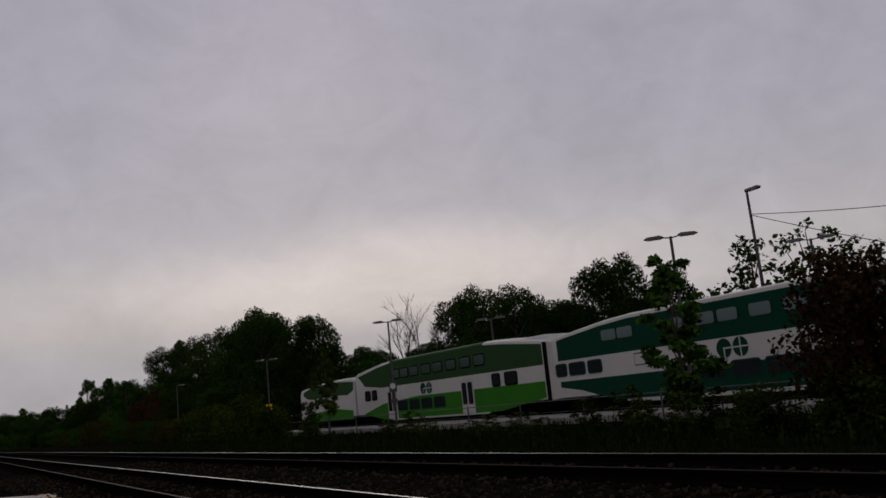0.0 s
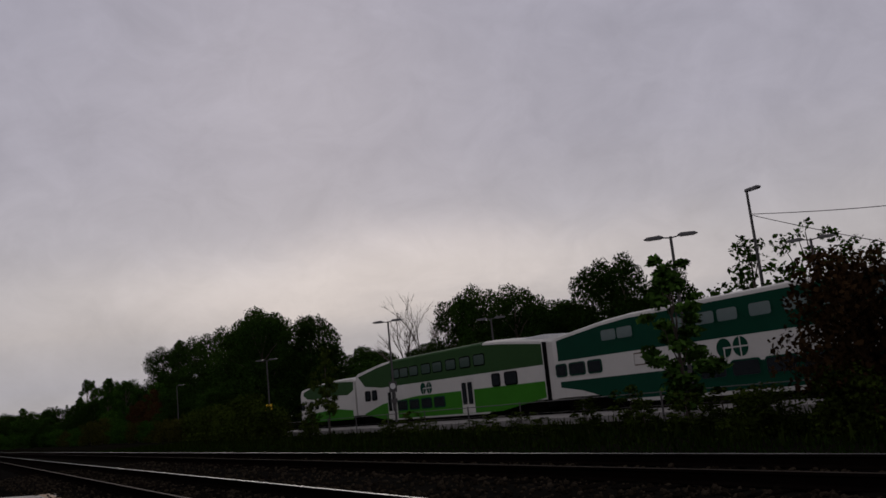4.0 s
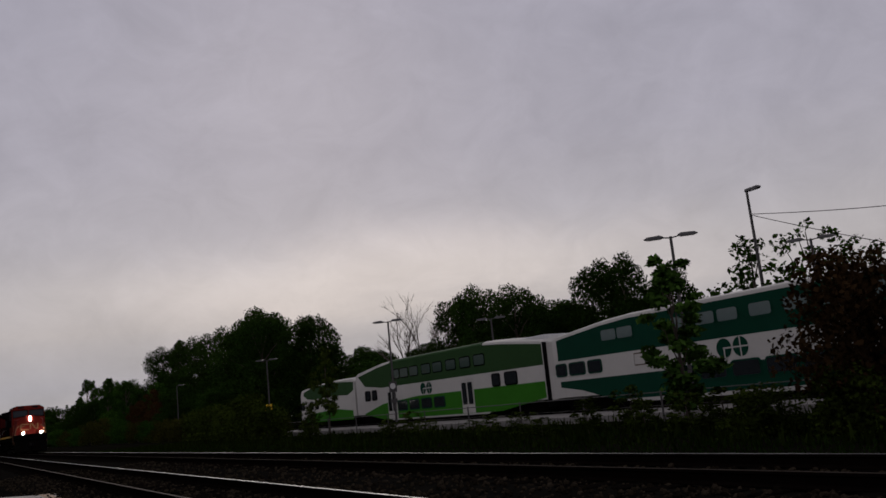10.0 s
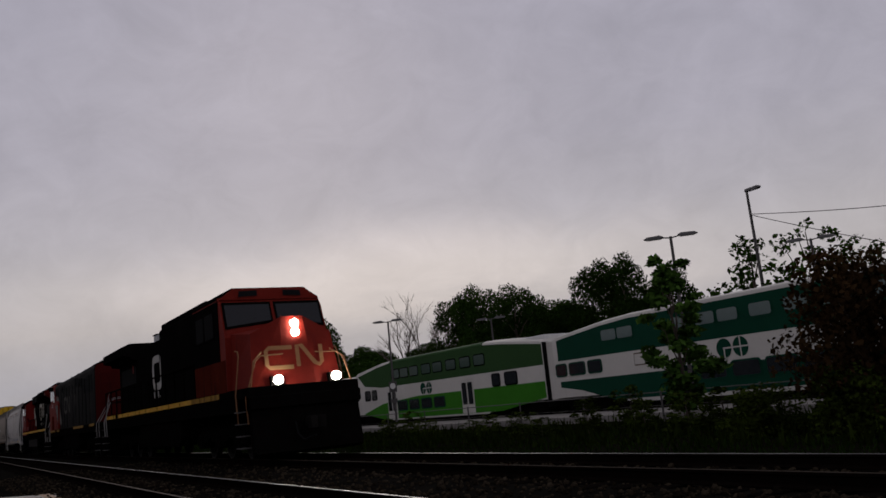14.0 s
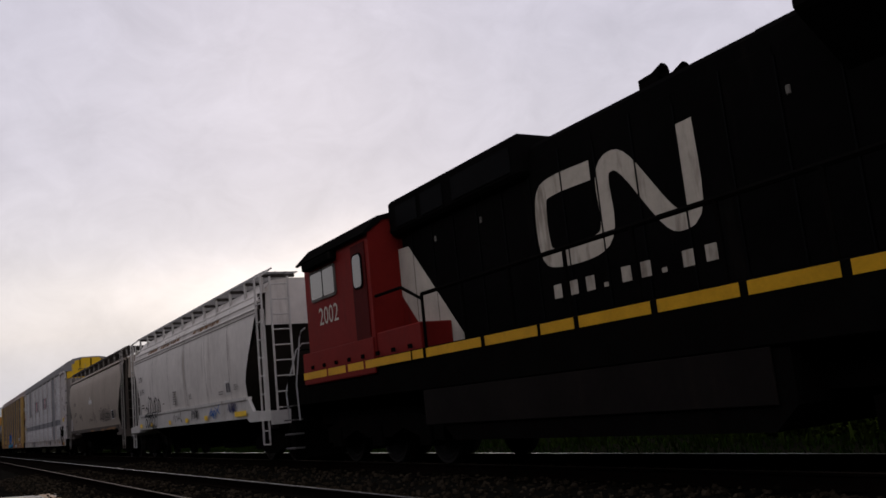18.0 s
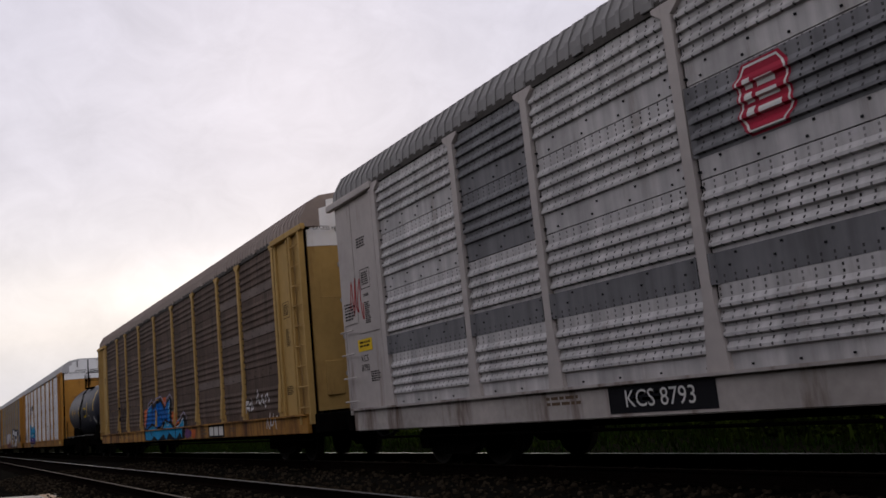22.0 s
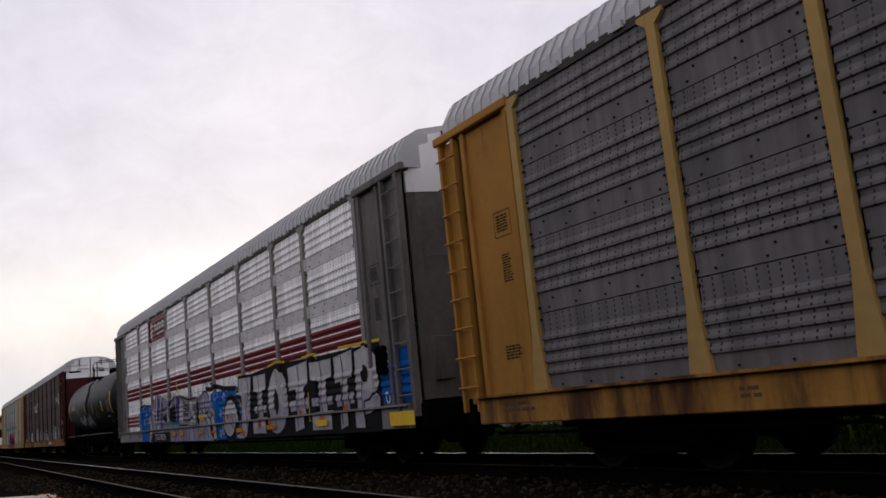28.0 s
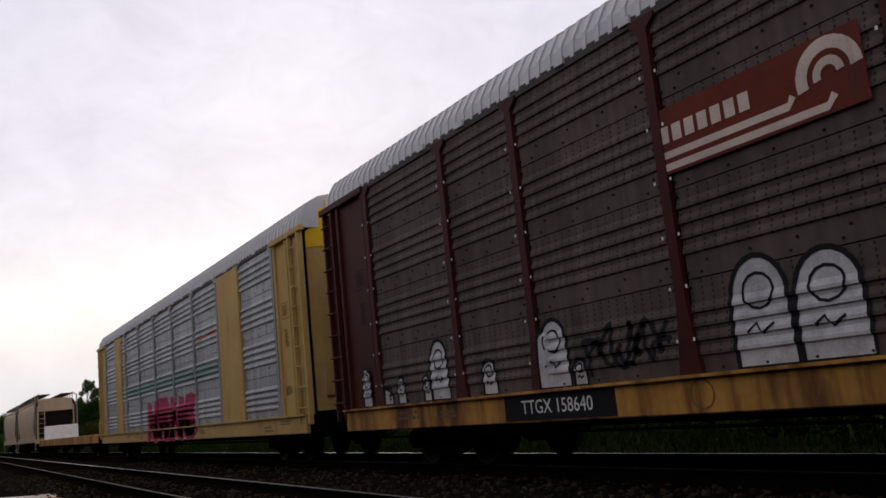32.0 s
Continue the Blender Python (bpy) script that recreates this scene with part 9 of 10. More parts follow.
def end_grabs(t, x, s, rail=True, mt=None, lean=0.0):
    """White bent hand rails and steps at a corner of a locomotive."""
    mt = mt or M_HANDRAIL
    for y in (-1.5, 1.5):
        for d in (0.0, 0.75):
            bm = bmesh.new()
            if lean:
                top = [(x + s * d, y * (1 - lean), 2.7)] + ([(x + s * d, y * (0.94 - lean), 2.76), (x + s * d, y * 0.05, 2.78)] if d else [])
                tube(bm, [(x + s * d, y, 1.0), (x + s * d, y, 1.63)] + top, 0.018, 6)
            elif d:
                tube(bm, [(x + s * d, y * 0.98, 0.95), (x + s * d, y, 1.6), (x + s * d, y * 0.8, 2.5), (x + s * d, y * 0.7, 2.64), (x + s * d, y * 0.3, 2.66)], 0.018, 6)
            else:
                tube(bm, [(x, y, 0.95), (x, y * 1.02, 1.7), (x - s * 0.02, y * 0.93, 2.7), (x - s * 0.12, y * 0.92, 2.84), (x - s * 0.35, y * 0.92, 2.88)], 0.018, 6)
            part("grab_rail", bm, mt, t)
        for k in range(4):
            z = 0.35 + 0.3 * k
            boxes("step", M_STEEL, t, (min(x + s * 0.08, x + s * 0.68), max(x + s * 0.08, x + s * 0.68), y - 0.12 if y < 0 else y - 0.1, y + 0.1 if y < 0 else y + 0.12, z, z + 0.03))
    bm = bmesh.new()
    if rail:
        tube(bm, [(x + s * 0.75, -1.2, 2.5), (x + s * 0.75, 1.2, 2.5)], 0.02, 5)
    tube(bm, [(x + s * 0.75, -0.4, 1.3), (x + s * 0.8, -0.5, 0.9), (x + s * 0.78, -0.75, 1.15), (x + s * 0.75, -0.9, 1.3)], 0.022, 6)
    part("end_rail", bm, M_BLACKSTEEL, t)


def ribbon_mark(t, x0, x1, z0, z1, y, mt):
    """The operator's mark: one continuous rounded band."""
    w, h = x1 - x0, z1 - z0
    k = 0.17 * h
    pts = [(x0 + 0.40 * w, z1 - k / 2), (x0 + 0.12 * w, z1 - k / 2), (x0 + 0.04 * w, z1 - 0.22 * h), (x0 + 0.04 * w, z0 + 0.22 * h), (x0 + 0.12 * w, z0 + k / 2), (x0 + 0.38 * w, z0 + k / 2), (x0 + 0.47 * w, z0 + 0.25 * h), (x0 + 0.47 * w, z1 - 0.22 * h), (x0 + 0.53 * w, z1 - k / 2), (x0 + 0.62 * w, z1 - 0.2 * h), (x0 + 0.80 * w, z0 + 0.2 * h), (x0 + 0.88 * w, z0 + k / 2), (x0 + 0.95 * w, z0 + 0.22 * h), (x0 + 0.95 * w, z1)]
    bm = bmesh.new()
    ribbon(bm, smooth_line(pts, 4), k * 1.3, y)
    return part("operator_mark", bm, mt, t)


def web_bars(t, x0, x1, z, h, y, mt):
    n = 9
    w = (x1 - x0) / n
    for i in range(n):
        hh = h if i not in (3, 6) else h * 0.3
        bm = bmesh.new()
        patch(bm, rect(x0 + w * i, x0 + w * i + w * (0.5 if i not in (3, 6) else 0.25), z, z + hh), y)
        part("name_bar", bm, mt, t)


def fan_cages(t, places, y, z, w):
    """Low pale wire guards over the roof fans: a hoop at each end and wires between."""
    for x in places:
        bm = bmesh.new()
        for e in (x, x + w):
            tube(bm, [(e, y, z), (e, y, z + 0.2), (e, y + 0.8, z + 0.22), (e, y + 1.6, z + 0.2), (e, y + 1.6, z)], 0.02, 5)
        for d, h in ((0.0, 0.1), (0.0, 0.2), (0.4, 0.21), (0.8, 0.22), (1.2, 0.21), (1.6, 0.2)):
            tube(bm, [(x, y + d, z + h), (x + w, y + d, z + h)], 0.014, 5)
        g = part("fan_guard", bm, M_BLACKSTEEL, t)
        bm = bmesh.new()
        lathe(bm, [(0, 0.0), (0.0, 0.42), (0.13, 0.42), (0.13, 0.0)], (x + w / 2, y + 0.8, z - 0.02), (0, 0, 1), 16)
        part("fan", bm, M_FANGREY, g, "pale grey cooling fan")


def hood_doors(t, x0, x1, z0, z1, y, n):
    w = (x1 - x0) / n
    for i in range(n):
        boxes("hood_door", M_CNBLACK, t, (x0 + w * i + 0.02, x0 + w * (i + 1) - 0.02, y - 0.015, y + 0.01, z0, z1), bevel=0.006)


def lead_loco():
    """Wide-nosed road locomotive that leads, nose forward."""
    t = joinup(thing("lead_locomotive", "red-nosed black freight locomotive with lit headlights", "locomotive"), -260.8, -282.6)
    H = 10.9
    frame_and_walk(t, H, 1.86)
    # nose and cab
    bm = bmesh.new()
    lo = [(8.3, -1.45, 1.62), (10.25, -1.25, 1.62), (10.35, -0.5, 1.62), (10.35, 0.5, 1.62), (10.25, 1.25, 1.62), (8.3, 1.45, 1.62)]
    hi = [(8.3, -1.4, 3.44), (9.9, -1.12, 3.26), (10.04, -0.3, 3.68), (10.04, 0.3, 3.68), (9.9, 1.12, 3.26), (8.3, 1.4, 3.42)]
    a, b = [bm.verts.new(p) for p in lo], [bm.verts.new(p) for p in hi]
    for i in range(6):
        bm.faces.new((a[i], a[(i + 1) % 6], b[(i + 1) % 6], b[i]))
    bm.faces.new(list(reversed(a)))
    c = bm.verts.new((8.3, 0, 3.66))
    for i in range(5):
        bm.faces.new((b[i], b[i + 1], c))
    bm.faces.new((b[5], b[0], c))
    part("nose", bm, M_CNRED, t)
    bm = bmesh.new()
    prism(bm, [(5.6, 1.62), (8.85, 1.62), (8.85, 3.3), (8.55, 4.15), (8.3, 4.45), (5.6, 4.45)], -1.48, 1.48, "y")
    part("cab", bm, M_CNRED, t)
    bm = bmesh.new()
    prism(bm, [(-1.48, 4.38), (-1.05, 4.7), (1.05, 4.7), (1.48, 4.38)], 5.6, 8.42, "x")
    part("cab_crown", bm, M_CNRED, t)
    bm = bmesh.new()
    prism(bm, [(-1.5, 4.4), (-1.5, 4.44), (-1.06, 4.73), (1.06, 4.73), (1.5, 4.44), (1.5, 4.4), (1.04, 4.7), (-1.04, 4.7)], 5.5, 8.3, "x")
    part("cab_roof", bm, M_CNBLACK, t)
    for s in (-1, 1):
        bm = bmesh.new()
        vs = [(8.85 - (z - 3.3) * 0.353 + 0.02, s * y, z) for y, z in ((0.04, 3.68), (1.44, 3.52), (1.44, 4.3), (0.04, 4.3))]
        bm.faces.new([bm.verts.new(p) for p in vs])
        wf = part("windscreen_frame", bm, M_BLACKSTEEL, t)
        bm = bmesh.new()
        vs = [(8.85 - (z - 3.3) * 0.353 + 0.034, s * y, z) for y, z in ((0.1, 3.75), (1.37, 3.6), (1.37, 4.22), (0.1, 4.22))]
        bm.faces.new([bm.verts.new(p) for p in vs])
        part("windscreen", bm, M_DARKGLASS, wf)
        bm = bmesh.new()
        vs = [(8.45, s * y, z) for y, z in ((0.38, 4.48), (0.92, 4.46), (0.9, 4.62), (0.38, 4.64))]
        bm.faces.new([bm.verts.new(p) for p in vs])
        part("number_board", bm, M_BLACKPAINT, t)
    for x0, x1 in ((6.05, 6.85), (7.0, 7.9)):
        pane(t, "side_window", x0, x1, 3.4, 4.1, -1.5, M_CNBLACK, M_GRILLE, 0.05, 0.04)
    boxes("cab_side", M_CNBLACK, t, (5.6, 8.35, -1.496, -1.478, 2.7, 4.36))
    boxes("cab_side", M_CNSOOTRED, t, (5.6, 8.8, -1.496, -1.478, 1.64, 2.7))
    for z in (3.48, 3.24):
        bm = bmesh.new()
        lathe(bm, [(0, 0), (0, 0.105), (0.1, 0.105), (0.12, 0.0)], (10.06, 0.04, z), (1, 0, 0), 16)
        part("headlight", bm, M_HEADLIGHT, t, "lit white headlight")
    for y in (-0.62, 0.98):
        bm = bmesh.new()
        lathe(bm, [(0, 0), (0, 0.115), (0.1, 0.115), (0.12, 0.0)], (10.42, y, 2.0), (1, 0, 0), 16)
        part("ditch_light", bm, M_HEADLIGHT, t, "lit white ditch light")
        boxes("light_bracket", M_BLACKSTEEL, t, (10.2, 10.42, y - 0.17, y + 0.17, 1.62, 2.1))
    bm = bmesh.new()
    for p in ([(-0.1, 2.84), (-0.74, 2.84), (-0.82, 2.76), (-0.82, 2.4), (-0.74, 2.32), (-0.1, 2.32)], [(0.04, 2.32), (0.04, 2.88), (0.16, 2.88), (0.5, 2.4), (0.62, 2.34), (0.7, 2.42), (0.7, 2.88)]):
        ribbon(bm, p, 0.11, 0)
    for v in bm.verts:
        v.co = Vector((10.366 - 0.1505 * (v.co.z - 1.62), v.co.x, v.co.z))
    part("nose_mark", bm, M_CNTAN, t, "dull tan band mark")
    bm = bmesh.new()
    for s in (-1, 1):
        tube(bm, [(10.5, s * 1.4, 1.65), (10.45, s * 1.25, 2.5), (10.2, s * 0.95, 2.75)], 0.02, 6)
    part("nose_rail", bm, M_CNTAN, t)
    boxes("front_platform", M_BLACKSTEEL, t, (9.8, 10.8, -1.5, 1.5, 1.3, 1.62), bevel=0.02)
    # hood, equipment blocks, radiator wings
    boxes("inverter_box", M_CNBLACK, t, (0.6, 5.6, -1.42, 1.42, 1.62, 4.46), bevel=0.06)
    boxes("block_roof", M_CNBLACK, t, (-0.42, 5.6, -1.1, 1.1, 4.3, 4.77), bevel=0.03)
    boxes("hood", M_CNBLACK, t, (-10.45, 0.6, -0.86, 0.86, 1.62, 4.42), bevel=0.08)
    hood_doors(t, -10.3, -0.8, 1.9, 4.2, -0.86, 13)
    bm = bmesh.new()
    prism(bm, [(-0.86, 3.98), (-1.14, 4.02), (-1.16, 4.12), (-1.5, 4.2), (-1.5, 4.55), (-1.2, 4.68), (1.2, 4.68), (1.5, 4.55), (1.5, 4.2), (1.16, 4.12), (1.14, 4.02), (0.86, 3.98)], -10.75, -6.0, "x")
    part("radiator_wing", bm, M_CNBLACK, t)
    boxes("radiator_grille", M_GRILLE, t, (-9.7, -6.4, -0.9, -0.86, 3.0, 3.75))
    boxes("exhaust_duct", M_ROOFGREY, t, (-5.1, -4.45, -0.4, 0.4, 4.4, 4.86), bevel=0.04)
    boxes("duct_rim", M_BLACKSTEEL, t, (-5.15, -4.4, -0.44, 0.44, 4.85, 4.88), bevel=0.01)
    bm = bmesh.new()
    for d in (-0.25, 0.0, 0.25):
        lathe(bm, [(0, 0.02), (0.16, 0.025), (0.28, 0.06)], (-2.8 + d * 0.5, d, 4.78), (1, 0, 0), 10)
    box(bm, -2.8, -2.6, -0.2, 0.2, 4.4, 4.75)
    part("air_horn", bm, M_BLACKSTEEL, t)
    ribbon_mark(t, -3.25, -0.2, 2.58, 3.8, -0.882, M_CNWHITE)
    web_bars(t, -3.15, -0.12, 2.25, 0.22, -0.882, M_CNWHITE)
    stripe_run(t, -7.45, 5.0, 1.69, 1.83, -1.506, 3)
    stripe_run(t, 5.0, 8.2, 1.69, 1.83, -1.506, 4, M_DIRTYSTRIPE)
    for x0, x1 in ((-10.3, -9.98), (-9.9, -8.6), (-8.5, -8.1)):
        painted(t, "sill_stripe", M_YELLOWPAINT, [rect(x0, x1, 1.69, 1.83)], flat=-1.506)
    side_rails(t, -10.6, 5.3, 2.87, -1.46, 13)
    side_rails(t, -10.6, 5.3, 2.87, 1.46, 13)
    end_grabs(t, -10.35, -1)
    end_grabs(t, 9.7, 1, rail=False, mt=M_CNTAN)
    bm = bmesh.new()
    patch(bm, blob(-7.0, 3.66, 0.1, 0.18, 16, power=3.0), -0.905)
    part("marker", bm, M_CNCRIMSON, t, "small red marker plate")
    loco_truck(t, 6.6)
    loco_truck(t, -6.6)


def cowl_loco():
    """Full-width cowl locomotive running backwards, its cab at the rear."""
    t = joinup(thing("cowl_locomotive", "black and red full-width locomotive running cab last", "locomotive"), -284.0, -305.7)
    H = 10.85
    frame_and_walk(t, H, 1.68)
    bm = bmesh.new()
    prism(bm, [(-1.5, 1.62), (-1.5, 4.28), (-1.42, 4.46), (-0.95, 4.6), (-0.4, 4.67), (0.4, 4.67), (0.95, 4.6), (1.42, 4.46), (1.5, 4.28), (1.5, 1.62)], -6.4, 9.68, "x")
    part("cowl_body", bm, M_COWL, t)
    bm = bmesh.new()
    prism(bm, [(-1.47, 1.65), (-1.47, 4.26), (-1.4, 4.44), (-0.94, 4.57), (-0.4, 4.64), (0.4, 4.64), (0.94, 4.57), (1.4, 4.44), (1.47, 4.26), (1.47, 1.65)], 9.68, 9.74, "x")
    e = part("end_sheet", bm, M_CNDULL, t, "dull red end sheet")
    n = lettering("lettering", "2452", 9.76, 4.05, 0.4, 0, M_FADEDNUMBER, e)
    n.matrix_basis = pose(9.75, 0.15, 4.22, 90, 0, 90)
    bm = bmesh.new()
    lathe(bm, [(0, 0), (0, 0.09), (0.08, 0.09), (0.06, 0.0)], (9.74, 0.2, 3.86), (1, 0, 0), 14)
    part("rear_lamp", bm, M_TAILLENS, t, "unlit rear lamp")
    boxes("end_door", M_CNDULL, t, (9.72, 9.77, -0.4, 0.4, 1.7, 3.5), bevel=0.01)
    for y0, y1, z0, z1 in ((0.6, 1.2, 2.0, 2.35), (0.6, 1.2, 2.9, 3.25), (-0.25, 0.25, 3.0, 3.45)):
        boxes("end_vent", M_GRILLE, t, (9.74, 9.785, y0, y1, z0, z1), bevel=0.015)
    for z in (2.2, 2.65, 3.1, 3.55, 4.0):
        bm = bmesh.new()
        tube(bm, [(9.73, -1.25, z), (9.82, -1.25, z), (9.82, -0.8, z), (9.73, -0.8, z)], 0.014, 5)
        part("grab_iron", bm, M_CNDULL, t)
    for x0, x1, z0, z1 in ((5.85, 7.25, 3.25, 4.0), (7.3, 8.9, 3.22, 4.08), (4.45, 5.15, 3.7, 4.1), (5.18, 5.8, 3.62, 4.08), (2.6, 4.05, 3.78, 4.25), (-6.3, -5.0, 3.75, 4.2), (-3.6, -1.6, 3.8, 4.15)):
        bm = bmesh.new()
        box(bm, x0, x1, -1.515, -1.49, z0, z1)
        g = part("grille", bm, M_GRILLE, t)
        boxes("grille_frame", M_CNBLACK, g, ((x0 + x1) / 2 - 0.04, (x0 + x1) / 2 + 0.04, -1.535, -1.51, z0, z1))
    for k in range(12):
        x = -5.8 + 1.25 * k
        boxes("panel_rib", M_COWL, t, (x - 0.025, x + 0.025, -1.525, -1.495, 1.7, 4.0))
    bm = bmesh.new()
    for k in range(13):
        x = 4.1 + 0.42 * k
        prism(bm, [(-1.35, 4.44), (-1.3, 4.54), (-0.45, 4.79), (-0.42, 4.62)], x, x + 0.3, "x")
    part("radiator_shutter", bm, M_BLACKSTEEL, t)
    bm = bmesh.new()
    prism(bm, [(-1.46, 4.3), (-1.42, 4.5), (-0.45, 4.76), (-0.42, 4.6)], 9.0, 9.72, "x")
    prism(bm, [(0.0, 4.66), (0.1, 4.75), (1.25, 4.58), (1.3, 4.5)], 8.6, 9.72, "x")
    part("roof_hatch", bm, M_BLACKSTEEL, t)
    bm = bmesh.new()
    for k in range(9):
        x = -5.6 + 0.95 * k
        box(bm, x, x + 0.5, -0.9, -0.3, 4.6, 4.7 + 0.03 * (k % 3), bevel=0.02)
    part("roof_fitting", bm, M_BLACKSTEEL, t)
    # cab and nose at the rear end
    bm = bmesh.new()
    prism(bm, [(-9.75, 1.62), (-6.4, 1.62), (-6.4, 4.5), (-8.85, 4.5), (-9.0, 4.3), (-9.0, 3.4), (-9.75, 3.3)], -1.5, 1.5, "y")
    part("cab", bm, M_CNRED, t)
    boxes("cab_roof", M_CNBLACK, t, (-9.15, -6.4, -1.4, 1.4, 4.48, 4.66), bevel=0.05)
    boxes("sun_visor", M_CNBLACK, t, (-8.9, -7.3, -1.62, -1.5, 4.2, 4.42), bevel=0.02)
    for x0, x1 in ((-8.75, -8.25), (-8.15, -7.7), (-7.62, -7.3)):
        pane(t, "side_window", x0, x1, 3.55, 4.18, -1.505, M_CNDULL, M_GLASS if x0 == -8.15 else M_PALEGLASS, 0.04, 0.03)
    bm = bmesh.new()
    box(bm, -7.15, -6.5, -1.52, -1.49, 1.7, 4.3)
    d = part("cab_door", bm, M_CNRED, t)
    pane(d, "door_window", -7.02, -6.65, 3.4, 4.1, -1.525, M_BLACKSTEEL, M_PALEGLASS, 0.08, 0.03)
    lettering("lettering", "2452", -8.1, 3.22, 0.36, -1.506, M_CNWHITE, t)
    painted(t, "red_wedge", M_CNRED, [[(-6.4, 4.2), (-5.9, 4.2), (-4.45, 2.9), (-4.3, 1.7), (-6.4, 1.7)]], flat=-1.506)
    painted(t, "white_patch", M_CNGREY, [[(-5.85, 3.72), (-4.5, 3.6), (-4.4, 3.25), (-5.5, 3.27)]], flat=-1.51)
    painted(t, "white_slash", M_CNGREY, [[(-4.3, 3.1), (-3.95, 2.7), (-3.25, 2.02), (-3.7, 1.88), (-4.28, 1.98)]], flat=-1.51)
    bm = bmesh.new()
    prism(bm, [(-6.0, 1.7), (-4.33, 1.7), (-4.33, 3.25), (-4.6, 3.4), (-5.95, 3.4)], -1.6, -1.5, "y")
    bb = part("battery_box", bm, M_CNRED, t)
    painted(bb, "white_slash", M_CNGREY, [[(-5.72, 3.15), (-4.38, 3.13), (-4.35, 2.1), (-4.72, 2.24)]], flat=-1.604)
    for z in (2.32, 2.9):
        boxes("box_seam", P_BLACK, bb, (-5.98, -4.34, -1.606, -1.598, z, z + 0.025))
    for x, z in ((-5.7, 2.62), (-5.2, 2.7), (-4.75, 2.55), (-5.5, 2.1), (-4.6, 2.0), (-5.85, 3.05), (-4.6, 3.05), (-5.2, 1.9)):
        boxes("latch", P_BLACK, bb, (x - 0.05, x + 0.05, -1.62, -1.598, z - 0.04, z + 0.04), bevel=0.01)
    for k in range(5):
        boxes("vent_slot", P_BLACK, t, (-5.35 + 0.55 * (k % 2), -5.1 + 0.55 * (k % 2), -1.612, -1.59, 2.0 + 0.08 * k, 2.03 + 0.08 * k))
    nd = boxes("nose_door", M_CNSOOTRED, t, (-8.45, -7.22, -1.515, -1.49, 1.68, 2.55), bevel=0.01)
    for k in range(4):
        boxes("door_louvre", P_BLACK, nd, (-8.15, -7.85, -1.525, -1.51, 2.0 + 0.09 * k, 2.03 + 0.09 * k))
    boxes("front_glass", M_PALEGLASS, t, (-9.03, -8.99, -1.2, -0.1, 3.55, 4.2), (-9.03, -8.99, 0.1, 1.2, 3.55, 4.2))
    ribbon_mark(t, -1.85, 0.72, 2.52, 3.44, -1.53, M_SOOTMARK)
    for x, z0, z1 in ((1.1, 2.4, 3.6), (1.65, 2.2, 3.5), (2.1, 2.6, 3.75), (0.9, 2.0, 2.5)):
        painted(t, "grime_streak", M_SOOTMARK, strokes=[([(x, z1), (x + 0.03, (z0 + z1) / 2), (x, z0)], 0.07)], flat=-1.528)
    ring = blob(2.85, 3.12, 0.2, 0.26, 20)
    painted(t, "round_emblem", M_SOOTMARK, strokes=[(ring + [ring[0]], 0.06)], flat=-1.53)
    fan_cages(t, (4.4, 5.25, 6.1, 6.95), -0.8, 4.6, 0.7)
    for x0, x1 in ((7.5, 9.1), (1.6, 4.4), (4.45, 5.4), (-6.1, -4.75), (-9.65, -8.4), (-8.35, -7.0)):
        painted(t, "sill_stripe", M_DIRTYSTRIPE, [rect(x0, x1, 1.54, 1.66)], flat=-1.506)
    end_grabs(t, 9.85, 1, lean=0.42)
    end_grabs(t, -9.8, -1)
    bm = bmesh.new()
    tube(bm, [(9.0, -0.6, 4.55), (8.6, -0.6, 4.85), (8.0, -0.6, 4.85)], 0.03, 5)
    part("roof_pipe", bm, M_BLACKSTEEL, t)
    loco_truck(t, 6.5)
    loco_truck(t, -6.5)


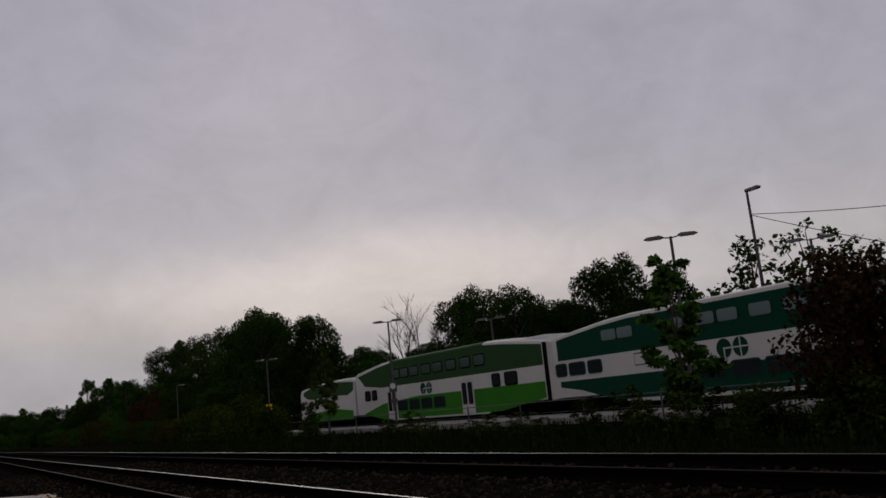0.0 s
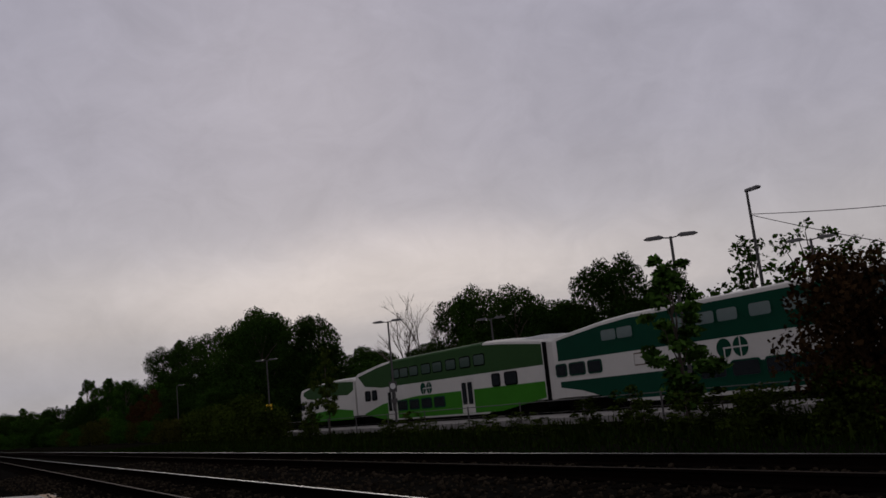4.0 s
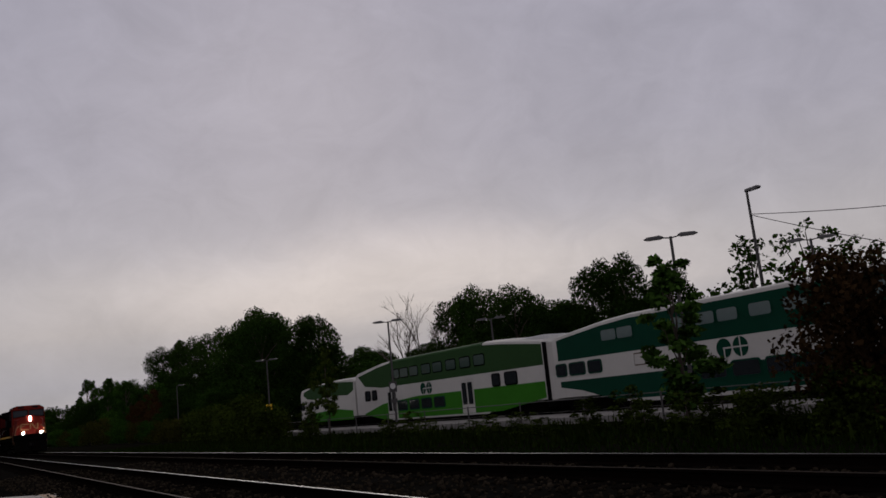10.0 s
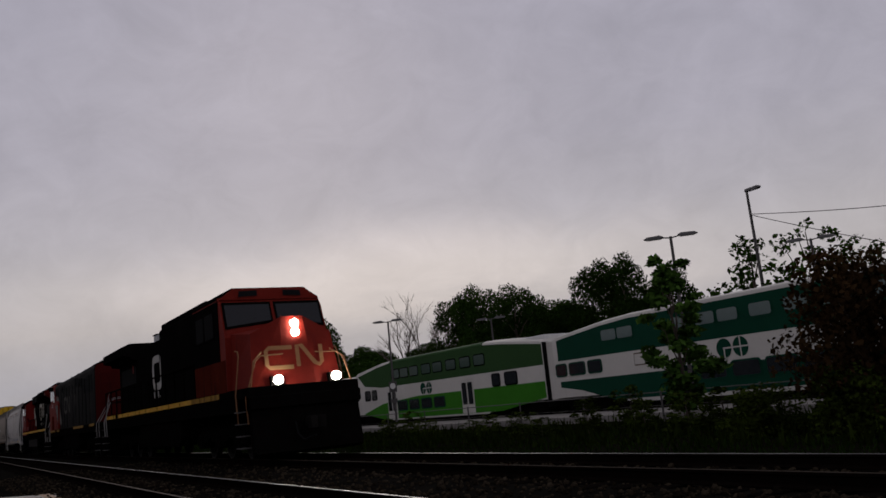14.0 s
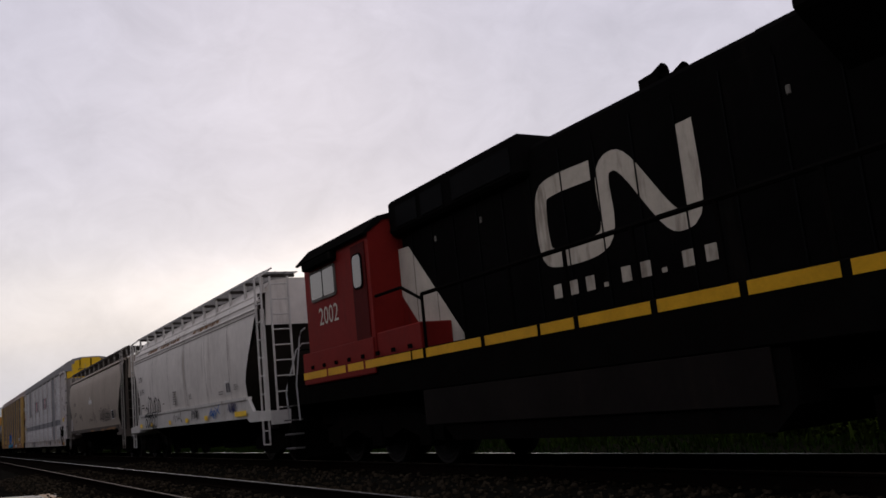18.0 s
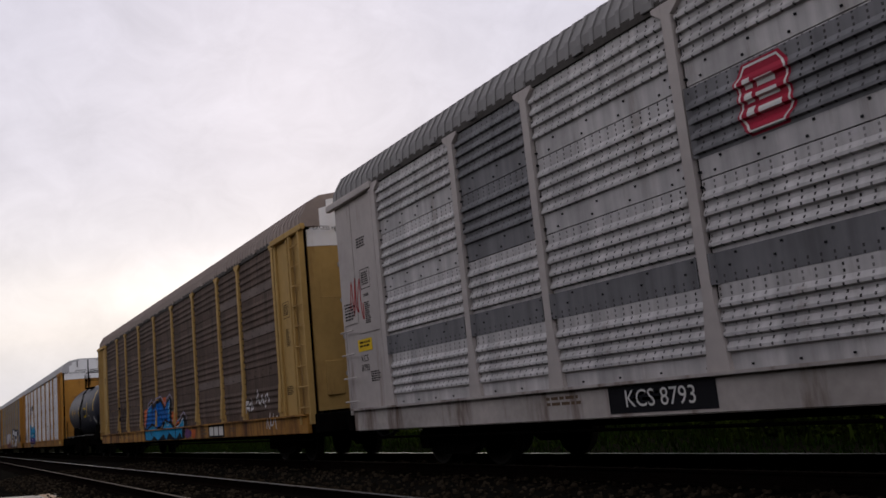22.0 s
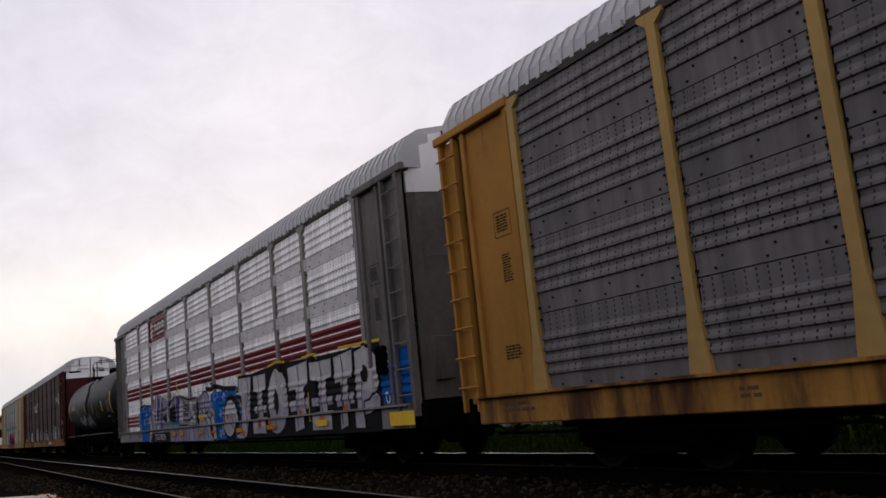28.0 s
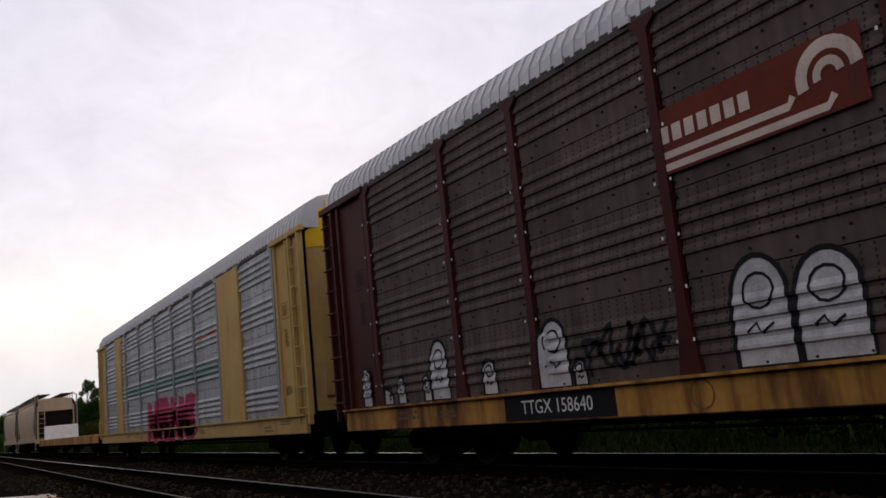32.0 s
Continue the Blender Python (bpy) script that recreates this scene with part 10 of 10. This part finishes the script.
def trailing_loco():
    """Standard-cab locomotive running long hood first, its cab next to the first hopper."""
    t = joinup(thing("hood_locomotive", "black hood locomotive with red cab and white slash", "locomotive"), -306.3, -326.8)
    H = 10.25
    frame_and_walk(t, H, 1.92)
    boxes("hood", M_CNBLACK, t, (-5.3, 9.2, -0.86, 0.86, 1.62, 4.56), bevel=0.08)
    hood_doors(t, -4.8, 7.6, 2.0, 4.3, -0.86, 17)
    bm = bmesh.new()
    prism(bm, [(-0.84, 1.65), (-0.84, 4.35), (0.84, 4.35), (0.84, 1.65)], 9.2, 9.26, "x")
    e = part("end_sheet", bm, M_CNCRIMSON, t, "dull red hood end")
    boxes("end_side", M_CNDULL, t, (8.3, 9.22, -0.885, -0.86, 1.65, 4.3))
    ob = ribbon_mark(e, -0.65, 0.65, 2.75, 3.35, 0, M_CNWHITE)
    ob.matrix_basis = Matrix(((0, -1, 0, 9.27), (1, 0, 0, 0), (0, 0, 1, 0), (0, 0, 0, 1)))
    for z in (4.05, 3.82):
        bm = bmesh.new()
        lathe(bm, [(0, 0), (0, 0.11), (0.06, 0.11), (0.04, 0.0)], (9.27, 0, z), (1, 0, 0), 14)
        part("rear_lamp", bm, M_TAILLENS, t, "unlit lamp")
    boxes("lamp_plate", M_BLACKSTEEL, t, (9.26, 9.28, -0.2, 0.2, 3.3, 4.3))
    for y in (-0.9, 0.9):
        bm = bmesh.new()
        lathe(bm, [(0, 0), (0, 0.12), (0.08, 0.12), (0.1, 0.0)], (9.9, y, 1.85), (1, 0, 0), 14)
        part("ditch_light", bm, M_TAILLENS, t, "unlit ditch light")
    bm = bmesh.new()
    prism(bm, [(-0.86, 3.7), (-1.48, 4.2), (-1.52, 4.25), (-1.52, 4.55), (-1.1, 4.72), (1.1, 4.72), (1.52, 4.55), (1.52, 4.25), (1.48, 4.2), (0.86, 3.7)], 4.0, 8.7, "x")
    part("radiator_wing", bm, M_CNBLACK, t)
    bm = bmesh.new()
    prism(bm, [(-1.0, 3.9), (-1.5, 4.2), (-1.5, 4.5), (-0.9, 4.6), (0.9, 4.6), (1.5, 4.5), (1.5, 4.2), (1.0, 3.9)], 8.7, 9.22, "x")
    part("wing_end", bm, M_CNDULL, t)
    boxes("radiator_grille", M_GRILLE, t, (4.4, 8.2, -0.9, -0.87, 3.0, 3.7))
    bm = bmesh.new()
    for k in range(14):
        box(bm, 4.3 + 0.3 * k, 4.45 + 0.3 * k, -0.9, 0.9, 4.71, 4.78)
    part("roof_fan", bm, M_BLACKSTEEL, t)
    boxes("blower_box", M_CNBLACK, t, (-5.35, -1.1, -1.05, 1.05, 4.1, 4.74), bevel=0.06)
    boxes("blower_grille", M_GRILLE, t, (-5.0, -4.2, -1.07, -1.04, 4.2, 4.58), (-4.05, -3.3, -1.07, -1.04, 4.2, 4.58), (-3.0, -1.3, -1.07, -1.04, 4.2, 4.58))
    boxes("exhaust_stack", M_BLACKSTEEL, t, (2.6, 3.5, -0.45, 0.45, 4.54, 4.76), bevel=0.08)
    bm = bmesh.new()
    for d in (-0.25, 0.0, 0.25):
        lathe(bm, [(0, 0.03), (0.25, 0.04), (0.45, 0.1)], (0.8 + d * 0.5, d, 4.9), (1, 0, 0), 10)
    box(bm, 0.7, 1.05, -0.3, 0.3, 4.54, 4.86)
    part("air_horn", bm, M_BLACKSTEEL, t)
    # cab and short nose
    bm = bmesh.new()
    prism(bm, [(-1.5, 1.62), (-1.5, 4.22), (-1.2, 4.47), (-0.6, 4.6), (0.6, 4.6), (1.2, 4.47), (1.5, 4.22), (1.5, 1.62)], -8.55, -5.35, "x")
    part("cab", bm, M_CNCRIMSON, t)
    bm = bmesh.new()
    prism(bm, [(-1.62, 4.16), (-1.3, 4.48), (-0.65, 4.65), (0.65, 4.65), (1.3, 4.48), (1.62, 4.16), (1.58, 4.13), (1.2, 4.42), (0.6, 4.58), (-0.6, 4.58), (-1.2, 4.42), (-1.58, 4.13)], -8.75, -5.3, "x")
    part("cab_roof", bm, M_CNBLACK, t)
    bm = bmesh.new()
    prism(bm, [(-9.5, 1.62), (-8.55, 1.62), (-8.55, 3.3), (-9.3, 3.2)], -0.9, 0.9, "y")
    part("short_nose", bm, M_CNCRIMSON, t)
    for x0, x1 in ((-8.15, -7.55), (-7.5, -6.95)):
        pane(t, "side_window", x0, x1, 3.34, 3.86, -1.51, M_CNGREY, M_GLASS, 0.05, 0.05)
    boxes("sun_visor", M_CNBLACK, t, (-8.3, -6.8, -1.66, -1.5, 3.96, 4.12), bevel=0.02)
    bm = bmesh.new()
    box(bm, -6.1, -5.5, -1.52, -1.49, 1.75, 4.05)
    d = part("cab_door", bm, M_CNDULL, t)
    pane(d, "door_window", -6.0, -5.65, 3.25, 3.85, -1.522, M_BLACKSTEEL, M_GLASS, 0.1, 0.03)
    lettering("lettering", "2002", -7.38, 2.94, 0.5, -1.512, M_CREAM, t)
    painted(t, "white_slash", M_CREAM, [[(-5.35, 3.0), (-5.35, 3.86), (-4.95, 3.84), (-3.2, 1.95), (-4.35, 1.95)]], flat=-0.89)
    painted(t, "red_wedge", M_CNCRIMSON, [[(-5.35, 3.0), (-4.35, 1.95), (-5.35, 1.95)]], flat=-0.888)
    boxes("battery_box", M_CNCRIMSON, t, (-5.35, -3.7, -1.48, -0.86, 1.62, 2.35), (-8.9, -5.4, -1.53, -1.5, 1.65, 2.3), bevel=0.02)
    bm = bmesh.new()
    for k in range(8):
        x = -8.4 + 0.62 * k
        box(bm, x, x + 0.1, -1.56, -1.52, 1.95, 2.02)
    part("latch", bm, M_BLACKSTEEL, t)
    ribbon_mark(t, -1.05, 2.05, 2.72, 3.92, -0.884, M_STAINEDMARK)
    for k in range(17):
        x = -4.8 + 12.4 / 17 * k
        boxes("door_seam", M_GRILLE, t, (x - 0.012, x + 0.012, -0.89, -0.87, 2.0, 4.3 - 0.12 * (k % 2)))
        if k % 2 and not -1.2 < x < 2.1:
            boxes("door_latch", M_CNGREY, t, (x + 0.08, x + 0.14, -0.895, -0.87, 3.72, 3.82), bevel=0.01)
    fan_cages(t, (4.5, 5.2, 5.95, 6.9), -0.8, 4.7, 0.62)
    web_bars(t, -0.85, 2.3, 2.27, 0.19, -0.892, M_STAINEDMARK)
    stripe_run(t, -8.9, -3.6, 1.76, 1.9, -1.536, 9)
    stripe_run(t, -3.55, 9.0, 1.76, 1.9, -1.506, 6)
    side_rails(t, -3.6, 9.0, 2.78, -1.46, 11)
    side_rails(t, -3.6, 9.0, 2.78, 1.46, 11)
    bm = bmesh.new()
    tube(bm, [(-3.6, -1.46, 1.6), (-3.6, -1.46, 2.7), (-4.3, -1.46, 3.0), (-5.3, -1.46, 3.0)], 0.03, 6)
    part("cab_rail", bm, M_BLACKSTEEL, t)
    end_grabs(t, 9.05, 1)
    end_grabs(t, -9.4, -1)
    boxes("tank_side", M_TANKSIDE, t, (-3.8, 3.1, -1.49, -1.46, 0.7, 1.25), bevel=0.01)
    loco_truck(t, 6.3)
    loco_truck(t, -6.3)


lead_loco()
cowl_loco()
trailing_loco()
hopper_pale()
hopper_dark()
rack_silver()
rack_brown()
rack_norfolk()
rack_grey()
rack_mexican()
tanks()
rack_red()
rack_old()
flat_car()
hopper("sand-coloured covered hopper with rusty seams", M_HOPSAND, M_HOPSAND, M_HOPSAND, -621.8, -638.7)
hopper("sand-coloured covered hopper behind another alike", M_HOPSAND, M_HOPSAND, M_HOPSAND, -640.0, -656.9)


# ---- motion: the whole train runs by at an even pace, a little faster while still far off
PACE = [(0, -62.0), (5, -35.0), (7.5, -21.0), (9, -11.5), (10, -6.6), (11, -2.6), (12, -0.4), (13, 0.0), (32, 0.0)]


def motions():
    for ob, place in CARS:
        walk(ob, [(t, pose(place + SPEED * t + lag, TRACK_Y, 0)) for t, lag in PACE])


motions()
